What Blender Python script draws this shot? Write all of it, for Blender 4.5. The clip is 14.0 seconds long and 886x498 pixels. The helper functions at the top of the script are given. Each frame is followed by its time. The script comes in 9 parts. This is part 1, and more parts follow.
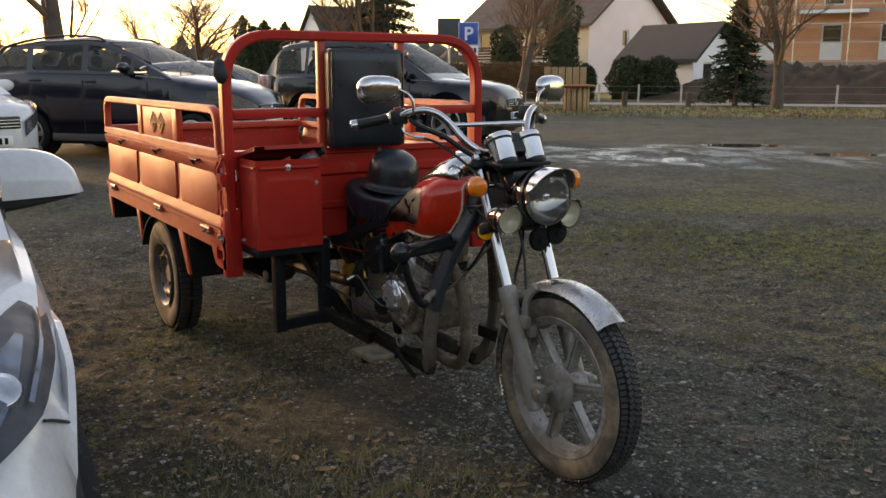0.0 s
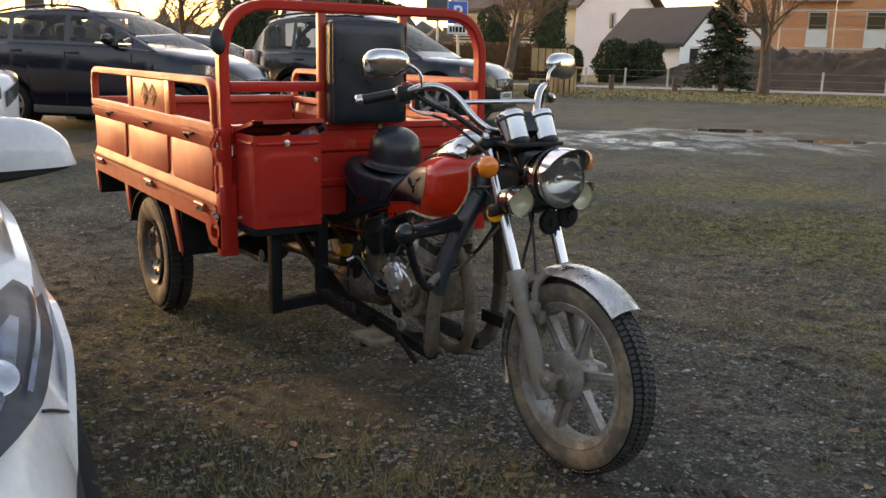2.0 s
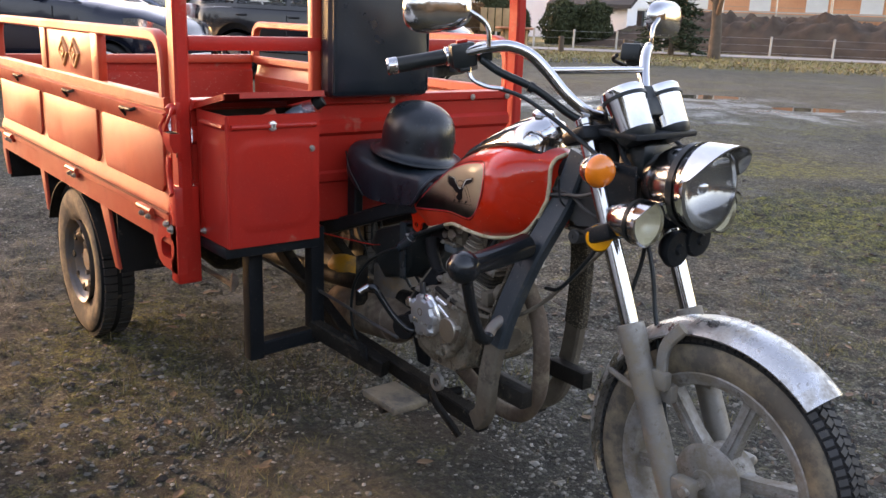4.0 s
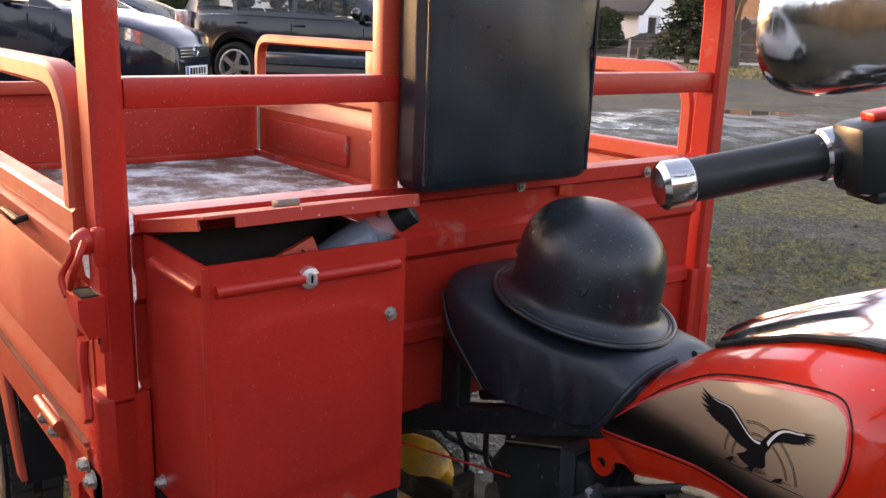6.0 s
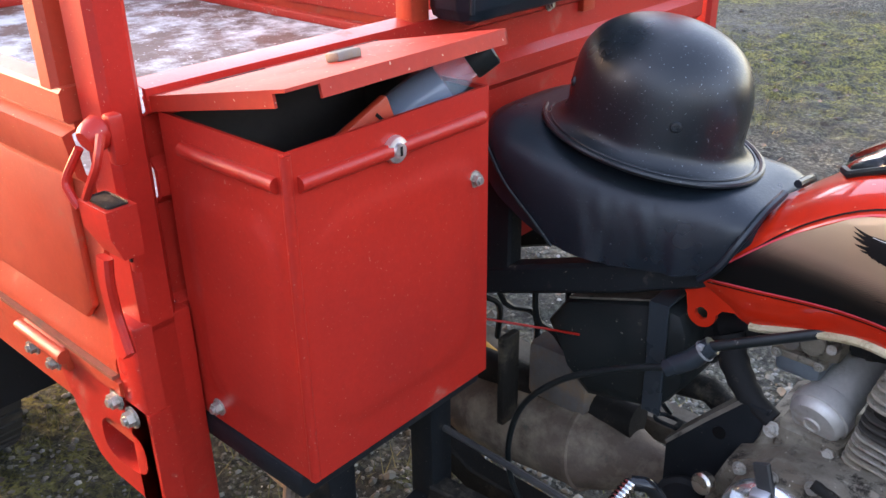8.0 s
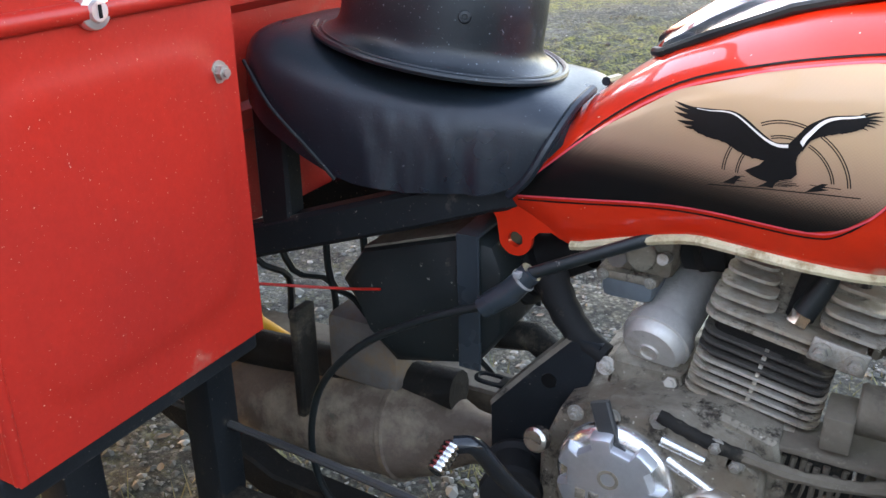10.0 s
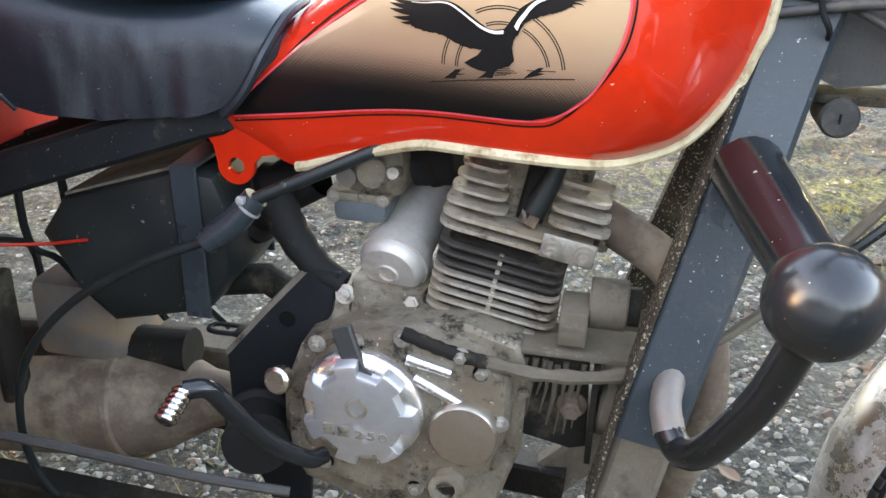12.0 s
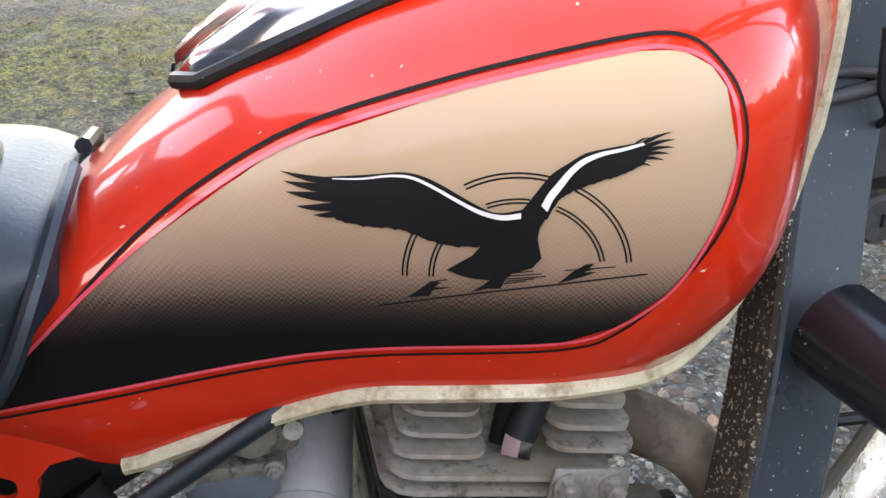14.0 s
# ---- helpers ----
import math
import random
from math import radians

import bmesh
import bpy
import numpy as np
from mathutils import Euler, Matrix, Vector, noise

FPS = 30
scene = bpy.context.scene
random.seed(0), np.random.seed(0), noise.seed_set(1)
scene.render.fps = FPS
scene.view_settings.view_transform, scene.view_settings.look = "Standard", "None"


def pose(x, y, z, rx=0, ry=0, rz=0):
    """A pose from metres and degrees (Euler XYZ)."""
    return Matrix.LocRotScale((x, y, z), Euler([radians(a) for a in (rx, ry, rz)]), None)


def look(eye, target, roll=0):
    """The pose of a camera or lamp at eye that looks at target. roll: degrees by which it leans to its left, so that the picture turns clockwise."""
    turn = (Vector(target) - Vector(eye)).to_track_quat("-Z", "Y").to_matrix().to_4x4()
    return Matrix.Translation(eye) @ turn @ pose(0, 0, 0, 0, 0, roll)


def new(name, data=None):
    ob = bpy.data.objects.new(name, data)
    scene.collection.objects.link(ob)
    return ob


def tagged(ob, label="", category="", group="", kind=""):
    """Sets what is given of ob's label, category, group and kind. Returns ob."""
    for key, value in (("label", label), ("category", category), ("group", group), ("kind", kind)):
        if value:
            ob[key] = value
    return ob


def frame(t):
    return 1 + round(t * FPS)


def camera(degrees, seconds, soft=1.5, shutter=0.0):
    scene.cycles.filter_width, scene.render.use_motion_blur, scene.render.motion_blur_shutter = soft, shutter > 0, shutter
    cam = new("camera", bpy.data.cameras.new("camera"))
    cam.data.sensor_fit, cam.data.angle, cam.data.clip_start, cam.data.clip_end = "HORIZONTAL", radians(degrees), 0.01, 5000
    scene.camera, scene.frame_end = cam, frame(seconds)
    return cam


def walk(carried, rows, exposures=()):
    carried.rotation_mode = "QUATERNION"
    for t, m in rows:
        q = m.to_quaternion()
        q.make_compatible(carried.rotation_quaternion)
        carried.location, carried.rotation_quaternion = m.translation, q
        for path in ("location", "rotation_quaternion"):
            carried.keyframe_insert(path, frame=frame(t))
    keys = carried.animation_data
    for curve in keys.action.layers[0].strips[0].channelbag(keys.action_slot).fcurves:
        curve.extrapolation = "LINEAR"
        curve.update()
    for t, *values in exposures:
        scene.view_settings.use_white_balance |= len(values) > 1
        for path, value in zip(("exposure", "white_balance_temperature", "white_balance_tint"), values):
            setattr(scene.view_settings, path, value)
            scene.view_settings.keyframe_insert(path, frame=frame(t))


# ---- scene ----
from mathutils.geometry import delaunay_2d_cdt

cam = camera(53.3, 14.0)
PATH = [
    (0, (3.179, -1.743, 1.272), (1.526, -0.687, 0.885), 0.0),
    (0.5, (3.174, -1.734, 1.27), (1.522, -0.678, 0.875), 0.0),
    (1, (3.158, -1.734, 1.27), (1.508, -0.678, 0.865), 0.0),
    (1.5, (3.138, -1.742, 1.267), (1.495, -0.676, 0.864), 0.3),
    (2, (3.048, -1.756, 1.255), (1.425, -0.669, 0.825), 1.2),
    (2.2, (2.974, -1.765, 1.249), (1.381, -0.646, 0.79), 1.4),
    (4.3, (1.88, -1.337, 1.211), (0.357, -0.146, 0.698), 2.0),
    (4.5, (1.741, -1.237, 1.216), (0.207, -0.063, 0.698), 1.5),
    (5, (1.426, -1.085, 1.238), (-0.125, 0.08, 0.752), 1.8),
    (5.5, (1.113, -0.998, 1.241), (-0.436, 0.179, 0.776), 2.9),
    (6, (0.876, -0.907, 1.215), (-0.651, 0.286, 0.719), 2.0),
    (6.5, (0.672, -0.924, 1.203), (-0.775, 0.295, 0.555), 0.8),
    (7, (0.576, -0.933, 1.205), (-0.792, 0.299, 0.424), -2.0),
    (7.5, (0.558, -0.951, 1.203), (-0.714, 0.342, 0.36), -1.0),
    (8, (0.554, -0.967, 1.2), (-0.65, 0.363, 0.317), -0.8),
    (8.5, (0.564, -0.977, 1.195), (-0.573, 0.418, 0.321), -0.5),
    (8.7, (0.575, -0.974, 1.179), (-0.537, 0.442, 0.307), -1.1),
    (10.8, (0.478, -0.789, 0.926), (-0.204, 0.917, 0.135), 1.8),
    (11, (0.489, -0.791, 0.915), (-0.131, 0.935, 0.117), 2.3),
    (11.5, (0.512, -0.812, 0.921), (0.034, 0.953, 0.111), 2.4),
    (12, (0.517, -0.817, 0.927), (0.16, 0.977, 0.117), 1.8),
    (12.5, (0.505, -0.759, 0.936), (0.23, 1.048, 0.124), 0.2),
    (13, (0.461, -0.639, 0.951), (0.275, 1.172, 0.123), -0.9),
    (13.5, (0.373, -0.547, 0.951), (0.493, 1.271, 0.127), -0.9),
    (14, (0.31, -0.474, 0.956), (0.701, 1.3, 0.119), -0.3),
]
EXPO = [(0, 2.20, 8900, 28), (2.2, 2.56, 8900, 28), (4.3, 3.20, 8000, 35), (5.5, 3.10, 8300, 37), (6.5, 3.28, 8400, 36), (7.5, 3.78, 7500, 33), (8.7, 4.10, 7500, 33), (10.8, 4.50, 8000, 25), (12, 4.82, 8500, 27), (14, 4.32, 8200, 31)]
walk(cam, [(t, look(eye, target, roll)) for t, eye, target, roll in PATH], EXPO)

# ---- light ----
SUN_DIR = Vector((-0.960, -0.240, 0.140)).normalized()
world = bpy.data.worlds.new("world")
scene.world = world
world.use_nodes = True
wn = world.node_tree.nodes
sky = wn.new("ShaderNodeTexSky")
sky.sky_type = "NISHITA"
sky.sun_disc = False
sky.sun_elevation = math.asin(SUN_DIR.z)
sky.sun_rotation = math.atan2(SUN_DIR.x, SUN_DIR.y)
sky.air_density, sky.dust_density, sky.ozone_density = 1.0, 0.9, 1.1
wn["Background"].inputs["Strength"].default_value = 0.15
world.node_tree.links.new(sky.outputs["Color"], wn["Background"].inputs["Color"])
sun = new("sun", bpy.data.lights.new("sun", "SUN"))
sun.data.energy, sun.data.angle, sun.data.color = 0.42, radians(5.0), (1.0, 0.74, 0.46)
sun.matrix_world = look((0, 0, 30) , Vector((0, 0, 30)) - SUN_DIR)

# ---- materials ----
def surf(name, col, col2=None, rough=0.5, metal=0.0, scale=6.0, grain=90.0, bump=0.05, dirt=None, coat=0.0, spread=0.12, ior=1.45, speck=None, grime=None):
    """A worn surface: two colours by large noise, fine grain, and dirt (colour, amount 0..1, scale)."""
    m = bpy.data.materials.new(name)
    m.use_nodes = True
    nt = m.node_tree
    n, l = nt.nodes, nt.links
    b = n["Principled BSDF"]
    tc = n.new("ShaderNodeTexCoord")

    def noise_node(s, detail=4.0, roughness=0.6):
        q = n.new("ShaderNodeTexNoise")
        q.inputs["Scale"].default_value, q.inputs["Detail"].default_value, q.inputs["Roughness"].default_value = s, detail, roughness
        l.new(tc.outputs["Object"], q.inputs["Vector"])
        return q.outputs["Fac"]

    def remap(src, lo, hi, a=0.0, z=1.0):
        q = n.new("ShaderNodeMapRange")
        q.inputs["From Min"].default_value, q.inputs["From Max"].default_value = lo, hi
        q.inputs["To Min"].default_value, q.inputs["To Max"].default_value = a, z
        l.new(src, q.inputs["Value"])
        return q.outputs["Result"]

    def mix(fac, a, z):
        q = n.new("ShaderNodeMix")
        q.data_type = "RGBA"
        l.new(fac, q.inputs[0])
        for sock, v in ((q.inputs[6], a), (q.inputs[7], z)):
            if isinstance(v, tuple):
                sock.default_value = (*v, 1)
            else:
                l.new(v, sock)
        return q.outputs[2]

    if col2 is None:
        col2 = tuple(c * 0.75 for c in col)
    big, fine = noise_node(scale), noise_node(grain, 5.0, 0.7)
    colour = mix(remap(big, 0.35, 0.65), col, col2)
    colour = mix(remap(fine, 0.3, 0.75, 0.0, 0.35), colour, tuple(c * 0.6 for c in col2))
    r = remap(big, 0.3, 0.7, max(0.02, rough - spread), min(1.0, rough + spread))
    met = None
    if dirt:
        dc, amount, ds = dirt
        d1 = noise_node(ds, 8.0, 0.72)
        mask = remap(d1, 0.68 - 0.4 * amount, 0.80 - 0.34 * amount)
        colour = mix(mask, colour, dc)
        mr = n.new("ShaderNodeMix")
        l.new(mask, mr.inputs[0])
        l.new(r, mr.inputs[2])
        mr.inputs[3].default_value = 0.9
        r = mr.outputs[0]
        if metal:
            met = remap(mask, 0.0, 1.0, metal, 0.0)
    if grime:
        gc, amount, gs = grime
        g1 = noise_node(gs, 10.0, 0.8)
        gm = remap(g1, 0.66 - 0.3 * amount, 0.76 - 0.3 * amount)
        colour = mix(gm, colour, gc)
        gr_ = n.new("ShaderNodeMix")
        l.new(gm, gr_.inputs[0])
        l.new(r, gr_.inputs[2])
        gr_.inputs[3].default_value = 0.75
        r = gr_.outputs[0]
    if speck:
        sc, amount, ss = speck
        d2 = noise_node(ss, 2.0, 0.5)
        colour = mix(remap(d2, 0.74 - 0.2 * amount, 0.78 - 0.2 * amount), colour, sc)
    l.new(colour, b.inputs["Base Color"])
    l.new(r, b.inputs["Roughness"])
    b.inputs["Metallic"].default_value = metal
    if met is not None:
        l.new(met, b.inputs["Metallic"])
    b.inputs["IOR"].default_value = ior
    b.inputs["Coat Weight"].default_value = coat
    b.inputs["Coat Roughness"].default_value = 0.06
    if bump:
        q = n.new("ShaderNodeBump")
        q.inputs["Strength"].default_value, q.inputs["Distance"].default_value = bump, 0.004
        l.new(fine if not grime else g1, q.inputs["Height"])
        l.new(q.outputs["Normal"], b.inputs["Normal"])
    return m


MUD = (0.16, 0.125, 0.085)
DUST = (0.25, 0.21, 0.16)
RED = surf("red_paint", (0.46, 0.023, 0.013), (0.38, 0.018, 0.011), 0.38, 0, 3, 160, 0.04, dirt=((0.33, 0.12, 0.08), 0.16, 7), speck=((0.55, 0.26, 0.19), 0.14, 430), ior=1.36)
RED_IN = surf("red_paint_bed", (0.44, 0.028, 0.013), (0.36, 0.023, 0.011), 0.52, 0, 3, 120, 0.05, dirt=(DUST, 0.22, 7), speck=((0.55, 0.34, 0.25), 0.25, 150), ior=1.36)
RED_WORN = surf("red_paint_sunworn", (0.47, 0.050, 0.018), (0.40, 0.040, 0.015), 0.46, 0, 4, 130, 0.08, dirt=((0.30, 0.15, 0.08), 0.20, 8), speck=((0.50, 0.30, 0.16), 0.14, 380), ior=1.46)
LEDGE = surf("red_paint_under_dust", (0.25, 0.080, 0.050), (0.17, 0.060, 0.040), 0.85, 0, 6, 120, 0.4, dirt=((0.12, 0.085, 0.06), 0.40, 14), ior=1.2)
TANK_RED = surf("tank_red_lacquer", (0.60, 0.026, 0.006), (0.54, 0.020, 0.006), 0.30, 0, 2, 40, 0.0, coat=0.85, spread=0.05, speck=((0.6, 0.4, 0.3), 0.03, 160), ior=1.25)
BLACK = surf("black_frame_paint", (0.008, 0.010, 0.012), (0.014, 0.017, 0.019), 0.46, 0, 7, 150, 0.12, dirt=((0.09, 0.078, 0.062), 0.18, 14), speck=((0.20, 0.18, 0.145), 0.14, 300), ior=1.25)
BLACK_CLEAN = surf("black_gloss_paint", (0.008, 0.010, 0.012), (0.013, 0.016, 0.018), 0.17, 0, 6, 150, 0.05, dirt=((0.10, 0.10, 0.10), 0.03, 10), speck=((0.30, 0.28, 0.25), 0.05, 170))
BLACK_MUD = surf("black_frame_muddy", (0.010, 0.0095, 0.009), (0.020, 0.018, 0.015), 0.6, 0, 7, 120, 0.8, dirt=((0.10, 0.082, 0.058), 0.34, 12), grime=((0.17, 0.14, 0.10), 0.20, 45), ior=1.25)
PLASTIC = surf("black_plastic", (0.007, 0.011, 0.012), (0.014, 0.018, 0.018), 0.40, 0, 9, 140, 0.08, dirt=((0.12, 0.10, 0.08), 0.12, 16), speck=((0.16, 0.15, 0.13), 0.10, 180), ior=1.38)
VINYL = surf("black_vinyl", (0.006, 0.011, 0.016), (0.010, 0.016, 0.021), 0.31, 0, 6, 260, 0.12, spread=0.08, speck=((0.09, 0.10, 0.11), 0.08, 300))
HELMET = surf("helmet_black", (0.006, 0.010, 0.013), (0.010, 0.014, 0.017), 0.31, 0, 5, 420, 0.10, spread=0.07, speck=((0.13, 0.15, 0.17), 0.26, 330), dirt=((0.05, 0.052, 0.055), 0.10, 12))
CHROME = surf("chrome", (0.58, 0.58, 0.58), (0.50, 0.50, 0.50), 0.13, 1.0, 6, 60, 0.0, dirt=((0.35, 0.31, 0.26), 0.06, 18), spread=0.04)
CHROME_WORN = surf("chrome_pitted", (0.66, 0.65, 0.63), (0.52, 0.51, 0.49), 0.22, 1.0, 9, 90, 0.35, dirt=((0.26, 0.23, 0.19), 0.47, 10), grime=((0.13, 0.105, 0.08), 0.30, 34))
ALU = surf("cast_aluminium_dirty", (0.31, 0.275, 0.215), (0.14, 0.113, 0.080), 0.50, 0.35, 16, 130, 1.0, dirt=((0.155, 0.120, 0.082), 0.50, 8), grime=((0.022, 0.017, 0.012), 0.46, 30), speck=((0.46, 0.41, 0.33), 0.22, 150))
ALU_DULL = surf("dull_cast_aluminium", (0.62, 0.60, 0.56), (0.50, 0.47, 0.42), 0.48, 0.5, 10, 150, 0.3, dirt=((0.33, 0.28, 0.21), 0.40, 13), grime=((0.14, 0.115, 0.085), 0.22, 40))
BOWL = surf("blue_grey_plastic", (0.12, 0.145, 0.16), (0.09, 0.11, 0.12), 0.45, 0, 9, 120, 0.1, dirt=((0.22, 0.19, 0.15), 0.25, 14))
DUSTY = surf("dust_covered_paint", (0.19, 0.165, 0.13), (0.10, 0.085, 0.068), 0.9, 0, 12, 140, 0.6, grime=((0.030, 0.026, 0.022), 0.30, 30), ior=1.25)
ALU_FIN = surf("cast_aluminium_dusty", (0.50, 0.46, 0.39), (0.33, 0.28, 0.21), 0.50, 0.40, 12, 160, 0.6, dirt=((0.27, 0.215, 0.15), 0.55, 12), grime=((0.07, 0.055, 0.038), 0.36, 40))
# soot, plus the shade under the head put into the colour
FIN_DARK = surf("sooty_shaded_fin", (0.085, 0.078, 0.066), (0.035, 0.031, 0.026), 0.65, 0.2, 12, 160, 0.5, dirt=((0.20, 0.165, 0.12), 0.30, 12), grime=((0.010, 0.009, 0.008), 0.40, 30))
SLATE = surf("smooth_black_rubber", (0.018, 0.027, 0.033), (0.028, 0.037, 0.043), 0.30, 0, 8, 200, 0.04, dirt=((0.10, 0.09, 0.075), 0.06, 14))
GRIT = surf("road_grit_on_paint", (0.030, 0.026, 0.020), (0.060, 0.050, 0.036), 0.85, 0, 14, 150, 1.0, dirt=((0.10, 0.078, 0.050), 0.40, 18), speck=((0.30, 0.26, 0.19), 0.72, 330), ior=1.25)
HEAD_DUST = surf("dusty_black_steel", (0.030, 0.031, 0.031), (0.052, 0.051, 0.048), 0.55, 0, 9, 140, 0.3, dirt=((0.105, 0.095, 0.078), 0.35, 10))
ALU_CLEAN = surf("polished_aluminium", (0.62, 0.63, 0.64), (0.52, 0.53, 0.54), 0.36, 0.8, 8, 130, 0.06, dirt=((0.38, 0.34, 0.28), 0.26, 13), grime=((0.27, 0.24, 0.20), 0.14, 60))
ALU_GREY = surf("fork_slider_grey", (0.27, 0.26, 0.24), (0.22, 0.21, 0.19), 0.5, 0.6, 8, 120, 0.08, dirt=((0.20, 0.17, 0.125), 0.55, 9), grime=((0.11, 0.09, 0.066), 0.25, 40))
WHEEL = surf("wheel_alloy_muddy", (0.34, 0.33, 0.31), (0.28, 0.27, 0.25), 0.55, 0.4, 8, 120, 0.5, dirt=((0.18, 0.15, 0.11), 0.62, 8), grime=((0.09, 0.074, 0.055), 0.34, 34))
TYRE = surf("tyre_rubber", (0.012, 0.012, 0.012), (0.018, 0.018, 0.018), 0.75, 0, 8, 140, 0.15, dirt=((0.12, 0.10, 0.075), 0.18, 18), ior=1.25)
# dusty blocks, lightened in colour for the sky's sheen on them
TREAD = surf("tyre_tread_dusty_sheen", (0.030, 0.031, 0.032), (0.045, 0.043, 0.040), 0.62, 0, 9, 140, 0.2, dirt=((0.11, 0.095, 0.070), 0.26, 14), ior=1.35)
TYRE_MUD = surf("tyre_sidewall_dusty", (0.08, 0.072, 0.06), (0.11, 0.095, 0.075), 0.9, 0, 6, 120, 0.4, dirt=((0.24, 0.19, 0.125), 0.62, 7), grime=((0.08, 0.065, 0.05), 0.22, 26))
RIM = surf("steel_rim_rusty", (0.22, 0.21, 0.20), (0.18, 0.16, 0.14), 0.55, 0.5, 8, 120, 0.12, dirt=((0.22, 0.15, 0.09), 0.5, 9))
RUST = surf("rusty_exhaust", (0.17, 0.125, 0.095), (0.12, 0.085, 0.06), 0.85, 0.1, 9, 130, 0.7, dirt=((0.24, 0.19, 0.135), 0.5, 10), grime=((0.08, 0.08, 0.055), 0.28, 34))
YELLOW = surf("yellow_paint", (0.62, 0.30, 0.02), (0.5, 0.24, 0.02), 0.5, 0, 6, 120, 0.08, dirt=(MUD, 0.45, 9))
AMBER = surf("amber_plastic", (0.85, 0.22, 0.01), (0.8, 0.18, 0.01), 0.2, 0, 4, 60, 0.0, coat=0.6, spread=0.03)
AMBER_L = surf("amber_reflector", (0.90, 0.38, 0.01), (0.85, 0.33, 0.01), 0.18, 0, 4, 60, 0.0, coat=0.6, spread=0.03)
CREAM = surf("cream_rubber_trim", (0.60, 0.53, 0.36), (0.46, 0.38, 0.23), 0.6, 0, 20, 140, 0.6, dirt=((0.26, 0.19, 0.10), 0.42, 45))
MUDDY = surf("caked_mud", (0.17, 0.145, 0.11), (0.11, 0.092, 0.070), 0.92, 0, 8, 120, 0.9, dirt=((0.045, 0.042, 0.038), 0.30, 9), grime=((0.24, 0.21, 0.16), 0.25, 34), ior=1.25)
BOLT = surf("zinc_bolt", (0.46, 0.44, 0.40), (0.36, 0.33, 0.28), 0.38, 0.7, 20, 150, 0.1, dirt=((0.20, 0.16, 0.115), 0.42, 60))
CABLE_TIE = surf("pale_nylon", (0.30, 0.31, 0.31), (0.22, 0.22, 0.21), 0.4, 0, 8, 100, 0.05, dirt=(DUST, 0.2, 30))
CHROME_RUBBED = surf("rubbed_bright_aluminium", (0.92, 0.92, 0.91), (0.82, 0.82, 0.80), 0.22, 0.9, 9, 130, 0.1, dirt=((0.36, 0.31, 0.24), 0.26, 16), grime=((0.16, 0.13, 0.10), 0.16, 40))
BRONZE = surf("tarnished_cap", (0.60, 0.55, 0.48), (0.52, 0.47, 0.40), 0.3, 0.95, 8, 120, 0.05, dirt=(DUST, 0.2, 14))
BEDFLOOR = surf("bed_floor_plate", (0.17, 0.095, 0.065), (0.13, 0.075, 0.052), 0.6, 0, 4, 90, 0.3, dirt=((0.60, 0.58, 0.55), 0.52, 5), speck=((0.7, 0.68, 0.64), 0.4, 90))
LENS_IN = surf("reflector_bowl", (0.42, 0.41, 0.37), (0.22, 0.21, 0.19), 0.12, 1.0, 6, 60, 0.0)
FOG_IN = surf("fog_lens_cream", (0.62, 0.58, 0.38), (0.55, 0.5, 0.32), 0.25, 0.1, 6, 60, 0.05, coat=0.7)
PAPER = surf("orange_packet", (0.56, 0.050, 0.018), (0.48, 0.042, 0.015), 0.4, 0, 8, 80, 0.05)
INK = surf("black_print", (0.006, 0.006, 0.006), (0.009, 0.009, 0.009), 0.5, 0, 8, 80, 0.0, ior=1.2)
PRINT_WHITE = surf("white_print", (0.72, 0.70, 0.64), (0.68, 0.65, 0.6), 0.3, 0, 8, 80, 0.0)
PINK = surf("pink_pinstripe", (0.75, 0.08, 0.10), (0.7, 0.06, 0.08), 0.3, 0, 8, 80, 0.0, coat=0.5)


def glass(name, tint, rough=0.02, alpha=0.25):
    m = bpy.data.materials.new(name)
    m.use_nodes = True
    n, l = m.node_tree.nodes, m.node_tree.links
    b = n["Principled BSDF"]
    b.inputs["Base Color"].default_value = (*tint, 1)
    b.inputs["Roughness"].default_value = rough
    b.inputs["IOR"].default_value = 1.5
    b.inputs["Alpha"].default_value = alpha
    b.inputs["Specular IOR Level"].default_value = 0.6
    return m


CLEAR = glass("clear_glass", (0.8, 0.82, 0.82), 0.02, 0.07)
CAR_GLASS = glass("tinted_car_glass", (0.02, 0.026, 0.028), 0.03, 0.30)
WIN_GLASS = glass("window_glass", (0.02, 0.025, 0.03), 0.04, 0.9)
MIRROR = bpy.data.materials.new("mirror_glass")
MIRROR.use_nodes = True
MIRROR.node_tree.nodes["Principled BSDF"].inputs["Metallic"].default_value = 1
MIRROR.node_tree.nodes["Principled BSDF"].inputs["Roughness"].default_value = 0.02
MIRROR.node_tree.nodes["Principled BSDF"].inputs["Base Color"].default_value = (0.8, 0.8, 0.8, 1)


# ---- mesh helpers ----
def mesh_of(name, bm, material, angle=38):
    bmesh.ops.recalc_face_normals(bm, faces=bm.faces)
    me = bpy.data.meshes.new(name)
    bm.to_mesh(me)
    bm.free()
    me.polygons.foreach_set("use_smooth", [True] * len(me.polygons))
    me.set_sharp_from_angle(angle=radians(angle))
    me.materials.append(material)
    return me


def part(name, bm, material, parent, label="", angle=38):
    ob = new(name, mesh_of(name, bm, material, angle))
    ob.parent = parent
    if label:
        ob["label"] = label
    return ob


def thing(name, label, category, at=(0, 0, 0), turn=0.0, group="", kind=""):
    ob = new(name)
    ob.matrix_basis = pose(*at, 0, 0, turn)
    return tagged(ob, label, category, group, kind)


def solid(name, bm, material, label, category, group="", kind="", angle=38):
    ob = new(name, mesh_of(name, bm, material, angle))
    return tagged(ob, label, category, group, kind)


def B():
    return bmesh.new()


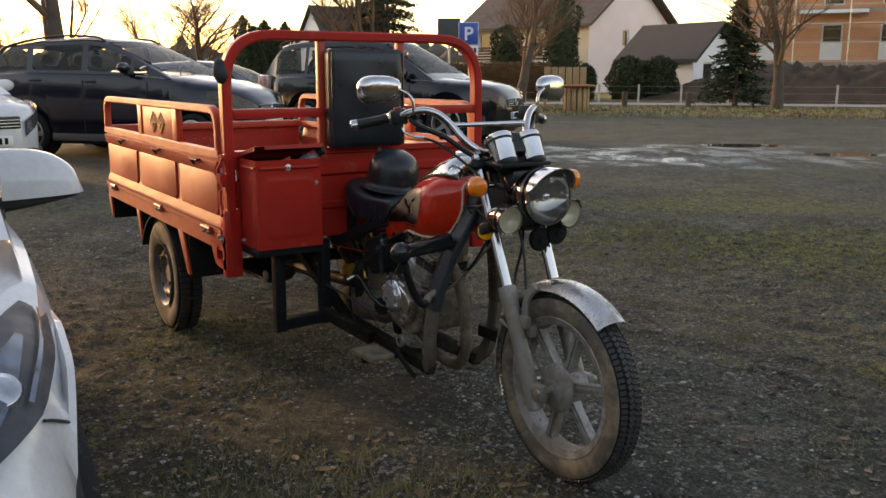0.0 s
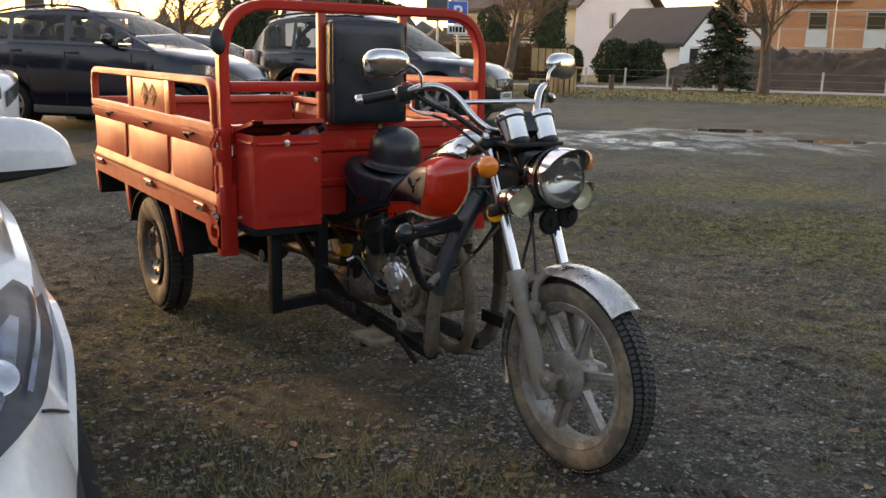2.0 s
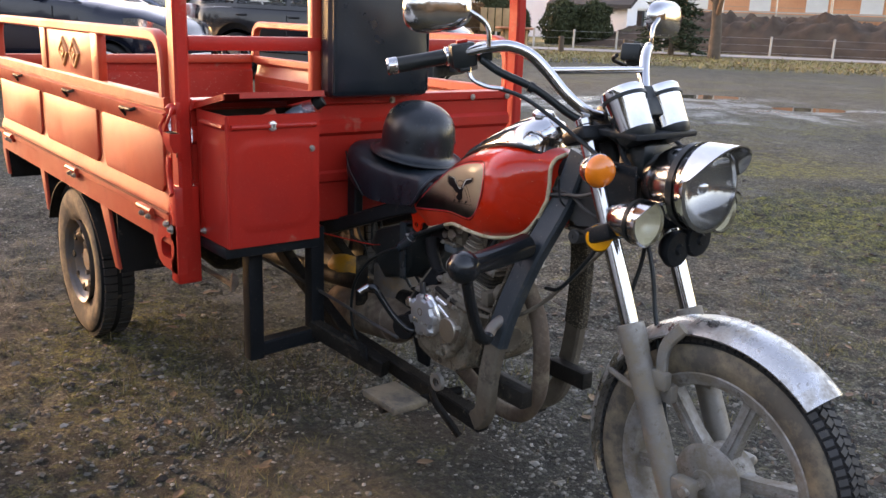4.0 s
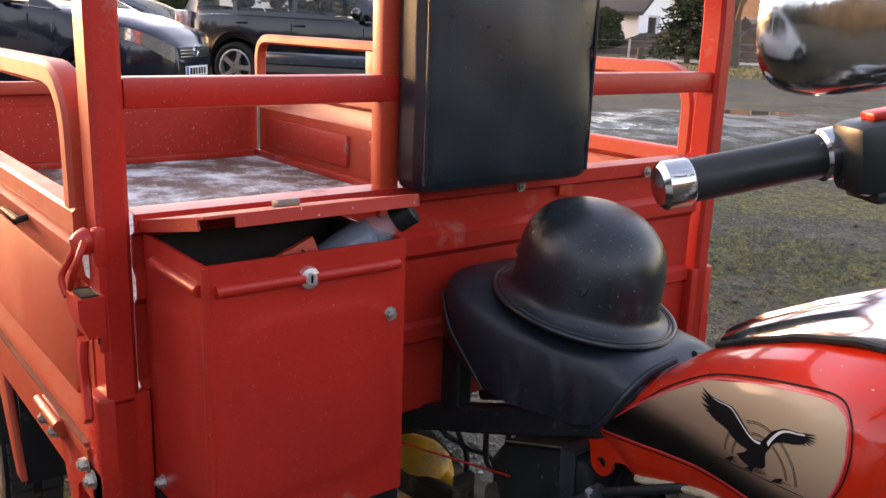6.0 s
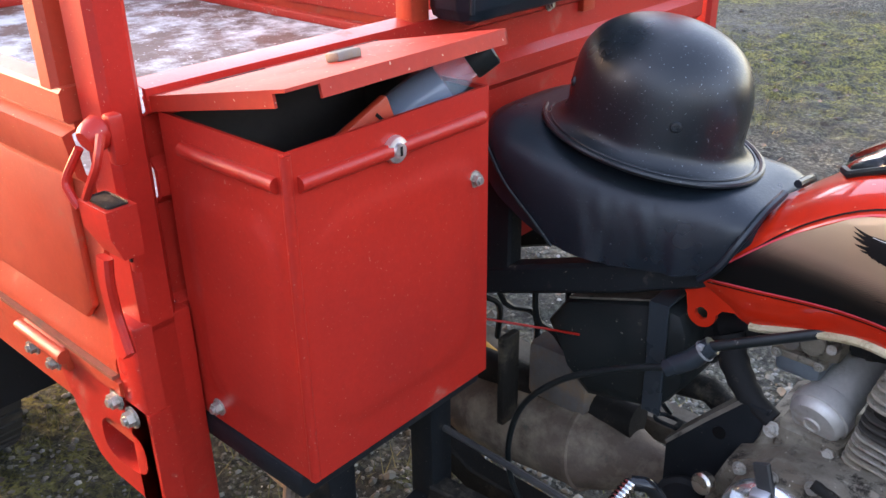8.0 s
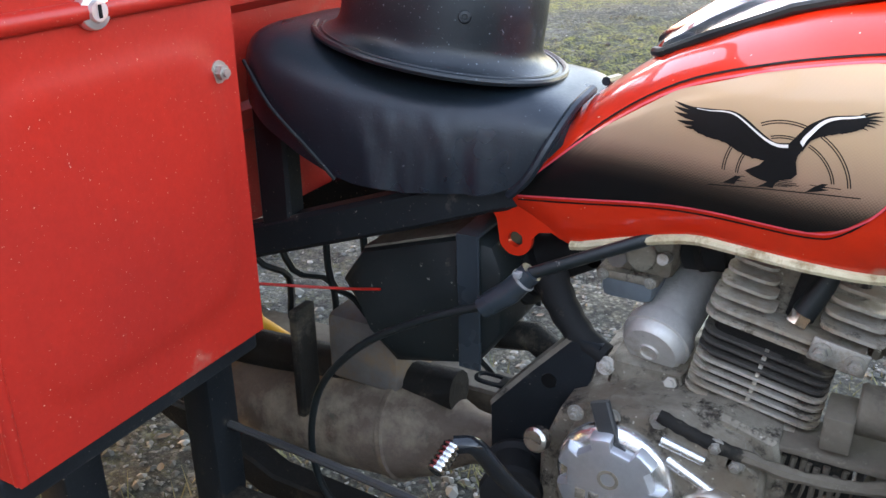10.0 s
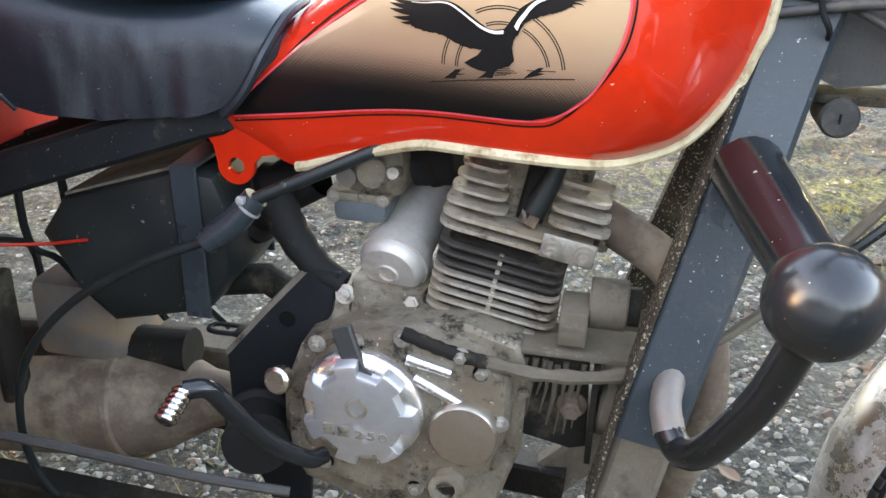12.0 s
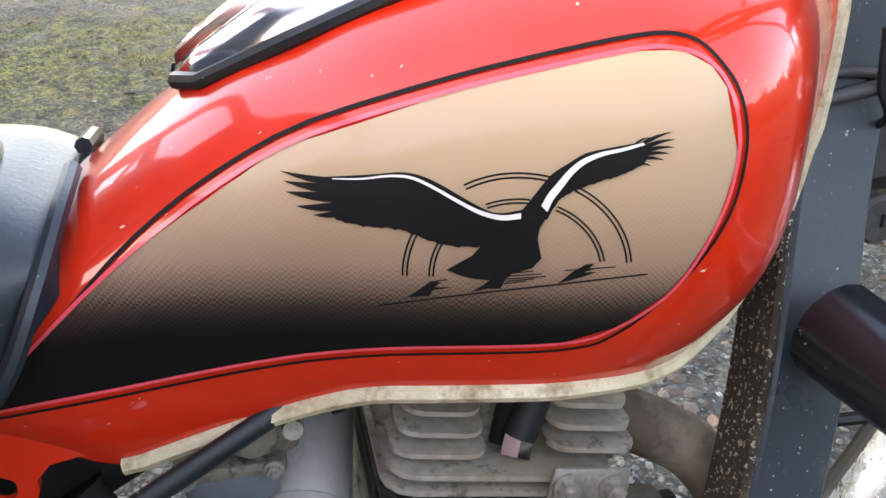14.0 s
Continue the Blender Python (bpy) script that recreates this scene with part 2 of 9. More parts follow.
def box(bm, lo, hi, bevel=0.0, m=None):
    lo, hi = Vector(lo), Vector(hi)
    r = bmesh.ops.create_cube(bm, size=1, matrix=Matrix.Translation((lo + hi) / 2) @ Matrix.Diagonal((*(hi - lo), 1)))
    vs = r["verts"]
    if bevel:
        es = list({e for v in vs for e in v.link_edges})
        q = bmesh.ops.bevel(bm, geom=es, offset=bevel, segments=2, profile=0.5, affect="EDGES")
        vs = list({v for f in q["faces"] for v in f.verts} | {v for v in vs if v.is_valid})
    if m is not None:
        bmesh.ops.transform(bm, matrix=m, verts=[v for v in vs if v.is_valid])
    return bm


def along(p0, p1):
    p0, p1 = Vector(p0), Vector(p1)
    return Matrix.Translation(p0) @ (p1 - p0).to_track_quat("Z", "Y").to_matrix().to_4x4()


def cyl(bm, p0, p1, r0, r1=None, seg=20, bevel=0.0):
    """A rod from p0 to p1, its ends rounded off by bevel."""
    h = (Vector(p1) - Vector(p0)).length
    r1 = r0 if r1 is None else r1
    prof = [(0, 0), (r0, 0), (r1, h), (0, h)] if not bevel else [(0, 0), (r0 - bevel, 0), (r0, bevel), (r1, h - bevel), (r1 - bevel, h), (0, h)]
    return lathe(bm, prof, along(p0, p1), seg)


def lathe(bm, prof, m=None, seg=32, arc=360.0):
    """Turns (r, z) pairs about z, then places them by m."""
    m = m or Matrix()
    rings = []
    full = arc >= 359.9
    count = seg if full else seg + 1
    for r, z in prof:
        if r < 1e-6:
            rings.append([bm.verts.new(m @ Vector((0, 0, z)))])
        else:
            rings.append([bm.verts.new(m @ Vector((r * math.cos(radians(arc) * k / seg), r * math.sin(radians(arc) * k / seg), z))) for k in range(count)])
    for a, b in zip(rings, rings[1:]):
        if len(a) == 1 and len(b) == 1:
            continue
        for k in range(seg):
            j = (k + 1) % count
            f = [a[k % len(a)], a[j % len(a)], b[j % len(b)], b[k % len(b)]]
            f = [v for i, v in enumerate(f) if v not in f[:i]]
            if len(f) > 2:
                bm.faces.new(f)
    return bm


def smooth_path(points, steps=6):
    """Catmull-Rom through the points."""
    p = [Vector(q) for q in points]
    p = [2 * p[0] - p[1]] + p + [2 * p[-1] - p[-2]]
    out = []
    for i in range(1, len(p) - 2):
        a, b, c, d = p[i - 1:i + 3]
        for k in range(steps):
            t = k / steps
            out.append(0.5 * (2 * b + (c - a) * t + (2 * a - 5 * b + 4 * c - d) * t * t + (3 * b - a - 3 * c + d) * t ** 3))
    return out + [p[-2]]


def tube(bm, pts, r, seg=10, section=None, up=(0, 0, 1), closed=False):
    """Sweeps a round (radius r, or one radius a point) or given (u, v) section along the points."""
    pts = [Vector(q) for q in pts]
    n = len(pts)
    rings = []
    side_old = None
    for i, q in enumerate(pts):
        if closed:
            d = (pts[(i + 1) % n] - pts[i - 1]).normalized()
        else:
            d = (pts[min(i + 1, n - 1)] - pts[max(i - 1, 0)]).normalized()
        ref = Vector(up)
        if abs(d.dot(ref)) > 0.98 and side_old is None:
            ref = Vector((0, 1, 0))
        if side_old is None or section:
            s = d.cross(ref)
            s = s.normalized() if s.length > 1e-4 else side_old
        else:
            s = (side_old - d * side_old.dot(d)).normalized()
        side_old = s
        u = s.cross(d).normalized()
        rr = r[i] if isinstance(r, (list, tuple)) else r
        sec = section or [(math.cos(math.tau * k / seg) * rr, math.sin(math.tau * k / seg) * rr) for k in range(seg)]
        rings.append([bm.verts.new(q + s * a + u * b) for a, b in sec])
    k = len(rings[0])
    pairs = list(zip(rings, rings[1:])) + ([(rings[-1], rings[0])] if closed else [])
    for a, b in pairs:
        for j in range(k):
            bm.faces.new((a[j], a[(j + 1) % k], b[(j + 1) % k], b[j]))
    if not closed:
        bm.faces.new(list(reversed(rings[0])))
        bm.faces.new(rings[-1])
    return bm


def rect(w, h, c=0.004):
    """A rectangular section, w across and h up, its corners cut by c."""
    a, b = w / 2, h / 2
    return [(-a + c, -b), (a - c, -b), (a, -b + c), (a, b - c), (a - c, b), (-a + c, b), (-a, b - c), (-a, -b + c)]


def loft(bm, rings, caps=True, closed=True):
    vs = [[bm.verts.new(q) for q in ring] for ring in rings]
    k = len(vs[0])
    for a, b in zip(vs, vs[1:]):
        for j in range(k if closed else k - 1):
            f = [a[j], a[(j + 1) % k], b[(j + 1) % k], b[j]]
            bm.faces.new(f)
    if caps and closed:
        bm.faces.new(list(reversed(vs[0])))
        bm.faces.new(vs[-1])
    return bm


def plate(bm, outline, axis, lo, hi, bevel=0.0):
    """A flat outline of (u, v) pairs, thick from lo to hi along the axis 'x', 'y' or 'z'."""
    def at(u, v, w):
        return {"x": (w, u, v), "y": (u, w, v), "z": (u, v, w)}[axis]
    a = [bm.verts.new(at(u, v, lo)) for u, v in outline]
    b = [bm.verts.new(at(u, v, hi)) for u, v in outline]
    k = len(a)
    fs = [bm.faces.new(a), bm.faces.new(list(reversed(b)))]
    for j in range(k):
        fs.append(bm.faces.new((a[j], b[j], b[(j + 1) % k], a[(j + 1) % k])))
    if bevel:
        bmesh.ops.bevel(bm, geom=list(fs[0].edges) + list(fs[1].edges), offset=bevel, segments=2, profile=0.5, affect="EDGES")
    return bm


def blob(bm, centre, radii, sub=2, rough=0.0, m=None):
    r = bmesh.ops.create_icosphere(bm, subdivisions=sub, radius=1)
    c, s = Vector(centre), Vector(radii)
    for v in r["verts"]:
        k = 1 + rough * noise.noise(v.co * 2.3 + c * 7)
        v.co = Vector((v.co.x * s.x, v.co.y * s.y, v.co.z * s.z)) * k
        v.co = c + (m @ v.co if m is not None else v.co)
    return bm


def interp(x, table):
    """Smooth interpolation in a table of (x, value) pairs."""
    if x <= table[0][0]:
        return table[0][1]
    for (x0, y0), (x1, y1) in zip(table, table[1:]):
        if x <= x1:
            t = (x - x0) / (x1 - x0)
            return y0 + (y1 - y0) * t
    return table[-1][1]


def hexbolt(bm, at, axis, r=0.008, h=0.006):
    p = Vector(at)
    d = Vector(axis).normalized()
    cyl(bm, p, p + d * 0.002, r * 1.45, seg=14)
    cyl(bm, p + d * 0.002, p + d * h, r, seg=6)
    cyl(bm, p + d * h, p + d * (h + 0.003), r * 0.55, seg=10)
    return bm


# ---- ground ----
def fbm(x, y, s, seed=0.0, o=4):
    return noise.fractal(Vector((x * s, y * s, seed)), 0.9, 2.0, o)


PUDDLES = [(-7.3, 7.9, 0.42, 0.28, 55), (-6.65, 10.2, 0.95, 0.42, 55), (-4.85, 10.3, 0.75, 0.42, 60), (-4.3, 7.6, 0.38, 0.22, 60), (-6.0, 7.0, 0.55, 0.2, 60), (-5.2, 7.6, 0.8, 0.22, 55), (-5.6, 8.5, 0.7, 0.25, 65)]


def lie(x, y):
    """The yard rises gently away from the tricycle's front and falls again towards the verge."""
    u = -0.85 * x + 0.53 * y
    return interp(u, [(-6.0, 0.0), (-3.0, -0.012), (-0.9, -0.012), (0.0, 0.0), (11.0, 0.150), (13.0, 0.140), (18.0, 0.0)])


def ground_z(x, y):
    d = math.hypot(x - 0.3, y)
    z = 0.012 * fbm(x, y, 1.1, 3.1) + 0.011 * fbm(x, y, 5.0, 9.2) * max(0.0, 1 - d / 16) * min(1.0, 0.4 + d / 6)
    z += 0.020 * fbm(x, y, 0.25, 1.7) * min(1.0, max(0.0, (d - 2.0) / 4))
    for px, py, a, b, turn in PUDDLES:
        c, s = math.cos(radians(turn)), math.sin(radians(turn))
        u, v = ((x - px) * c + (y - py) * s) / a, (-(x - px) * s + (y - py) * c) / b
        q = u * u + v * v
        if q < 3:
            z -= 0.05 * math.exp(-q * 1.2)
    # ruts left by tyres in the soft ground
    for off in (1.45, 2.1):
        w = (y - off - 0.35 * math.sin(x * 0.6) - (x - 1) * 0.25) / 0.10
        if abs(w) < 3 and d < 9:
            z += -0.020 * math.exp(-w * w) * (0.6 + 0.5 * fbm(x, y, 6, 5)) + 0.012 * math.exp(-(abs(w) - 1.5) ** 2 * 3)
    if d < 7:
        z += 0.017 * fbm(x, y, 13.0, 4.4, 3) * min(1.0, (7 - d) / 2) * (0.5 + 0.8 * max(0.0, fbm(x, y, 0.8, 6.6) + 0.3))
    if d < 6:
        z += 0.008 * fbm(x, y, 31.0, 8.8, 2) * min(1.0, (6 - d) / 2)
    if d < 5:
        z *= min(1.0, 0.45 + d / 5)
    return z + lie(x, y)


def axis_steps(lo, hi, near_lo, near_hi, fine):
    out = list(np.arange(near_lo, near_hi + 1e-6, fine))
    s, q = fine, near_hi
    while q < hi:
        s *= 1.06
        q += s
        out.append(q)
    s, q = fine, near_lo
    while q > lo:
        s *= 1.06
        q -= s
        out.insert(0, q)
    return out


xs = axis_steps(-900, 900, -3.6, 3.2, 0.030)
ys = axis_steps(-900, 900, -1.7, 4.2, 0.030)
verts = [(x, y, ground_z(x, y)) for y in ys for x in xs]
w = len(xs)
faces = [(j * w + i, j * w + i + 1, (j + 1) * w + i + 1, (j + 1) * w + i) for j in range(len(ys) - 1) for i in range(w - 1)]
me = bpy.data.meshes.new("ground")
me.from_pydata(verts, [], faces)
me.polygons.foreach_set("use_smooth", [True] * len(faces))


def ground_material():
    m = bpy.data.materials.new("gravelly_mud")
    m.use_nodes = True
    n, l = m.node_tree.nodes, m.node_tree.links
    b = n["Principled BSDF"]
    geo = n.new("ShaderNodeNewGeometry")

    def tex(scale, detail=6.0, rough=0.65):
        q = n.new("ShaderNodeTexNoise")
        q.inputs["Scale"].default_value, q.inputs["Detail"].default_value, q.inputs["Roughness"].default_value = scale, detail, rough
        l.new(geo.outputs["Position"], q.inputs["Vector"])
        return q.outputs["Fac"]

    def remap(src, lo, hi, a=0.0, z=1.0):
        q = n.new("ShaderNodeMapRange")
        q.inputs["From Min"].default_value, q.inputs["From Max"].default_value, q.inputs["To Min"].default_value, q.inputs["To Max"].default_value = lo, hi, a, z
        l.new(src, q.inputs["Value"])
        return q.outputs["Result"]

    def mix(fac, a, z):
        q = n.new("ShaderNodeMix")
        q.data_type = "RGBA"
        l.new(fac, q.inputs[0])
        for sock, v in ((q.inputs[6], a), (q.inputs[7], z)):
            if isinstance(v, tuple):
                sock.default_value = (*v, 1)
            else:
                l.new(v, sock)
        return q.outputs[2]

    def math_node(op, a, z):
        q = n.new("ShaderNodeMath")
        q.operation = op
        for sock, v in zip(q.inputs, (a, z)):
            if isinstance(v, float):
                sock.default_value = v
            else:
                l.new(v, sock)
        return q.outputs[0]

    def zone(cx, cy, turn, a, z, ragged):
        """1 inside a ragged oval of the plan, falling to 0 outside."""
        off = n.new("ShaderNodeVectorMath")
        off.operation = "SUBTRACT"
        l.new(geo.outputs["Position"], off.inputs[0])
        off.inputs[1].default_value = (cx, cy, 0.0)
        rot = n.new("ShaderNodeVectorRotate")
        rot.rotation_type = "Z_AXIS"
        rot.inputs["Angle"].default_value = radians(-turn)
        l.new(off.outputs[0], rot.inputs["Vector"])
        sq = n.new("ShaderNodeVectorMath")
        sq.operation = "MULTIPLY"
        sq.inputs[1].default_value = (1 / a, 1 / z, 0.0)
        l.new(rot.outputs[0], sq.inputs[0])
        ln = n.new("ShaderNodeVectorMath")
        ln.operation = "LENGTH"
        l.new(sq.outputs[0], ln.inputs[0])
        return remap(math_node("ADD", ln.outputs["Value"], math_node("MULTIPLY", ragged, 2.4)), 2.35, 1.75)

    broad, patch, mid, clod, fine = tex(0.45, 5.0), tex(1.7, 9.0, 0.7), tex(5.5, 9.0, 0.72), tex(16.0, 8.0, 0.75), tex(60.0, 6.0, 0.7)

    def pebbles(scale):
        q = n.new("ShaderNodeTexVoronoi")
        q.inputs["Scale"].default_value = scale
        l.new(geo.outputs["Position"], q.inputs["Vector"])
        return q
    stones, coarse = pebbles(85.0), pebbles(38.0)
    soil = mix(remap(clod, 0.34, 0.66), (0.0075, 0.0072, 0.0056), (0.104, 0.100, 0.078))
    soil = mix(remap(mid, 0.44, 0.62, 0.0, 0.55), soil, (0.033, 0.030, 0.022))
    grit = mix(remap(stones.outputs["Color"], 0.15, 0.85), (0.025, 0.024, 0.019), (0.33, 0.315, 0.265))
    gravel = mix(remap(stones.outputs["Distance"], 0.28, 0.58), grit, soil)
    big = mix(remap(coarse.outputs["Color"], 0.2, 0.8), (0.04, 0.038, 0.030), (0.28, 0.265, 0.225))
    big = mix(remap(coarse.outputs["Distance"], 0.22, 0.42), big, gravel)
    gravel = mix(remap(coarse.outputs["Color"], 0.55, 0.6), gravel, big)
    stony = remap(math_node("ADD", patch, math_node("MULTIPLY", clod, 0.35)), 0.60, 0.76)
    c = mix(stony, soil, gravel)
    # moss and trodden grass
    moss = mix(remap(clod, 0.38, 0.60), (0.022, 0.028, 0.008), (0.25, 0.225, 0.042))
    moss = mix(remap(fine, 0.42, 0.62, 0.0, 0.6), moss, (0.055, 0.065, 0.014))
    wild = remap(math_node("ADD", math_node("MULTIPLY", broad, 0.9), math_node("MULTIPLY", mid, 0.9)), 0.90, 1.06)
    beds = math_node("MAXIMUM", zone(-0.7, 3.9, 40, 2.1, 1.0, mid), zone(1.35, 2.0, 30, 0.5, 0.22, mid))
    beds = math_node("MAXIMUM", beds, zone(-1.0, -0.55, 160, 0.9, 0.35, mid))
    beds = math_node("MAXIMUM", beds, zone(-2.3, 4.9, 50, 1.6, 0.5, mid))
    c = mix(math_node("MULTIPLY", math_node("MAXIMUM", wild, beds), remap(clod, 0.36, 0.52, 0.25, 0.95)), c, moss)
    c = mix(remap(fine, 0.49, 0.57, 0.0, 0.80), c, (0.012, 0.0105, 0.008))
    c = mix(remap(fine, 0.44, 0.36, 0.0, 0.55), c, (0.185, 0.178, 0.145))
    c = mix(math_node("MULTIPLY", remap(tex(24.0, 7.0, 0.75), 0.55, 0.62), 0.6), c, (0.010, 0.009, 0.007))
    c = mix(remap(tex(95.0, 4.0), 0.62, 0.70, 0.0, 0.5), c, (0.22, 0.205, 0.175))
    # dark soaked mud, an oval where shade is painted in with it, and the low part of the yard where rain stands
    wet = remap(math_node("ADD", tex(0.9, 6.0), math_node("MULTIPLY", mid, 0.5)), 0.76, 0.90)
    # the oval beside the front wheel darkens the soil for shade as well as mud
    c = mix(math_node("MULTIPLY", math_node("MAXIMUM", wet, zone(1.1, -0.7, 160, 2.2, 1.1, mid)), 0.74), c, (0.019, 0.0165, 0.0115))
    soaked = zone(-5.6, 8.4, 58, 3.6, 1.7, patch)
    c = mix(math_node("MULTIPLY", soaked, 0.55), c, (0.050, 0.043, 0.036))
    tint = n.new("ShaderNodeMix")
    tint.data_type, tint.blend_type = "RGBA", "MULTIPLY"
    tint.inputs[0].default_value = 1.0
    tint.inputs[7].default_value = (0.97, 1.04, 0.93, 1)
    l.new(c, tint.inputs[6])
    l.new(tint.outputs[2], b.inputs["Base Color"])
    film = math_node("MULTIPLY", soaked, remap(math_node("ADD", patch, math_node("MULTIPLY", clod, 0.4)), 0.78, 0.64))
    rough = math_node("SUBTRACT", remap(wet, 0.0, 1.0, 0.95, 0.62), math_node("MULTIPLY", film, 0.55))
    l.new(rough, b.inputs["Roughness"])
    bump = n.new("ShaderNodeBump")
    bump.inputs["Distance"].default_value = 0.065
    l.new(remap(film, 0.0, 1.0, 1.0, 0.12), bump.inputs["Strength"])
    h = math_node("ADD", math_node("MULTIPLY", clod, 1.0), math_node("MULTIPLY", fine, 0.55))
    h = math_node("ADD", h, math_node("MULTIPLY", math_node("MULTIPLY", stony, -0.22), stones.outputs["Distance"]))
    l.new(h, bump.inputs["Height"])
    l.new(bump.outputs["Normal"], b.inputs["Normal"])
    return m


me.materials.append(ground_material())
ground = tagged(new("ground", me), "muddy gravel car park with moss patches and ruts", "ground", kind="structure")

WATER = bpy.data.materials.new("puddle_water")
WATER.use_nodes = True
wb = WATER.node_tree.nodes["Principled BSDF"]
wb.inputs["Base Color"].default_value = (0.05, 0.045, 0.035, 1)
wb.inputs["Roughness"].default_value = 0.03
wb.inputs["IOR"].default_value = 1.33
pv, pf = [], []
for k, (px, py, a, b, turn) in enumerate(PUDDLES):
    ring = [(px + 1.5 * (a * math.cos(t) * math.cos(radians(turn)) - b * math.sin(t) * math.sin(radians(turn))),
             py + 1.5 * (a * math.cos(t) * math.sin(radians(turn)) + b * math.sin(t) * math.cos(radians(turn))), lie(px, py) - 0.024 - 0.0015 * k) for t in np.linspace(0, math.tau, 24, endpoint=False)]
    pf.append(tuple(range(len(pv), len(pv) + len(ring))))
    pv += ring
wm = bpy.data.meshes.new("water")
wm.from_pydata(pv, [], pf)
wm.materials.append(WATER)
tagged(new("water", wm), "shallow rain puddles lying in the mud", "puddle", kind="structure")


# ---- cargo tricycle: bed ----
trike = thing("cargo_tricycle", "red three-wheeled cargo motorcycle with chrome front and muddy engine", "tricycle")
XF, XR, YR, YL = -0.205, -2.26, -0.612, 0.628     # front, rear, right side and left side of the bed


def rounded(points, r, steps=6):
    """A polyline with its inner corners rounded by the radius r."""
    p = [Vector(q) for q in points]
    out = [p[0]]
    for a, b, c in zip(p, p[1:], p[2:]):
        u, v = (a - b).normalized(), (c - b).normalized()
        s, e = b + u * r, b + v * r
        for k in range(steps + 1):
            t = k / steps
            out.append((1 - t) ** 2 * s + 2 * t * (1 - t) * b + t * t * e)
    return out + [p[-1]]


bed = part("cargo_bed", plate(B(), [(XR + 0.01, YR + 0.02), (XF - 0.03, YR + 0.02), (XF - 0.03, YL - 0.02), (XR + 0.01, YL - 0.02)], "z", 0.655, 0.70), BEDFLOOR, trike, "dusty bare bed floor with white scratches")
# the front hoop with its cross bar and two inner posts
bm = tube(B(), rounded([(XF, YR + 0.028, 0.555), (XF, YR + 0.028, 1.427), (XF, YL - 0.03, 1.427), (XF, YL - 0.03, 0.56)], 0.20, 8), 0, section=rect(0.04, 0.052, 0.007), up=(1, 0, 0))
part("front_hoop", bm, RED, bed)
part("cross_bar", box(B(), (XF - 0.018, YR + 0.05, 1.102), (XF + 0.016, YL - 0.05, 1.140), 0.004), RED, bed)
for y in (-0.178, 0.195):
    part("inner_post", box(B(), (XF - 0.014, y - 0.016, 0.93), (XF + 0.014, y + 0.016, 1.41), 0.003), RED_WORN, bed)


def pressed_panel(bm, u0, u1, rows, thick, place):
    """A sheet from u0 to u1 whose (v, depth) rows are swept along; place maps (u, v, depth)."""
    a = [[bm.verts.new(place(u, v, d)) for v, d in rows] for u in (u0, u1)]
    b = [[bm.verts.new(place(u, v, d - thick)) for v, d in rows] for u in (u0, u1)]
    k = len(rows)
    for i in range(k - 1):
        bm.faces.new((a[0][i], a[1][i], a[1][i + 1], a[0][i + 1]))
        bm.faces.new((b[0][i], b[0][i + 1], b[1][i + 1], b[1][i]))
    for s in (0, 1):
        for i in range(k - 1):
            bm.faces.new((a[s][i], a[s][i + 1], b[s][i + 1], b[s][i]))
    for i in (0, k - 1):
        bm.faces.new((a[0][i], b[0][i], b[1][i], a[1][i]))
    return bm


FRONT_ROWS = [(0.60, 0.0), (0.715, 0.0), (0.722, 0.010), (0.745, 0.010), (0.752, 0.0), (0.855, 0.0), (0.866, 0.012), (0.893, 0.012), (0.904, 0.0), (0.945, 0.0), (0.952, 0.014), (0.975, 0.014), (0.978, -0.012)]
part("front_panel", pressed_panel(B(), YR + 0.055, YL - 0.06, FRONT_ROWS, 0.006, lambda u, v, d: (XF + 0.004 + d, u, v)), RED, bed, "pressed steel front panel with ribs")
for y in (-0.02, 0.30, 0.50):
    part("bolt", hexbolt(B(), (XF + 0.02, y + 0.1 if y < 0.4 else y + 0.05, 0.958), (1, 0, 0), 0.007), BOLT, bed)

SIDE_ROWS = [(0.668, 0.004), (0.682, 0.004), (0.712, -0.008), (0.880, -0.008), (0.893, 0.004), (0.935, 0.010), (0.940, -0.004), (0.946, -0.004)]


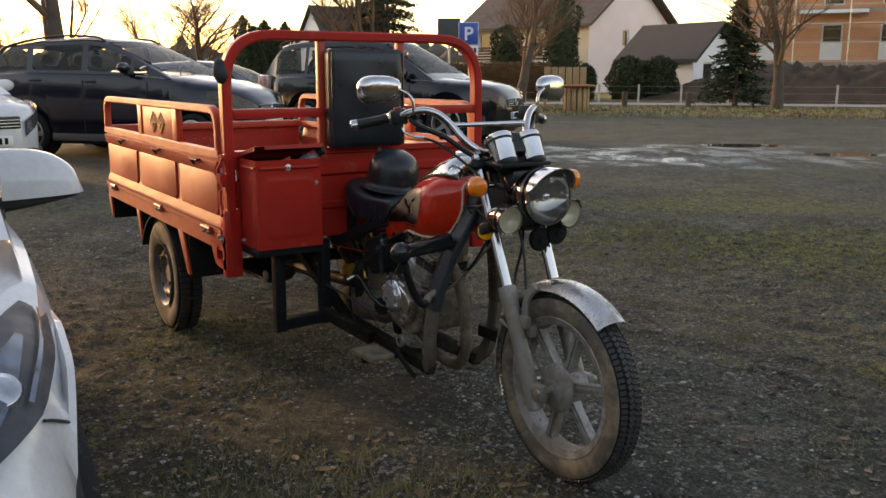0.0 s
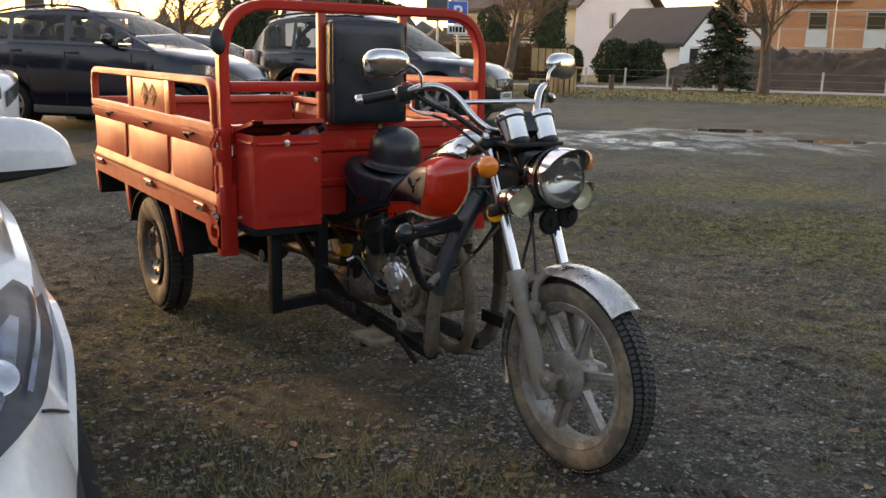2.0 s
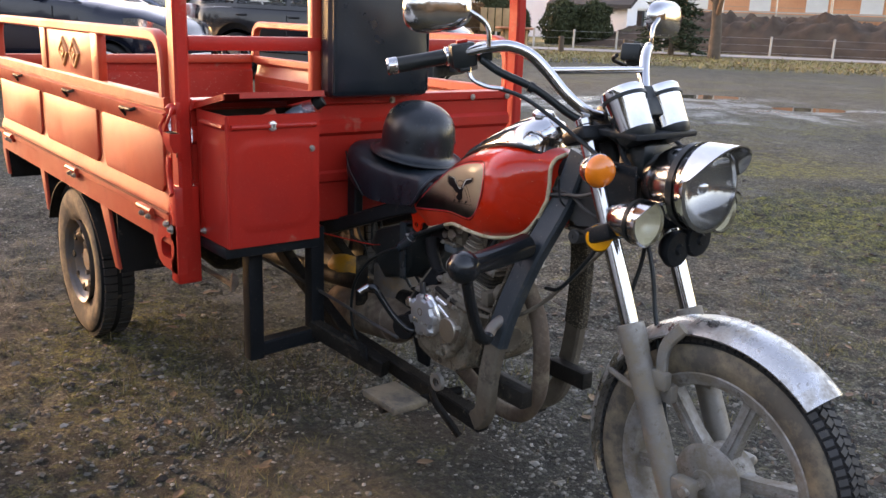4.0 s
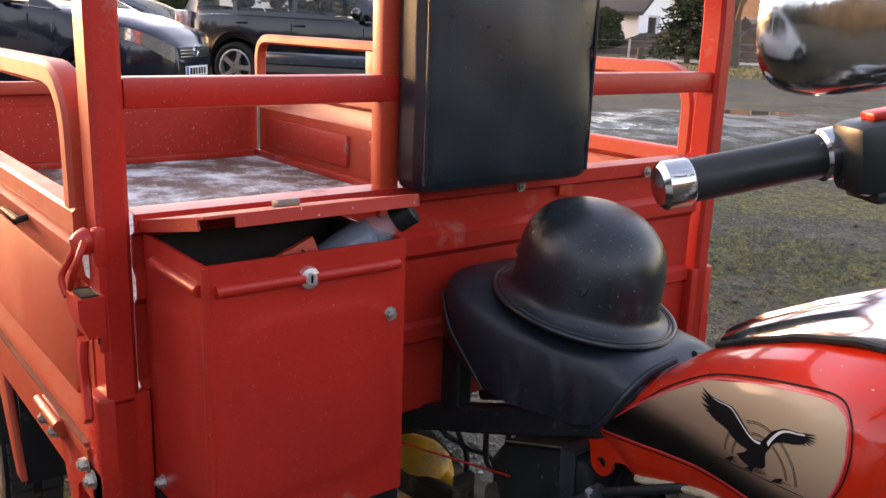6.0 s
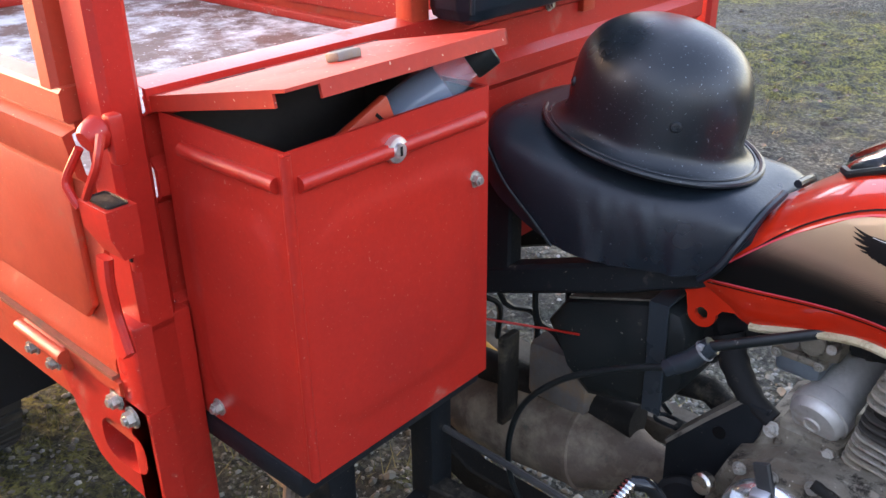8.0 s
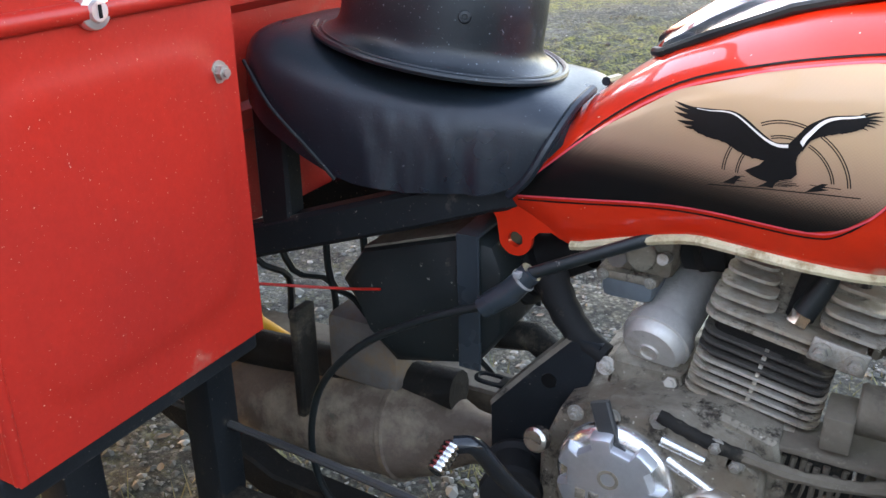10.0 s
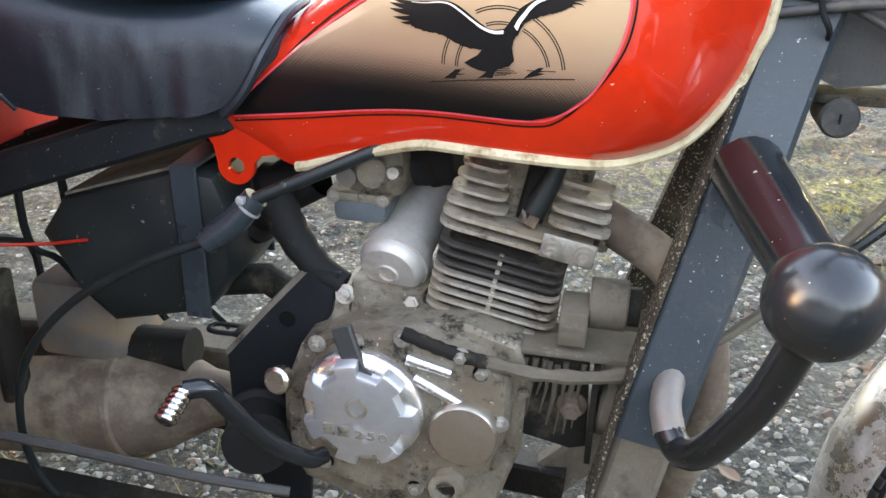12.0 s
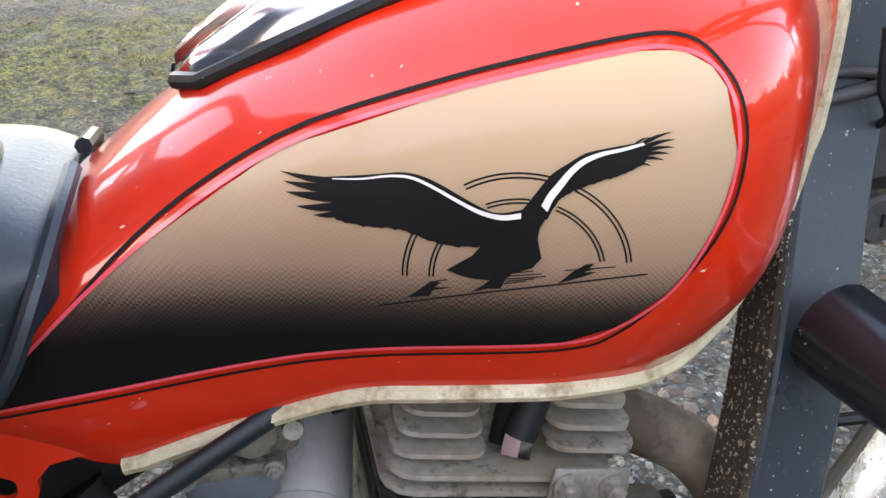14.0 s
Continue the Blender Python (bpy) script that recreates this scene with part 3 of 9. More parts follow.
def side(y, sgn):
    """One drop side: pressed panel, rails, logo plate, hinges. sgn: the way outwards."""
    red = RED_WORN
    p = part("drop_side", pressed_panel(B(), XR + 0.03, XF - 0.03, SIDE_ROWS, 0.010, lambda u, v, d: (u, y + sgn * d, v)), red, bed, "pressed steel drop side with three raised fields")
    for a, b in ((-2.19, -1.55), (-1.48, -0.85), (-0.785, -0.27)):
        bm = B()
        out = [(a, 0.885), (b, 0.885), (b, 0.735), (b - 0.02, 0.715), (a + 0.02, 0.715), (a, 0.735)]
        plate(bm, out, "y", min(y - sgn * 0.009, y + sgn * 0.001), max(y - sgn * 0.009, y + sgn * 0.001), 0.004)
        part("raised_field", bm, red, p)
        bm = box(B(), (a + 0.03, min(y - sgn * 0.03, y - sgn * 0.017), 0.745), (b - 0.03, max(y - sgn * 0.03, y - sgn * 0.017), 0.85), 0.005)
        part("inner_field", bm, RED_IN, p)
    part("main_rail", tube(B(), [(XR + 0.02, y - sgn * 0.012, 0.962), (XF - 0.03, y - sgn * 0.012, 0.962)], 0, section=rect(0.034, 0.034, 0.004)), RED_WORN, bed)
    part("top_rail", tube(B(), rounded([(XR + 0.035, y - sgn * 0.014, 0.965), (XR + 0.035, y - sgn * 0.014, 1.137), (XF - 0.055, y - sgn * 0.014, 1.137), (XF - 0.055, y - sgn * 0.014, 0.965)], 0.085, 7), 0, section=rect(0.032, 0.036, 0.006), up=(0, 1, 0)), RED_WORN, bed)
    for x in (-1.44, -0.83):
        part("rail_upright", box(B(), (x - 0.035, y - sgn * 0.014 - 0.014, 0.975), (x + 0.035, y - sgn * 0.014 + 0.014, 1.125), 0.003), RED_WORN, bed)
    q = part("badge_plate", box(B(), (-1.41, y - sgn * 0.012 - 0.006, 0.978), (-0.86, y - sgn * 0.012 + 0.006, 1.122), 0.003), RED_WORN, bed, "pressed plate with two diamond shapes")
    for x in (-1.19, -1.06):
        bm = B()
        k = y + sgn * -0.005
        for s0, s1, yy in ((0.062, 0.046, 0.006), (0.030, 0.012, 0.007)):
            ring = [[bm.verts.new((x + dx * s, k + sgn * e, 1.05 + dz * s * 0.85)) for dx, dz in ((1, 0), (0, 1), (-1, 0), (0, -1))] for s, e in ((s0, 0), (s0 - 0.008, yy), (s1, yy), (s1 - 0.006, 0))]
            for a, b in zip(ring, ring[1:]):
                for i in range(4):
                    bm.faces.new((a[i], a[(i + 1) % 4], b[(i + 1) % 4], b[i]))
        part("diamond", bm, YELLOW_WORN, q)
    # lower band with hinges
    part("lower_band", pressed_panel(B(), XR, XF - 0.02, [(0.572, -0.02), (0.575, 0.002), (0.640, 0.002), (0.646, 0.010), (0.662, 0.010), (0.666, -0.02)], 0.006, lambda u, v, d: (u, y + sgn * d, v)), RED_WORN, bed)
    part("ledge_dust", box(B(), (XR + 0.01, min(y - sgn * 0.022, y + sgn * 0.011), 0.6625), (XF - 0.03, max(y - sgn * 0.022, y + sgn * 0.011), 0.6675)), LEDGE, bed, "dusty ledge below the drop side")
    for x in (-2.06, -1.12, -0.39):
        h = part("hinge", box(B(), (x - 0.05, min(y, y + sgn * 0.014), 0.628), (x + 0.05, max(y, y + sgn * 0.014), 0.662), 0.003), RED_WORN, bed)
        part("hinge_pin", cyl(B(), (x - 0.055, y + sgn * 0.016, 0.652), (x + 0.055, y + sgn * 0.016, 0.652), 0.009, seg=10), RED_WORN, h)
        for dx in (-0.028, 0.024):
            part("bolt", hexbolt(B(), (x + dx, y + sgn * 0.014, 0.633), (0, sgn, 0), 0.008, 0.009), BOLT, h)
    for x in (-1.80, -1.10, -0.50):
        bm = tube(B(), rounded([(x - 0.045, y + sgn * 0.004, 0.90), (x - 0.045, y + sgn * 0.022, 0.925), (x + 0.05, y + sgn * 0.022, 0.925), (x + 0.05, y + sgn * 0.004, 0.93)], 0.008, 3), 0.005, 8)
        part("rope_hook", bm, BLACK_MUD, p)
    return p


YELLOW_WORN = surf("worn_gold_relief", (0.55, 0.22, 0.06), (0.5, 0.18, 0.05), 0.45, 0, 8, 120, 0.1)
side(YR, -1)
side(YL, 1)
part("tailgate", pressed_panel(B(), YR + 0.02, YL - 0.02, [(0.66, 0.0), (0.70, 0.0), (0.708, 0.01), (0.90, 0.01), (0.91, 0.0), (0.955, 0.0), (0.958, 0.03)], 0.012, lambda u, v, d: (XR + d, u, v)), RED_IN, bed, "closed tailgate")
part("tailgate_rail", box(B(), (XR - 0.012, YR + 0.02, 0.945), (XR + 0.03, YL - 0.02, 0.985), 0.004), RED_WORN, bed)
for y in (YR + 0.03, YL - 0.03):
    part("bed_edge_angle", box(B(), (XR + 0.01, y - 0.014, 0.70), (XF - 0.03, y + 0.014, 0.722), 0.003), RED_IN, bed)
part("bed_edge_angle", box(B(), (XR + 0.01, YR + 0.05, 0.70), (XR + 0.05, YL - 0.05, 0.722), 0.003), RED_IN, bed)

# post sockets, stirrup bracket and toggle latch
for y, sgn in ((YR, -1), (YL, 1)):
    c = y - sgn * 0.028
    s = part("post_socket", box(B(), (XF - 0.026, c - 0.034, 0.475), (XF + 0.026, c + 0.034, 0.745), 0.005), RED, bed)
    for dx, z in ((-0.005, 0.626), (-0.034, 0.636)):
        part("bolt", hexbolt(B(), (XF + dx, y + sgn * 0.008, z), (0, sgn, 0), 0.009, 0.01), BOLT, s)
    outer = [(-0.375, 0.610), (-0.352, 0.560), (-0.322, 0.518), (-0.290, 0.505), (-0.178, 0.503), (-0.178, 0.640), (-0.260, 0.640), (-0.375, 0.640)]
    hole = [(-0.252 + 0.048 * math.copysign(abs(math.cos(t)) ** 0.7, math.cos(t)), 0.564 + 0.030 * math.copysign(abs(math.sin(t)) ** 0.7, math.sin(t)) + 0.10 * 0.048 * math.cos(t)) for t in np.linspace(0, math.tau, 20, endpoint=False)]
    bm = B()
    for yy in (y + sgn * 0.006, y - sgn * 0.020):
        n0 = len(outer)
        vs_, _, fs_, _, _, _ = delaunay_2d_cdt([Vector(q) for q in outer + hole], [(n0 + k, n0 + (k + 1) % 20) for k in range(20)], [list(range(n0))], 1, 1e-6)
        vv = [bm.verts.new((q.x, yy, q.y)) for q in vs_]
        for f in fs_:
            mid_ = sum((vs_[k] for k in f), Vector((0, 0))) / len(f)
            if ((mid_.x + 0.252) / 0.048) ** 4 + ((mid_.y - 0.564 - 0.1 * (mid_.x + 0.252)) / 0.030) ** 4 > 0.98:
                bm.faces.new([vv[k] for k in f])
    for ring_ in (outer, hole):
        a_ = [bm.verts.new((u, y + sgn * 0.006, v)) for u, v in ring_]
        b_ = [bm.verts.new((u, y - sgn * 0.020, v)) for u, v in ring_]
        for k in range(len(ring_)):
            bm.faces.new((a_[k], a_[(k + 1) % len(ring_)], b_[(k + 1) % len(ring_)], b_[k]))
    part("stirrup_bracket", bm, RED, bed, "red bracket with an oval opening")

latch = part("toggle_latch", box(B(), (-0.156, YR - 0.008, 0.927), (-0.142, YR + 0.006, 0.973), 0.003), RED, trike, "red toggle latch with a wire loop")
part("catch_hook", tube(B(), smooth_path([(-0.160, YR - 0.008, 0.957), (-0.157, YR - 0.020, 0.954), (-0.156, YR - 0.026, 0.952)], 4), [0.016, 0.016, 0.0155, 0.015, 0.014, 0.013, 0.012, 0.011, 0.010], 10), RED, latch)
part("wire_loop", tube(B(), smooth_path([(-0.137, YR - 0.020, 0.961), (-0.131, YR - 0.030, 0.942), (-0.143, YR - 0.034, 0.920), (-0.162, YR - 0.032, 0.901)], 4), 0.0042, 8), RED, latch)
part("wire_loop", tube(B(), smooth_path([(-0.182, YR - 0.020, 0.939), (-0.194, YR - 0.032, 0.910), (-0.187, YR - 0.034, 0.898), (-0.179, YR - 0.032, 0.887)], 4), 0.0042, 8), RED, latch)
cup = part("lever_cup", loft(B(), [[(x0, YR - 0.004, z), (x0, YR - 0.034 * k, z), (x1, YR - 0.034 * k, z), (x1, YR - 0.004, z)] for x0, x1, z, k in ((-0.177, -0.127, 0.896, 1.0), (-0.173, -0.127, 0.871, 1.0), (-0.165, -0.129, 0.846, 0.7))]), RED, latch)
part("cup_hollow", box(B(), (-0.172, YR - 0.029, 0.895), (-0.132, YR - 0.008, 0.897), 0.003), BLACK_MUD, cup)
part("lever", tube(B(), smooth_path([(-0.184, YR - 0.016, 0.829), (-0.185, YR - 0.018, 0.802), (-0.186, YR - 0.016, 0.764), (-0.161, YR - 0.022, 0.731)], 4), 0, section=rect(0.020, 0.010, 0.003), up=(0, 1, 0)), RED, latch)
strip_ = part("perforated_strip", box(B(), (-0.157, YR - 0.006, 0.819), (-0.147, YR + 0.004, 0.881), 0.002), RED, latch)
for k in range(3):
    part("slot", box(B(), (-0.154, YR - 0.0075, 0.831 + 0.022 * k), (-0.150, YR - 0.0055, 0.841 + 0.022 * k), 0), INK, strip_)

# wheel flaps and mud guards
for y, sgn in ((YR, -1), (YL, 1)):
    for a, b, z0 in ((-0.84, -0.775, 0.385), (-1.60, -1.545, 0.42), (-2.255, -2.20, 0.46)):
        lean = -0.06 if a > -1 else 0.0
        bm = plate(B(), [(a - 0.03, 0.575), (b - 0.03 - lean * 0.2, 0.575), (b - lean, z0), (a + 0.03 - lean, z0)], "y", min(y, y - sgn * 0.012), max(y, y - sgn * 0.012), 0.002)
        part("flap_stay", bm, RED_WORN, bed)
        bm = plate(B(), [(min(y - sgn * 0.012, y - sgn * 0.20), 0.575), (max(y - sgn * 0.012, y - sgn * 0.20), 0.575), (max(y - sgn * 0.012, y - sgn * 0.20), z0 - 0.02), (min(y - sgn * 0.012, y - sgn * 0.20), z0 - 0.02)], "x", b - lean - 0.03, b - lean - 0.022)
        part("mud_flap", bm, TYRE, bed, "black rubber mud flap")
    bm = B()
    arc = [(-1.22 + 0.37 * math.cos(t), 0.24 + 0.345 * math.sin(t)) for t in np.linspace(radians(25), radians(155), 18)]
    loft(bm, [[(u, min(y, y - sgn * 0.2), v), (u, max(y, y - sgn * 0.2), v), (u, max(y, y - sgn * 0.2), v + 0.006), (u, min(y, y - sgn * 0.2), v + 0.006)] for u, v in arc])
    part("wheel_arch", bm, BLACK_MUD, bed)

# under-frame of the bed
for y in (-0.30, 0.32):
    part("chassis_rail", box(B(), (XR + 0.05, y - 0.03, 0.57), (-0.215, y + 0.03, 0.655), 0.004), BLACK_MUD, bed)
for x in (-2.1, -1.6, -0.9, -0.35):
    part("chassis_cross_member", box(B(), (x - 0.03, YR + 0.02, 0.615), (x + 0.03, YL - 0.02, 0.653), 0.004), BLACK_MUD, bed)
for y in (-0.40, 0.42):
    for k in range(4):
        L = 0.42 - 0.09 * k
        pts = [(-1.25 + L * t, y, 0.405 - 0.014 * k + 0.14 * t * t * (L / 0.42) ** 2) for t in np.linspace(-1, 1, 9)]
        part("leaf_spring", tube(B(), pts, 0, section=rect(0.05, 0.009, 0.001)), BLACK_MUD, trike)
part("rear_axle", lathe(B(), [(0, -0.52), (0.035, -0.52), (0.035, -0.15), (0.11, -0.07), (0.125, 0.0), (0.11, 0.07), (0.035, 0.15), (0.035, 0.52), (0, 0.52)], pose(-1.25, 0.01, 0.285, 90), 20), BLACK_MUD, trike)
part("drive_shaft", cyl(B(), (-1.14, 0.01, 0.29), (0.05, 0.02, 0.38), 0.028, seg=12), BLACK_MUD, trike)


def tyre_profile(r, w, inner):
    h = w / 2
    return [(inner, -h * 0.55), (inner + 0.02, -h * 0.80), (r - 0.055, -h), (r - 0.025, -h * 0.93), (r - 0.008, -h * 0.72), (r, -h * 0.30), (r, h * 0.30), (r - 0.008, h * 0.72), (r - 0.025, h * 0.93), (r - 0.055, h), (inner + 0.02, h * 0.80), (inner, h * 0.55)]


def rear_wheel(y, sgn):
    m = pose(-1.25, y, 0.284, 90 * sgn)
    wheel = part("rear_wheel", lathe(B(), [(0.148, -0.05), (0.158, -0.062), (0.150, -0.045), (0.135, -0.03), (0.128, 0.0), (0.135, 0.03), (0.150, 0.045), (0.158, 0.062), (0.148, 0.05)], m, 40), RIM, trike)
    part("tyre", lathe(B(), tyre_profile(0.285, 0.125, 0.150), m, 56), TYRE_MUD, wheel, "dusty block-pattern tyre")
    disc = B()
    lathe(disc, [(0.132, 0.015), (0.122, 0.038), (0.10, 0.045), (0.088, 0.040), (0.075, 0.018), (0.045, 0.014), (0.04, 0.030), (0.0, 0.034)], m, 40)
    part("rim_disc", disc, RIM, wheel)
    for k in range(8):
        a = math.tau * k / 8
        part("rim_slot", cyl(B(), m @ Vector((0.105 * math.cos(a), 0.105 * math.sin(a), 0.0405)), m @ Vector((0.105 * math.cos(a), 0.105 * math.sin(a), 0.0465)), 0.017, 0.014, 12), BLACK_MUD, wheel)
    for k in range(5):
        a = math.tau * (k + 0.5) / 5
        part("wheel_nut", cyl(B(), m @ Vector((0.058 * math.cos(a), 0.058 * math.sin(a), 0.012)), m @ Vector((0.058 * math.cos(a), 0.058 * math.sin(a), 0.030)), 0.010, seg=6), RIM, wheel)
    # black band that paints the grooves dark between the lighter blocks
    part("tread_base", lathe(B(), [(0.268, -0.058), (0.2795, -0.044), (0.2855, -0.018), (0.2855, 0.018), (0.2795, 0.044), (0.268, 0.058)], m, 56), TYRE, wheel)
    lugs = B()
    for k in range(60):
        a = math.tau * k / 60
        for s in (-1, 1):
            q = m @ pose(0, 0, 0, 0, 0, math.degrees(a) + (2 if s > 0 else 6)) 
            box(lugs, (0.268, 0.0, s * 0.030 - 0.022), (0.2885, 0.023, s * 0.030 + 0.020), 0, q @ pose(0, 0, 0, 0, 0, 0))
    part("tread", lugs, TREAD, wheel)


rear_wheel(-0.535, 1)
rear_wheel(0.555, -1)

# tool box on the bed's front
X1, YB0, YB1, ZB0, ZB1 = 0.0, -0.548, -0.282, 0.607, 0.952
BOX_DARK = surf("dark_box_inside", (0.035, 0.026, 0.022), (0.022, 0.017, 0.015), 0.8, 0, 6, 80, 0.1)


def embossed(u0, u1, field, radius, place, thick):
    """A sheet from u0 to u1 with a softly pressed rounded field (u, u, z, z) standing a little proud."""
    bm = B()
    a, b, c, d = field
    cu, cz, hu, hz = (a + b) / 2, (c + d) / 2, (b - a) / 2, (d - c) / 2
    nu, nz = 34, 44
    front, back = [], []
    for i in range(nu + 1):
        u = u0 + (u1 - u0) * i / nu
        col, rear = [], []
        for k in range(nz + 1):
            z = ZB0 + (ZB1 - ZB0) * k / nz
            qx, qz = abs(u - cu) - hu + radius, abs(z - cz) - hz + radius
            sd = math.hypot(max(qx, 0), max(qz, 0)) + min(max(qx, qz), 0) - radius
            h = 0.0028 * min(1.0, max(0.0, 0.5 - sd / 0.016))
            h += 0.0012 * noise.noise(Vector((u * 9, z * 8, 3.0))) * min(1.0, min(u - u0, u1 - u) / 0.03, min(z - ZB0, ZB1 - z) / 0.03)
            col.append(bm.verts.new(place(u, z, h)))
            rear.append(bm.verts.new(place(u, z, -thick)) if i in (0, nu) or k in (0, nz) else None)
        front.append(col)
        back.append(rear)
    for i in range(nu):
        for k in range(nz):
            bm.faces.new((front[i][k], front[i + 1][k], front[i + 1][k + 1], front[i][k + 1]))
    for i in range(nu):
        for k in (0, nz):
            bm.faces.new((front[i][k], front[i + 1][k], back[i + 1][k], back[i][k]))
    for k in range(nz):
        for i in (0, nu):
            bm.faces.new((front[i][k], front[i][k + 1], back[i][k + 1], back[i][k]))
    bm.faces.new((back[0][0], back[nu][0], back[nu][nz], back[0][nz]))
    return bm


def toolbox():
    t = 0.004
    tb = part("tool_box", embossed(YB0, YB1, (-0.518, -0.306, 0.652, 0.882), 0.040, lambda u, z, d: (X1 + d, u, z), t), RED, trike, "red sheet-metal tool box with its lid ajar", 60)
    XB = -0.182
    part("box_side", embossed(XB, X1 - t, (-0.160, -0.026, 0.650, 0.880), 0.035, lambda u, z, d: (u, YB0 - d, z), t), RED, tb, "", 60)
    part("box_side", box(B(), (XB, YB1 - t, ZB0), (X1 - t, YB1, ZB1)), RED, tb)
    part("box_back", box(B(), (XB - t, YB0, ZB0), (XB, YB1, ZB1)), RED, tb)
    part("box_bottom", box(B(), (XB, YB0 + t, ZB0), (X1 - t, YB1 - t, ZB0 + t)), RED, tb)
    # four dark sheets just inside the red walls
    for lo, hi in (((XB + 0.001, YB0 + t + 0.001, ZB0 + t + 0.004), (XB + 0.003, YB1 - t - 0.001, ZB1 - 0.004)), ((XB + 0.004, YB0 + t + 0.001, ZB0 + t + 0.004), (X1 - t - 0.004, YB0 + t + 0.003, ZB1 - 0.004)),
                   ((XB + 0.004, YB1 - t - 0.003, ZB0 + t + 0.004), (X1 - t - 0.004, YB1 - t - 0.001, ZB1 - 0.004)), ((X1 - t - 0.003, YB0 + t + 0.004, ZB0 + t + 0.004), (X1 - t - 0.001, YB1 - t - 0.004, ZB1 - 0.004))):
        part("lining", box(B(), lo, hi), BOX_DARK, tb, "dark sheet just inside the box wall")
    # the folded bead below the rim
    part("rim_bead", tube(B(), [(X1 + 0.001, YB0 + 0.012, ZB1 - 0.030), (X1 + 0.001, YB1 - 0.012, ZB1 - 0.030)], 0.0075, 10), RED, tb)
    part("rim_bead", tube(B(), [(XB + 0.03, YB0 - 0.001, ZB1 - 0.030), (X1 - 0.012, YB0 - 0.001, ZB1 - 0.030)], 0.0075, 10), RED, tb)
    part("corner_fold", tube(B(), [(X1 - 0.003, YB0 + 0.003, ZB0 + 0.002), (X1 - 0.003, YB0 + 0.003, ZB1 - 0.002)], 0.0055, 10), RED, tb)
    lock = part("lock", lathe(B(), [(0, 0.010), (0.007, 0.010), (0.008, 0.007), (0.0125, 0.006), (0.0135, 0.002), (0.0135, -0.002)], pose(X1, -0.421, 0.922, 0, 90), 24), CHROME_RUBBED, tb, "round chrome lock")
    part("keyhole", box(B(), (X1 + 0.0095, -0.4222, 0.9175), (X1 + 0.0108, -0.4198, 0.9265)), INK, lock)
    part("bolt", hexbolt(B(), (X1, -0.305, 0.857), (1, 0, 0), 0.0065, 0.008), BOLT, tb)
    part("bolt", hexbolt(B(), (-0.155, YB0, 0.626), (0, -1, 0), 0.007, 0.009), BOLT, tb)
    # lid, hinged at the back and standing ajar
    hinge = Vector((XB - 0.018, 0, 0.962))
    m = Matrix.Translation(hinge) @ pose(0, 0, 0, 0, -12.0, 0)
    bm = plate(B(), [(0.0, YB0 - 0.006), (0.222, YB0 - 0.006), (0.222, YB1 + 0.006), (0.0, YB1 + 0.006)], "z", 0, 0.003)
    bm.verts.ensure_lookup_table()
    for a, b in (((0.222, YB0 - 0.006), (0.222, YB1 + 0.006)),):
        box(bm, (0.219, YB0 + 0.03, -0.012), (0.222, YB1 + 0.006, 0.0))
    box(bm, (0.0, YB0 - 0.006, -0.012), (0.205, YB0 - 0.003, 0.0))
    box(bm, (0.0, YB1 + 0.003, -0.012), (0.222, YB1 + 0.006, 0.0))
    bmesh.ops.transform(bm, matrix=m, verts=bm.verts)
    lid = part("lid", bm, RED_IN, tb, "bent lid standing ajar")
    part("lid_catch", box(B(), (0.12, -0.425, 0.003), (0.14, -0.395, 0.012), 0.002, m), RIM, lid)
    for y0 in (-0.50, -0.34):
        part("lid_slot", box(B(), (0.025, y0, 0.0022), (0.030, y0 + 0.07, 0.0036), 0, m), BLACK, lid)


toolbox()
# things lying in the tool box
bottle = thing("bottle", "clear plastic bottle with a black cap in the tool box", "bottle", (-0.022, -0.277, 0.974))
m = look((0, 0, 0), (-0.055, -0.070, -0.062)) @ pose(0, 0, -0.018)
part("bottle_body", lathe(B(), [(0.0, -0.15), (0.026, -0.15), (0.028, -0.145), (0.028, -0.04), (0.024, -0.02), (0.014, 0.005), (0.0135, 0.02)], m, 24), glass("bottle_plastic", (0.50, 0.58, 0.68), 0.06, 0.30), bottle)
part("cap", lathe(B(), [(0.0165, 0.010), (0.018, 0.012), (0.018, 0.036), (0.016, 0.038), (0.0, 0.038)], m, 24), PLASTIC, bottle, "ribbed black cap")
part("contents", lathe(B(), [(0.0, -0.148), (0.0265, -0.148), (0.0265, -0.042), (0.022, -0.022), (0.0, -0.02)], m, 20), surf("blue_grey_liquid", (0.12, 0.17, 0.25), None, 0.15), bottle)
packet = thing("packet", "orange printed packet standing on edge in the tool box", "packet", (-0.036, -0.396, 0.962))
m = pose(0, 0, 0, 22.3, 0, 0)
part("wrapper", box(B(), (-0.005, -0.125, -0.080), (0.005, 0.0, 0.0), 0.003, m), PAPER, packet)
for y0, z0, w_, h_, a in ((-0.018, -0.014, 0.0035, 0.014, 25), (-0.027, -0.017, 0.010, 0.003, 10), (-0.034, -0.020, 0.0035, 0.013, -20), (-0.046, -0.017, 0.011, 0.003, 15), (-0.054, -0.022, 0.0035, 0.012, 30), (-0.030, -0.034, 0.014, 0.003, -8)):
    part("print_bar", box(B(), (0.0051, -w_ / 2, -h_ / 2), (0.0056, w_ / 2, h_ / 2), 0, m @ pose(0, y0, z0, a)), INK, packet)

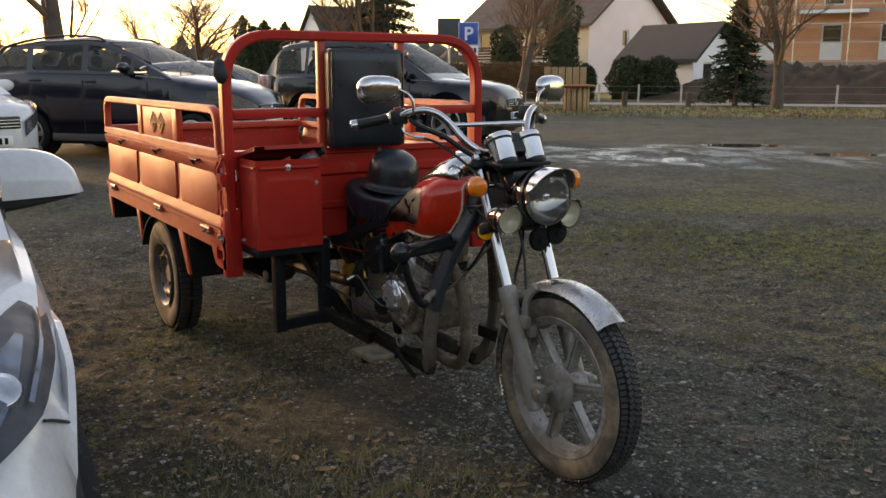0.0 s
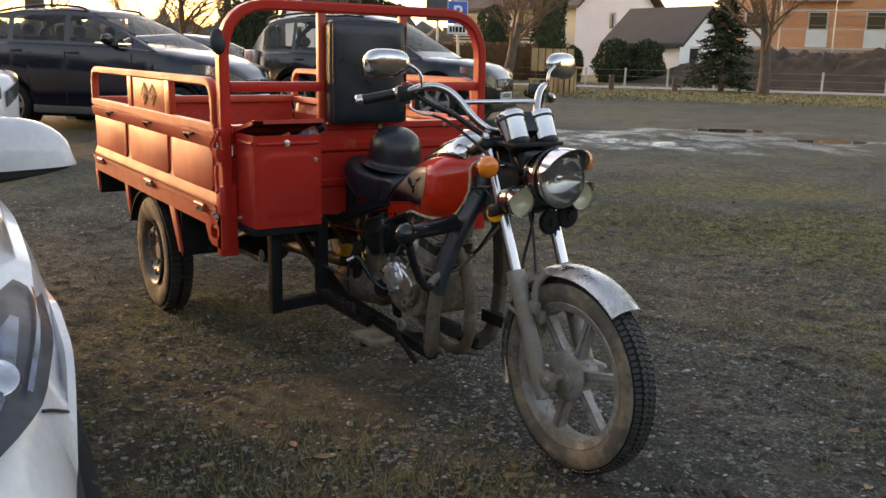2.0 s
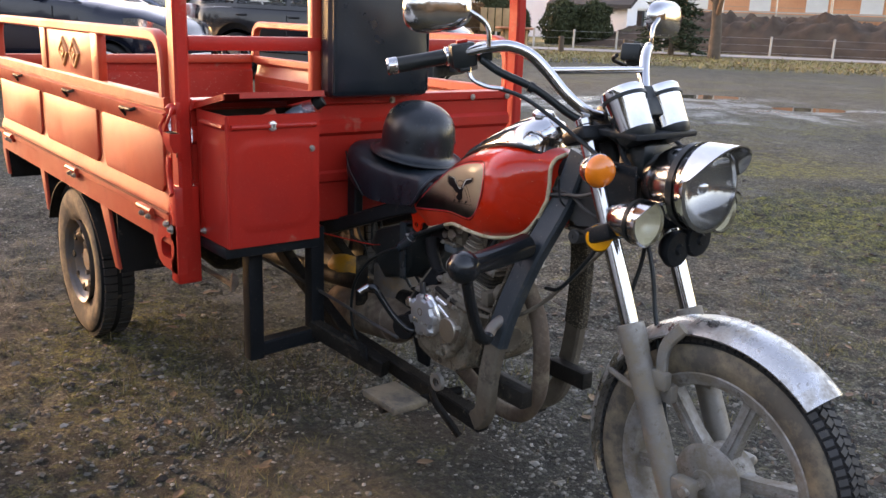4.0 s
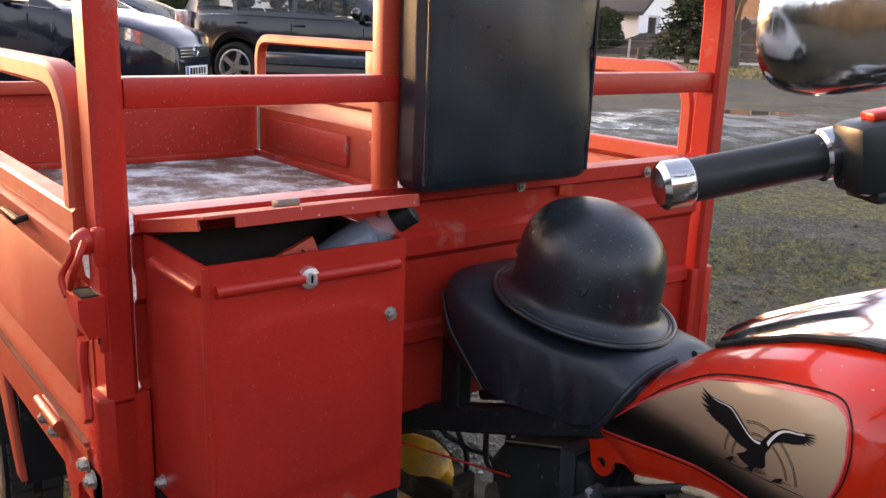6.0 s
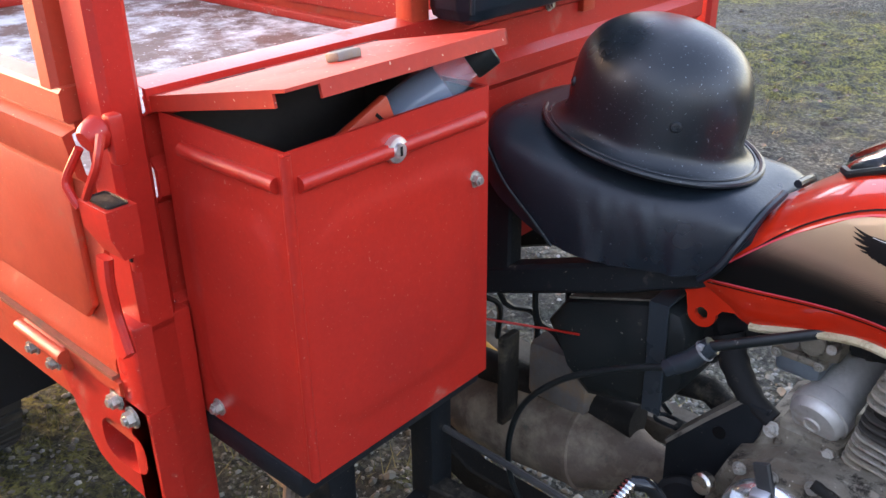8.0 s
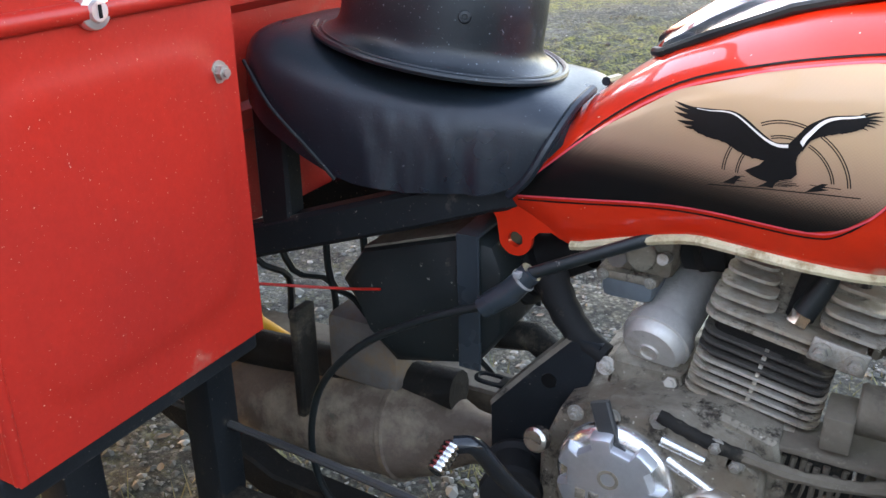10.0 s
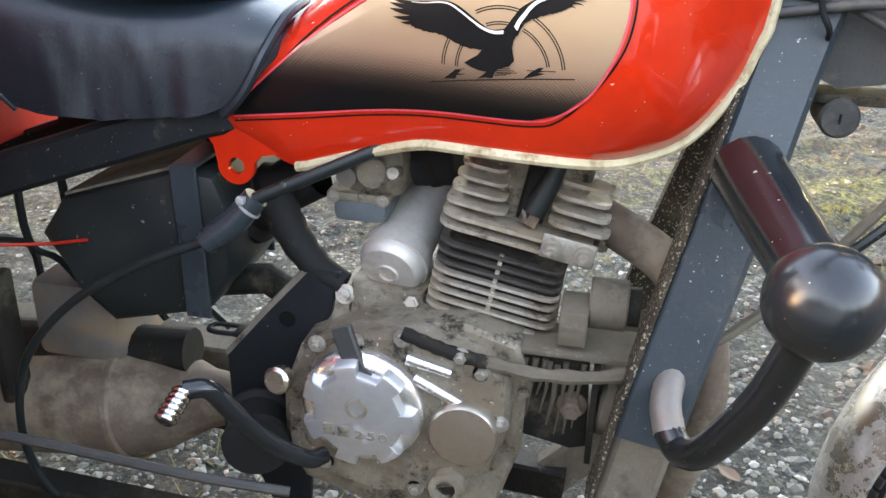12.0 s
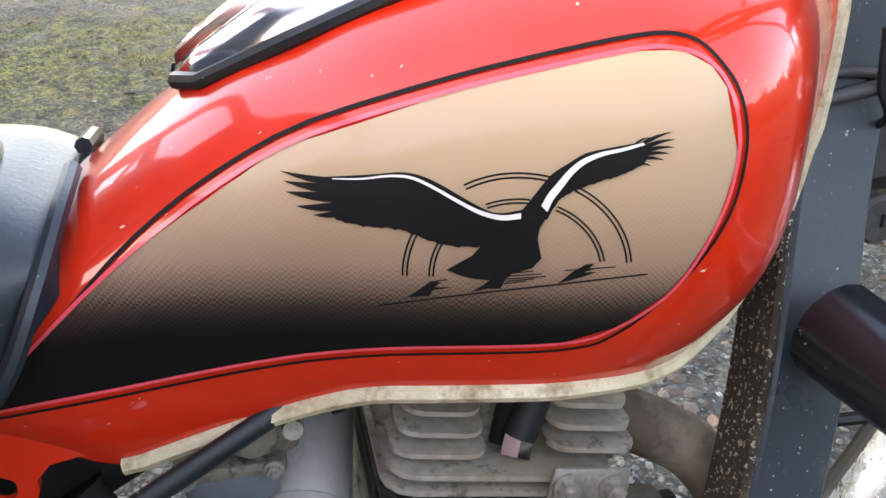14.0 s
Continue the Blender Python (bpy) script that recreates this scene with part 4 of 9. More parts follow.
# back cushion
bm = box(B(), (XF + 0.016, -0.176, 0.974), (XF + 0.090, 0.168, 1.378), 0.02)
bmesh.ops.subdivide_edges(bm, edges=bm.edges, cuts=9, use_grid_fill=True)
for v in bm.verts:
    if v.co.x > XF + 0.07:
        u, q = (v.co.y + 0.004) / 0.172, (v.co.z - 1.176) / 0.202
        v.co.x += 0.018 * max(0, 1 - u * u) * max(0, 1 - q * q) + 0.005 * noise.noise(Vector((v.co.y * 14, v.co.z * 9, 1))) + 0.0035 * noise.noise(Vector((v.co.y * 30 + v.co.z * 12, v.co.z * 22, 4))) * max(0.0, u)
cushion = part("back_cushion", bm, VINYL, trike, "black vinyl back cushion", 50)
for y in (-0.168, 0.160):
    part("cushion_seam", tube(B(), [(XF + 0.087, y, 0.990), (XF + 0.089, y, 1.18), (XF + 0.087, y, 1.362)], 0.0032, 6), VINYL, cushion)
# small round mirror on the hoop's post
mm = part("marker_mirror", lathe(B(), [(0, 0.02), (0.018, 0.018), (0.033, 0.009), (0.037, 0.0), (0.034, -0.004)], pose(XF + 0.012, YR + 0.010, 1.285, 8, 78, 0) @ Matrix.Diagonal((1.35, 0.8, 1, 1)), 28), PLASTIC, trike, "oval black marker mirror on the hoop")
part("mirror_face", lathe(B(), [(0.033, -0.003), (0.0, -0.005)], pose(XF + 0.012, YR + 0.010, 1.285, 8, 78, 0) @ Matrix.Diagonal((1.35, 0.8, 1, 1)), 28), MIRROR, mm)


# ---- cargo tricycle: tank, seat, engine ----
YC = 0.02
TOP = [(0.13, 0.730), (0.187, 0.772), (0.25, 0.822), (0.30, 0.856), (0.36, 0.886), (0.42, 0.908), (0.50, 0.925), (0.56, 0.927), (0.60, 0.921), (0.635, 0.908)]
BOT = [(0.13, 0.694), (0.20, 0.668), (0.222, 0.656), (0.295, 0.681), (0.352, 0.699), (0.45, 0.702), (0.52, 0.699), (0.555, 0.705), (0.577, 0.714), (0.588, 0.723), (0.601, 0.741), (0.614, 0.761), (0.623, 0.781), (0.629, 0.801), (0.632, 0.82), (0.635, 0.84)]
HALF = [(0.13, 0.092), (0.20, 0.098), (0.26, 0.104), (0.32, 0.114), (0.38, 0.133), (0.44, 0.150), (0.49, 0.160), (0.530, 0.160), (0.560, 0.146), (0.588, 0.110), (0.610, 0.078), (0.625, 0.060), (0.635, 0.050)]
TUCK = [(0.13, 0.10), (0.45, 0.11), (0.50, 0.19), (0.55, 0.34), (0.588, 0.34), (0.612, 0.15), (0.625, 0.08), (0.635, 0.0)]


def curve(x, table):
    """Interpolation without kinks."""
    h = 0.012
    return (interp(x - h, table) + 2 * interp(x, table) + interp(x + h, table)) / 4


def tank_side(x, z):
    """Half width of the tank at x and height z."""
    zb, zt, hw = curve(x, BOT), curve(x, TOP), curve(x, HALF)
    zm = zb + 0.5 * (zt - zb)
    if z > zm:
        t = min(1.0, (z - zm) / max(1e-4, zt - zm))
        return hw * max(0.0, 1 - t ** 2.8) ** (1 / 2.0)
    t = min(1.0, (zm - z) / max(1e-4, zm - zb))
    return hw * (1 - curve(x, TUCK) * t ** 2.5)


def tank_at(x, z, off=0.0, side=-1):
    """A point on the tank's flank, off metres proud of it."""
    e = 0.004
    y = tank_side(x, z)
    n = Vector((-(tank_side(x + e, z) - tank_side(x - e, z)) / (2 * e), 1, -(tank_side(x, z + e) - tank_side(x, z - e)) / (2 * e))).normalized()
    return Vector((x + n.x * off, YC + side * (y + n.y * off), z + n.z * off))


rings = []
for x in [0.13 + 0.504 * (1 - (1 - k / 63) ** 1.5) for k in range(64)]:
    zb, zt = curve(x, BOT), curve(x, TOP)
    zm = zb + 0.5 * (zt - zb)
    half = [(tank_side(x, zb + (zm - zb) * k / 7), zb + (zm - zb) * k / 7) for k in range(8)]
    half += [(tank_side(x, z), z) for z in (zm + (zt - zm) * math.sin(math.pi / 2 * k / 13) for k in range(1, 13))]
    rings.append([(x, YC - y, z) for y, z in half] + [(x, YC, zt)] + [(x, YC + y, z) for y, z in reversed(half)])
tank = part("fuel_tank", loft(B(), rings), TANK_RED, trike, "glossy red fuel tank with a tan side field", 60)

TANP = bpy.data.materials.new("tan_to_black_print")
TANP.use_nodes = True
n, l = TANP.node_tree.nodes, TANP.node_tree.links
geo = n.new("ShaderNodeNewGeometry")
sep = n.new("ShaderNodeSeparateXYZ")
l.new(geo.outputs["Position"], sep.inputs[0])
ramp = n.new("ShaderNodeValToRGB")
mr = n.new("ShaderNodeMapRange")
mr.inputs["From Min"].default_value, mr.inputs["From Max"].default_value = 0.715, 0.88
l.new(sep.outputs["Z"], mr.inputs["Value"])
dots = n.new("ShaderNodeTexChecker")
dots.inputs["Scale"].default_value = 700
l.new(geo.outputs["Position"], dots.inputs["Vector"])
sub = n.new("ShaderNodeMath")
sub.operation = "MULTIPLY_ADD"
sub.inputs[1].default_value, sub.inputs[2].default_value = 0.03, -0.015
l.new(dots.outputs["Fac"], sub.inputs[0])
add = n.new("ShaderNodeMath")
l.new(mr.outputs[0], add.inputs[0])
l.new(sub.outputs[0], add.inputs[1])
l.new(add.outputs[0], ramp.inputs["Fac"])
el = ramp.color_ramp.elements
el[0].position, el[0].color = 0.17, (0.004, 0.004, 0.004, 1)
el[1].position, el[1].color = 0.60, (0.36, 0.245, 0.145, 1)
for pos, c in ((0.25, (0.030, 0.021, 0.015, 1)), (0.38, (0.25, 0.155, 0.10, 1)), (0.95, (0.42, 0.30, 0.185, 1))):
    e = el.new(pos)
    e.color = c
tb_ = n["Principled BSDF"]
l.new(ramp.outputs["Color"], tb_.inputs["Base Color"])
tb_.inputs["Roughness"].default_value = 0.38
tb_.inputs["IOR"].default_value = 1.25
tb_.inputs["Coat Weight"].default_value = 0.25
tb_.inputs["Coat Roughness"].default_value = 0.08

FIELD_HI = [(0.168, 0.709), (0.185, 0.727), (0.25, 0.783), (0.32, 0.829), (0.398, 0.857), (0.468, 0.873), (0.493, 0.874), (0.508, 0.866), (0.515, 0.85), (0.517, 0.83)]
FIELD_LO = [(0.168, 0.703), (0.25, 0.715), (0.30, 0.723), (0.365, 0.731), (0.445, 0.735), (0.472, 0.744), (0.496, 0.766), (0.512, 0.80), (0.517, 0.826)]


def side_patch(hi, lo, off, cols, rows, side=-1):
    bm = B()
    x0, x1 = hi[0][0], hi[-1][0]
    grid = []
    for i in range(cols + 1):
        x = x0 + (x1 - x0) * i / cols
        a, b = interp(x, lo), interp(x, hi)
        grid.append([bm.verts.new(tank_at(x, a + (b - a) * j / rows, off, side)) for j in range(rows + 1)])
    for i in range(cols):
        for j in range(rows):
            bm.faces.new((grid[i][j], grid[i + 1][j], grid[i + 1][j + 1], grid[i][j + 1]))
    return bm


def side_ribbon(bm, pts, width, off, side=-1):
    """A ribbon along (x, z) points on the flank."""
    p = smooth_path([(x, 0, z) for x, z in pts], 5)
    prev = None
    for i, q in enumerate(p):
        d = (p[min(i + 1, len(p) - 1)] - p[max(i - 1, 0)]).normalized()
        nrm = Vector((-d.z, 0, d.x)) * width / 2
        wide = [bm.verts.new(tank_at(r.x, r.z, off, side)) for r in (q - nrm, q + nrm)]
        if prev:
            bm.faces.new((prev[0], wide[0], wide[1], prev[1]))
        prev = wide
    return bm


def flank_print(outline, off, side=-1, step=0.006):
    """A flat outline of (x, z) pairs laid on the tank's flank."""
    pts = [Vector(q) for q in outline]
    n0 = len(pts)
    x0, x1 = min(q.x for q in pts), max(q.x for q in pts)
    z0, z1 = min(q.y for q in pts), max(q.y for q in pts)
    pts += [Vector((x, z)) for x in np.arange(x0 + step, x1, step) for z in np.arange(z0 + step / 2, z1, step)]
    vs_, _, fs_, _, _, _ = delaunay_2d_cdt(pts, [], [list(range(n0))], 1, 1e-6)
    bm = B()
    vv = [bm.verts.new(tank_at(q.x, q.y, off, side)) for q in vs_]
    for f in fs_:
        bm.faces.new([vv[k] for k in f])
    return bm


def serrated(points, depth, pitch):
    """A smooth line with small saw teeth hanging below it, like a torn edge."""
    line = smooth_path([(x, 0, z) for x, z in points], 8)
    out, run = [], 0.0
    for a, b in zip(line, line[1:]):
        run += (b - a).length
        out.append((a.x, a.z - depth * ((run / pitch) % 1.0) * (0.6 + 0.4 * math.sin(run * 900))))
    return out + [(line[-1].x, line[-1].z)]


def stroke(root, tip, w0):
    """One brush stroke, wide at its root and bowed to a point."""
    a, b = Vector(root), Vector(tip)
    d = (b - a)
    nrm = Vector((-d.y, d.x)).normalized()
    up = [a + d * t + nrm * (w0 * (1 - t ** 2.2) * 0.5 + 0.0008 * math.sin(math.pi * t)) for t in (0, 0.25, 0.5, 0.75, 0.92)]
    dn = [a + d * t - nrm * (w0 * (1 - t ** 2.2) * 0.5 - 0.0008 * math.sin(math.pi * t)) for t in (0.92, 0.75, 0.5, 0.25, 0)]
    return [tuple(q) for q in up + [b] + dn]


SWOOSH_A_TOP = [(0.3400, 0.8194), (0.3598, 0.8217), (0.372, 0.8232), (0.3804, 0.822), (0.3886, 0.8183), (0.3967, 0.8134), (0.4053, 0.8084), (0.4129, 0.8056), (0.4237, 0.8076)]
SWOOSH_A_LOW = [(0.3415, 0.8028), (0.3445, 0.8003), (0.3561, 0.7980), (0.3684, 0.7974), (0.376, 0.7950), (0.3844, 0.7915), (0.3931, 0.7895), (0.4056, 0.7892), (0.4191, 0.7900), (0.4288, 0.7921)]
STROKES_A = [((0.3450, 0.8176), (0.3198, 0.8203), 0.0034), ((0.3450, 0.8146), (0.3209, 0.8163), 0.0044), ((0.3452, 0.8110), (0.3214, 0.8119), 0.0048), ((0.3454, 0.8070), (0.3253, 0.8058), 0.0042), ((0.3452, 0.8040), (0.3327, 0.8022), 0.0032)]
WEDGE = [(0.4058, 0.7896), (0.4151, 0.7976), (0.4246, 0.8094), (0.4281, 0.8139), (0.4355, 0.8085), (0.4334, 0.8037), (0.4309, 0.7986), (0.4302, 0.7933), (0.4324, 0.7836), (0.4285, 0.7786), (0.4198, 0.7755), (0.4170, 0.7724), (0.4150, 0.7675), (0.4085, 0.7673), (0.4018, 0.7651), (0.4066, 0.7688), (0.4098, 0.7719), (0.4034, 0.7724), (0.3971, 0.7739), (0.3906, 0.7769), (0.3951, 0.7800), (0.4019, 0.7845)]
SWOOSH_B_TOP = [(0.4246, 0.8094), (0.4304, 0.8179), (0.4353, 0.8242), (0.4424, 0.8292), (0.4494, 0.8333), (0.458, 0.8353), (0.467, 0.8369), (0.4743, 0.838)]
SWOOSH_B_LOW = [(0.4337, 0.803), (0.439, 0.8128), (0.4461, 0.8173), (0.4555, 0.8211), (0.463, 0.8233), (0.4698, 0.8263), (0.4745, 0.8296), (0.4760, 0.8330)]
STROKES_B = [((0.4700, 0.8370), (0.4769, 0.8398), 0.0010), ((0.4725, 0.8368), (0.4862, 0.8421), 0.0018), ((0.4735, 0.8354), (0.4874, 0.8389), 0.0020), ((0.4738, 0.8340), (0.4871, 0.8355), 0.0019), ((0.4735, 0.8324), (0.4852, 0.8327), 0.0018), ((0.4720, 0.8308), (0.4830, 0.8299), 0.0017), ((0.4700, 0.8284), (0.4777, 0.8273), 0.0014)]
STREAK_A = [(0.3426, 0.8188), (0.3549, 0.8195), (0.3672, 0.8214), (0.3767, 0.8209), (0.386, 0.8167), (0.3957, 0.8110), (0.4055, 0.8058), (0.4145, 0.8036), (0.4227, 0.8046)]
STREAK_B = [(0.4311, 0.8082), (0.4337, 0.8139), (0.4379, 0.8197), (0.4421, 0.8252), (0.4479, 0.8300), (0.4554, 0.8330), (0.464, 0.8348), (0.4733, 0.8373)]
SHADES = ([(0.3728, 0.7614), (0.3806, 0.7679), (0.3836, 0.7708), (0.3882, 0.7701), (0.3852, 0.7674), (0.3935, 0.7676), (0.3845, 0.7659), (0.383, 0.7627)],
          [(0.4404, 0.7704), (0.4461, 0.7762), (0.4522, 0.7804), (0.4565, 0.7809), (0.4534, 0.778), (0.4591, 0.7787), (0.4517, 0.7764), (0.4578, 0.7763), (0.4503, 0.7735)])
for s in (-1, 1):
    field = part("side_field", side_patch(FIELD_HI, FIELD_LO, 0.0008, 60, 16, s), TANP, tank, "tan field fading to black")
    edge = FIELD_LO[:-1] + [(0.517, 0.828)] + list(reversed(FIELD_HI))[1:]
    bm = side_ribbon(B(), edge, 0.0018, 0.0013, s)
    part("pink_line", bm, PINK, tank)
    wide = [(x + (0.004 if x > 0.49 else 0.0), z + (0.0048 if z > 0.75 and x < 0.5 else -0.0045 if z < 0.745 else 0)) for x, z in edge]
    part("black_line", side_ribbon(B(), wide, 0.0016, 0.0009, s), INK, tank)
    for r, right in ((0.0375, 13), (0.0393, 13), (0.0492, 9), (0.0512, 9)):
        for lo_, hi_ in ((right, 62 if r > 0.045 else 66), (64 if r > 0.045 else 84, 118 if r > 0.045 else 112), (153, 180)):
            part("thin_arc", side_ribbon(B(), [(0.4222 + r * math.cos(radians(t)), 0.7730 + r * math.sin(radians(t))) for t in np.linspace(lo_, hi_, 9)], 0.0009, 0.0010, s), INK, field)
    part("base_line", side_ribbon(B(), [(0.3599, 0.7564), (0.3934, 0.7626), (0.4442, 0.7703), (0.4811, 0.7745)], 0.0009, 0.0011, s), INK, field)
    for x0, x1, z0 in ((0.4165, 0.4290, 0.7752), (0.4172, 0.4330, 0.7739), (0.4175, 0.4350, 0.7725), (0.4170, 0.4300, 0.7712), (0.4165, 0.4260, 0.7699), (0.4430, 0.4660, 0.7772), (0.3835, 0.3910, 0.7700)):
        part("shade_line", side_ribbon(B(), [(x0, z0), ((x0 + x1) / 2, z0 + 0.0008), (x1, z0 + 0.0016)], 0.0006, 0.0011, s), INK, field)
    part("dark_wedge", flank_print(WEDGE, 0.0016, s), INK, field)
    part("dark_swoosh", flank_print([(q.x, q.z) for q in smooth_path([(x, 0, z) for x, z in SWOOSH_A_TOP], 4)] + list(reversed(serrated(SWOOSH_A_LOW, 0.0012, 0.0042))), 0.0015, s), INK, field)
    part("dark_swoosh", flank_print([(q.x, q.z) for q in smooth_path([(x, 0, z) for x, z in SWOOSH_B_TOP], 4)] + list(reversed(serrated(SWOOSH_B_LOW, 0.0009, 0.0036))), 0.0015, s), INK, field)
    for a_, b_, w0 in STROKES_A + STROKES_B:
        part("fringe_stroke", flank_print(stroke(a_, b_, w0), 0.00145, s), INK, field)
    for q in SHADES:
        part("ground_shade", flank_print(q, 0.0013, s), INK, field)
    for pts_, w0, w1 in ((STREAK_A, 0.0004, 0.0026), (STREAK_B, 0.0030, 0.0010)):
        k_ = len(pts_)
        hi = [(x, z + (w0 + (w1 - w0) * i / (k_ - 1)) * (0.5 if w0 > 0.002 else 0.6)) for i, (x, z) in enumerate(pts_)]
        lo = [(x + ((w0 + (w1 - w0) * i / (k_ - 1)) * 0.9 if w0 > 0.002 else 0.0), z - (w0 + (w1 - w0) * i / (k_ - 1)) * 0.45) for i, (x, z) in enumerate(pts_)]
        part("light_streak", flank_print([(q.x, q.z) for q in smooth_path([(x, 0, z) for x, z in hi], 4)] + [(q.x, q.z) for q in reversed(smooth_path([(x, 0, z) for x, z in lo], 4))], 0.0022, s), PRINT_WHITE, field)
# cream edge trim along the tank's seam
bm = B()
for s in (-1, 1):
    tube(bm, [(x, YC + s * (tank_side(x, curve(x, BOT)) + 0.001), curve(x, BOT) - 0.001) for x in [0.226 + 0.404 * (1 - (1 - k / 53) ** 1.5) for k in range(54)]] + [(0.6335, YC + s * (tank_side(0.634, z) + 0.0005), z) for z in np.linspace(0.842, 0.902, 9)] + [(0.632, YC + s * 0.004, 0.909)], 0.0050, 8)
part("edge_trim", bm, CREAM, tank, "yellowed cream edge trim")
tab = [(0.112, 0.712), (0.128, 0.692), (0.142, 0.672)] + [(0.164 + 0.0185 * math.cos(radians(a)), 0.652 + 0.0185 * math.sin(radians(a))) for a in range(175, 371, 15)] + [(0.190, 0.664), (0.205, 0.667), (0.226, 0.664), (0.236, 0.680), (0.235, 0.706)]
hole = [(0.164 + 0.0085 * math.cos(radians(a)), 0.652 + 0.0085 * math.sin(radians(a))) for a in range(0, 360, 20)]
bm = B()
for y in (YC - 0.090, YC - 0.083):
    n0 = len(tab)
    vs_, _, fs_, _, _, _ = delaunay_2d_cdt([Vector(q) for q in tab + hole], [(n0 + k, n0 + (k + 1) % 18) for k in range(18)], [list(range(n0))], 1, 1e-6)
    vv = [bm.verts.new((q.x, y, q.y)) for q in vs_]
    for f in fs_:
        c = sum((vs_[k] for k in f), Vector((0, 0))) / len(f)
        if (c - Vector((0.164, 0.652))).length > 0.008:
            bm.faces.new([vv[k] for k in f])
for ring_ in (tab, hole):
    a_ = [bm.verts.new((x, YC - 0.090, z)) for x, z in ring_]
    b_ = [bm.verts.new((x, YC - 0.083, z)) for x, z in ring_]
    for k in range(len(ring_)):
        bm.faces.new((a_[k], a_[(k + 1) % len(ring_)], b_[(k + 1) % len(ring_)], b_[k]))
part("tail_tab", bm, TANK_RED, tank, "rounded red mounting lug with a hole")

# chrome console on the tank
rings = []
for x, hw, z0, z1 in ((0.272, 0.012, 0.842, 0.850), (0.285, 0.034, 0.846, 0.862), (0.33, 0.052, 0.868, 0.893), (0.40, 0.064, 0.898, 0.930), (0.47, 0.074, 0.917, 0.962), (0.535, 0.080, 0.922, 0.984), (0.575, 0.070, 0.920, 0.985), (0.60, 0.045, 0.905, 0.965)):
    rings.append([(x, YC - hw, z0), (x, YC - hw * 0.92, z0 + (z1 - z0) * 0.55), (x, YC - hw * 0.6, z0 + (z1 - z0) * 0.86), (x, YC - hw * 0.3, z1 - 0.002), (x, YC - hw * 0.26, z1 + 0.004), (x, YC, z1 + 0.006), (x, YC + hw * 0.26, z1 + 0.004), (x, YC + hw * 0.3, z1 - 0.002), (x, YC + hw * 0.6, z0 + (z1 - z0) * 0.86), (x, YC + hw * 0.92, z0 + (z1 - z0) * 0.55), (x, YC + hw, z0)])
part("tank_console", loft(B(), rings), CHROME, tank, "ribbed chrome tank console", 50)
bm = tube(B(), [r[0] for r in rings], 0.005, 8)
tube(bm, [r[-1] for r in rings], 0.005, 8)
part("console_rubber", bm, PLASTIC, tank)
part("filler_cap", lathe(B(), [(0, 0.014), (0.022, 0.013), (0.028, 0.006), (0.028, 0)], pose(0.545, YC, 0.988, 0, 6), 24), CHROME, tank)

# seat
SEAT = ((-0.172, 0.085, 0.838, 0.800), (-0.160, 0.118, 0.848, 0.776), (-0.12, 0.140, 0.846, 0.752), (-0.06, 0.148, 0.832, 0.724), (0.0, 0.146, 0.818, 0.703), (0.06, 0.134, 0.810, 0.700), (0.11, 0.122, 0.808, 0.703), (0.15, 0.114, 0.806, 0.708), (0.18, 0.109, 0.803, 0.722), (0.20, 0.102, 0.796, 0.745), (0.212, 0.085, 0.785, 0.765))
rings = []
for x in list(np.linspace(-0.172, 0.19, 58)) + [0.195, 0.20, 0.206, 0.212]:
    hw, zt, zb = (curve(x, [(q[0], q[k]) for q in SEAT]) for k in (1, 2, 3))
    ring = []
    h = zt - zb
    for k in range(33):
        t = math.pi * k / 32
        c, s = math.cos(t), math.sin(t)
        y = hw * math.copysign(abs(c) ** 0.44, c)
        z = zb + h * abs(s) ** 0.52
        low = (1 - (z - zb) / h)
        fold = math.exp(-((x - 0.075) / 0.07) ** 2) * low * noise.noise(Vector((x * 42 + z * 14, z * 9, 2.0)))
        soft = 0.4 * noise.noise(Vector((x * 16, z * 20, 7.0 + c)))
        w_ = 0.017 * fold + 0.005 * soft * low
        ring.append((x, YC - y - math.copysign(w_, c) * abs(c), z + w_ * 0.3))
    rings.append(ring)
seat = part("seat", loft(B(), rings), VINYL, trike, "black vinyl saddle with stitched flanks", 60)
for s in (-1, 1):
    part("seat_piping", tube(B(), smooth_path([(0.214, YC + s * 0.02, 0.800), (0.213, YC + s * 0.07, 0.792), (0.203, YC + s * 0.100, 0.765), (0.186, YC + s * 0.112, 0.730), (0.166, YC + s * 0.113, 0.708)], 4), 0.005, 8), VINYL, seat)
    part("seat_seam", tube(B(), smooth_path([(-0.150, YC + s * 0.125, 0.815), (-0.10, YC + s * 0.147, 0.775), (-0.05, YC + s * 0.150, 0.735), (-0.02, YC + s * 0.148, 0.706)], 4), 0.0022, 6), PLASTIC, seat)

# helmet on the seat
hel = thing("helmet", "matt black steel-style helmet with a flared brim on the seat", "helmet", (0.020, 0.027, 0.827))
hm = pose(0, 0, 0, -6.1, 5.0, -23.7) @ Matrix.Diagonal((1.0, 0.814, 1, 1))
dome = [(0.1275 * math.sqrt(max(0.0, 1 - f ** 3.6)), 0.020 + 0.129 * f) for f in [math.sin(math.pi / 2 * k / 22) for k in range(22, -1, -1)]]
flare = [(0.1285, 0.014), (0.1315, 0.008), (0.137, 0.003), (0.146, -0.001), (0.155, -0.0035), (0.1595, -0.004)]
part("shell", lathe(B(), dome + flare, hm, 72), HELMET, hel, "", 60)
part("brim_edge", tube(B(), [hm @ Vector((0.1590 * math.cos(t), 0.1590 * math.sin(t), -0.004)) for t in np.linspace(0, math.tau, 72, endpoint=False)], 0.0040, 8, closed=True), HELMET, hel)
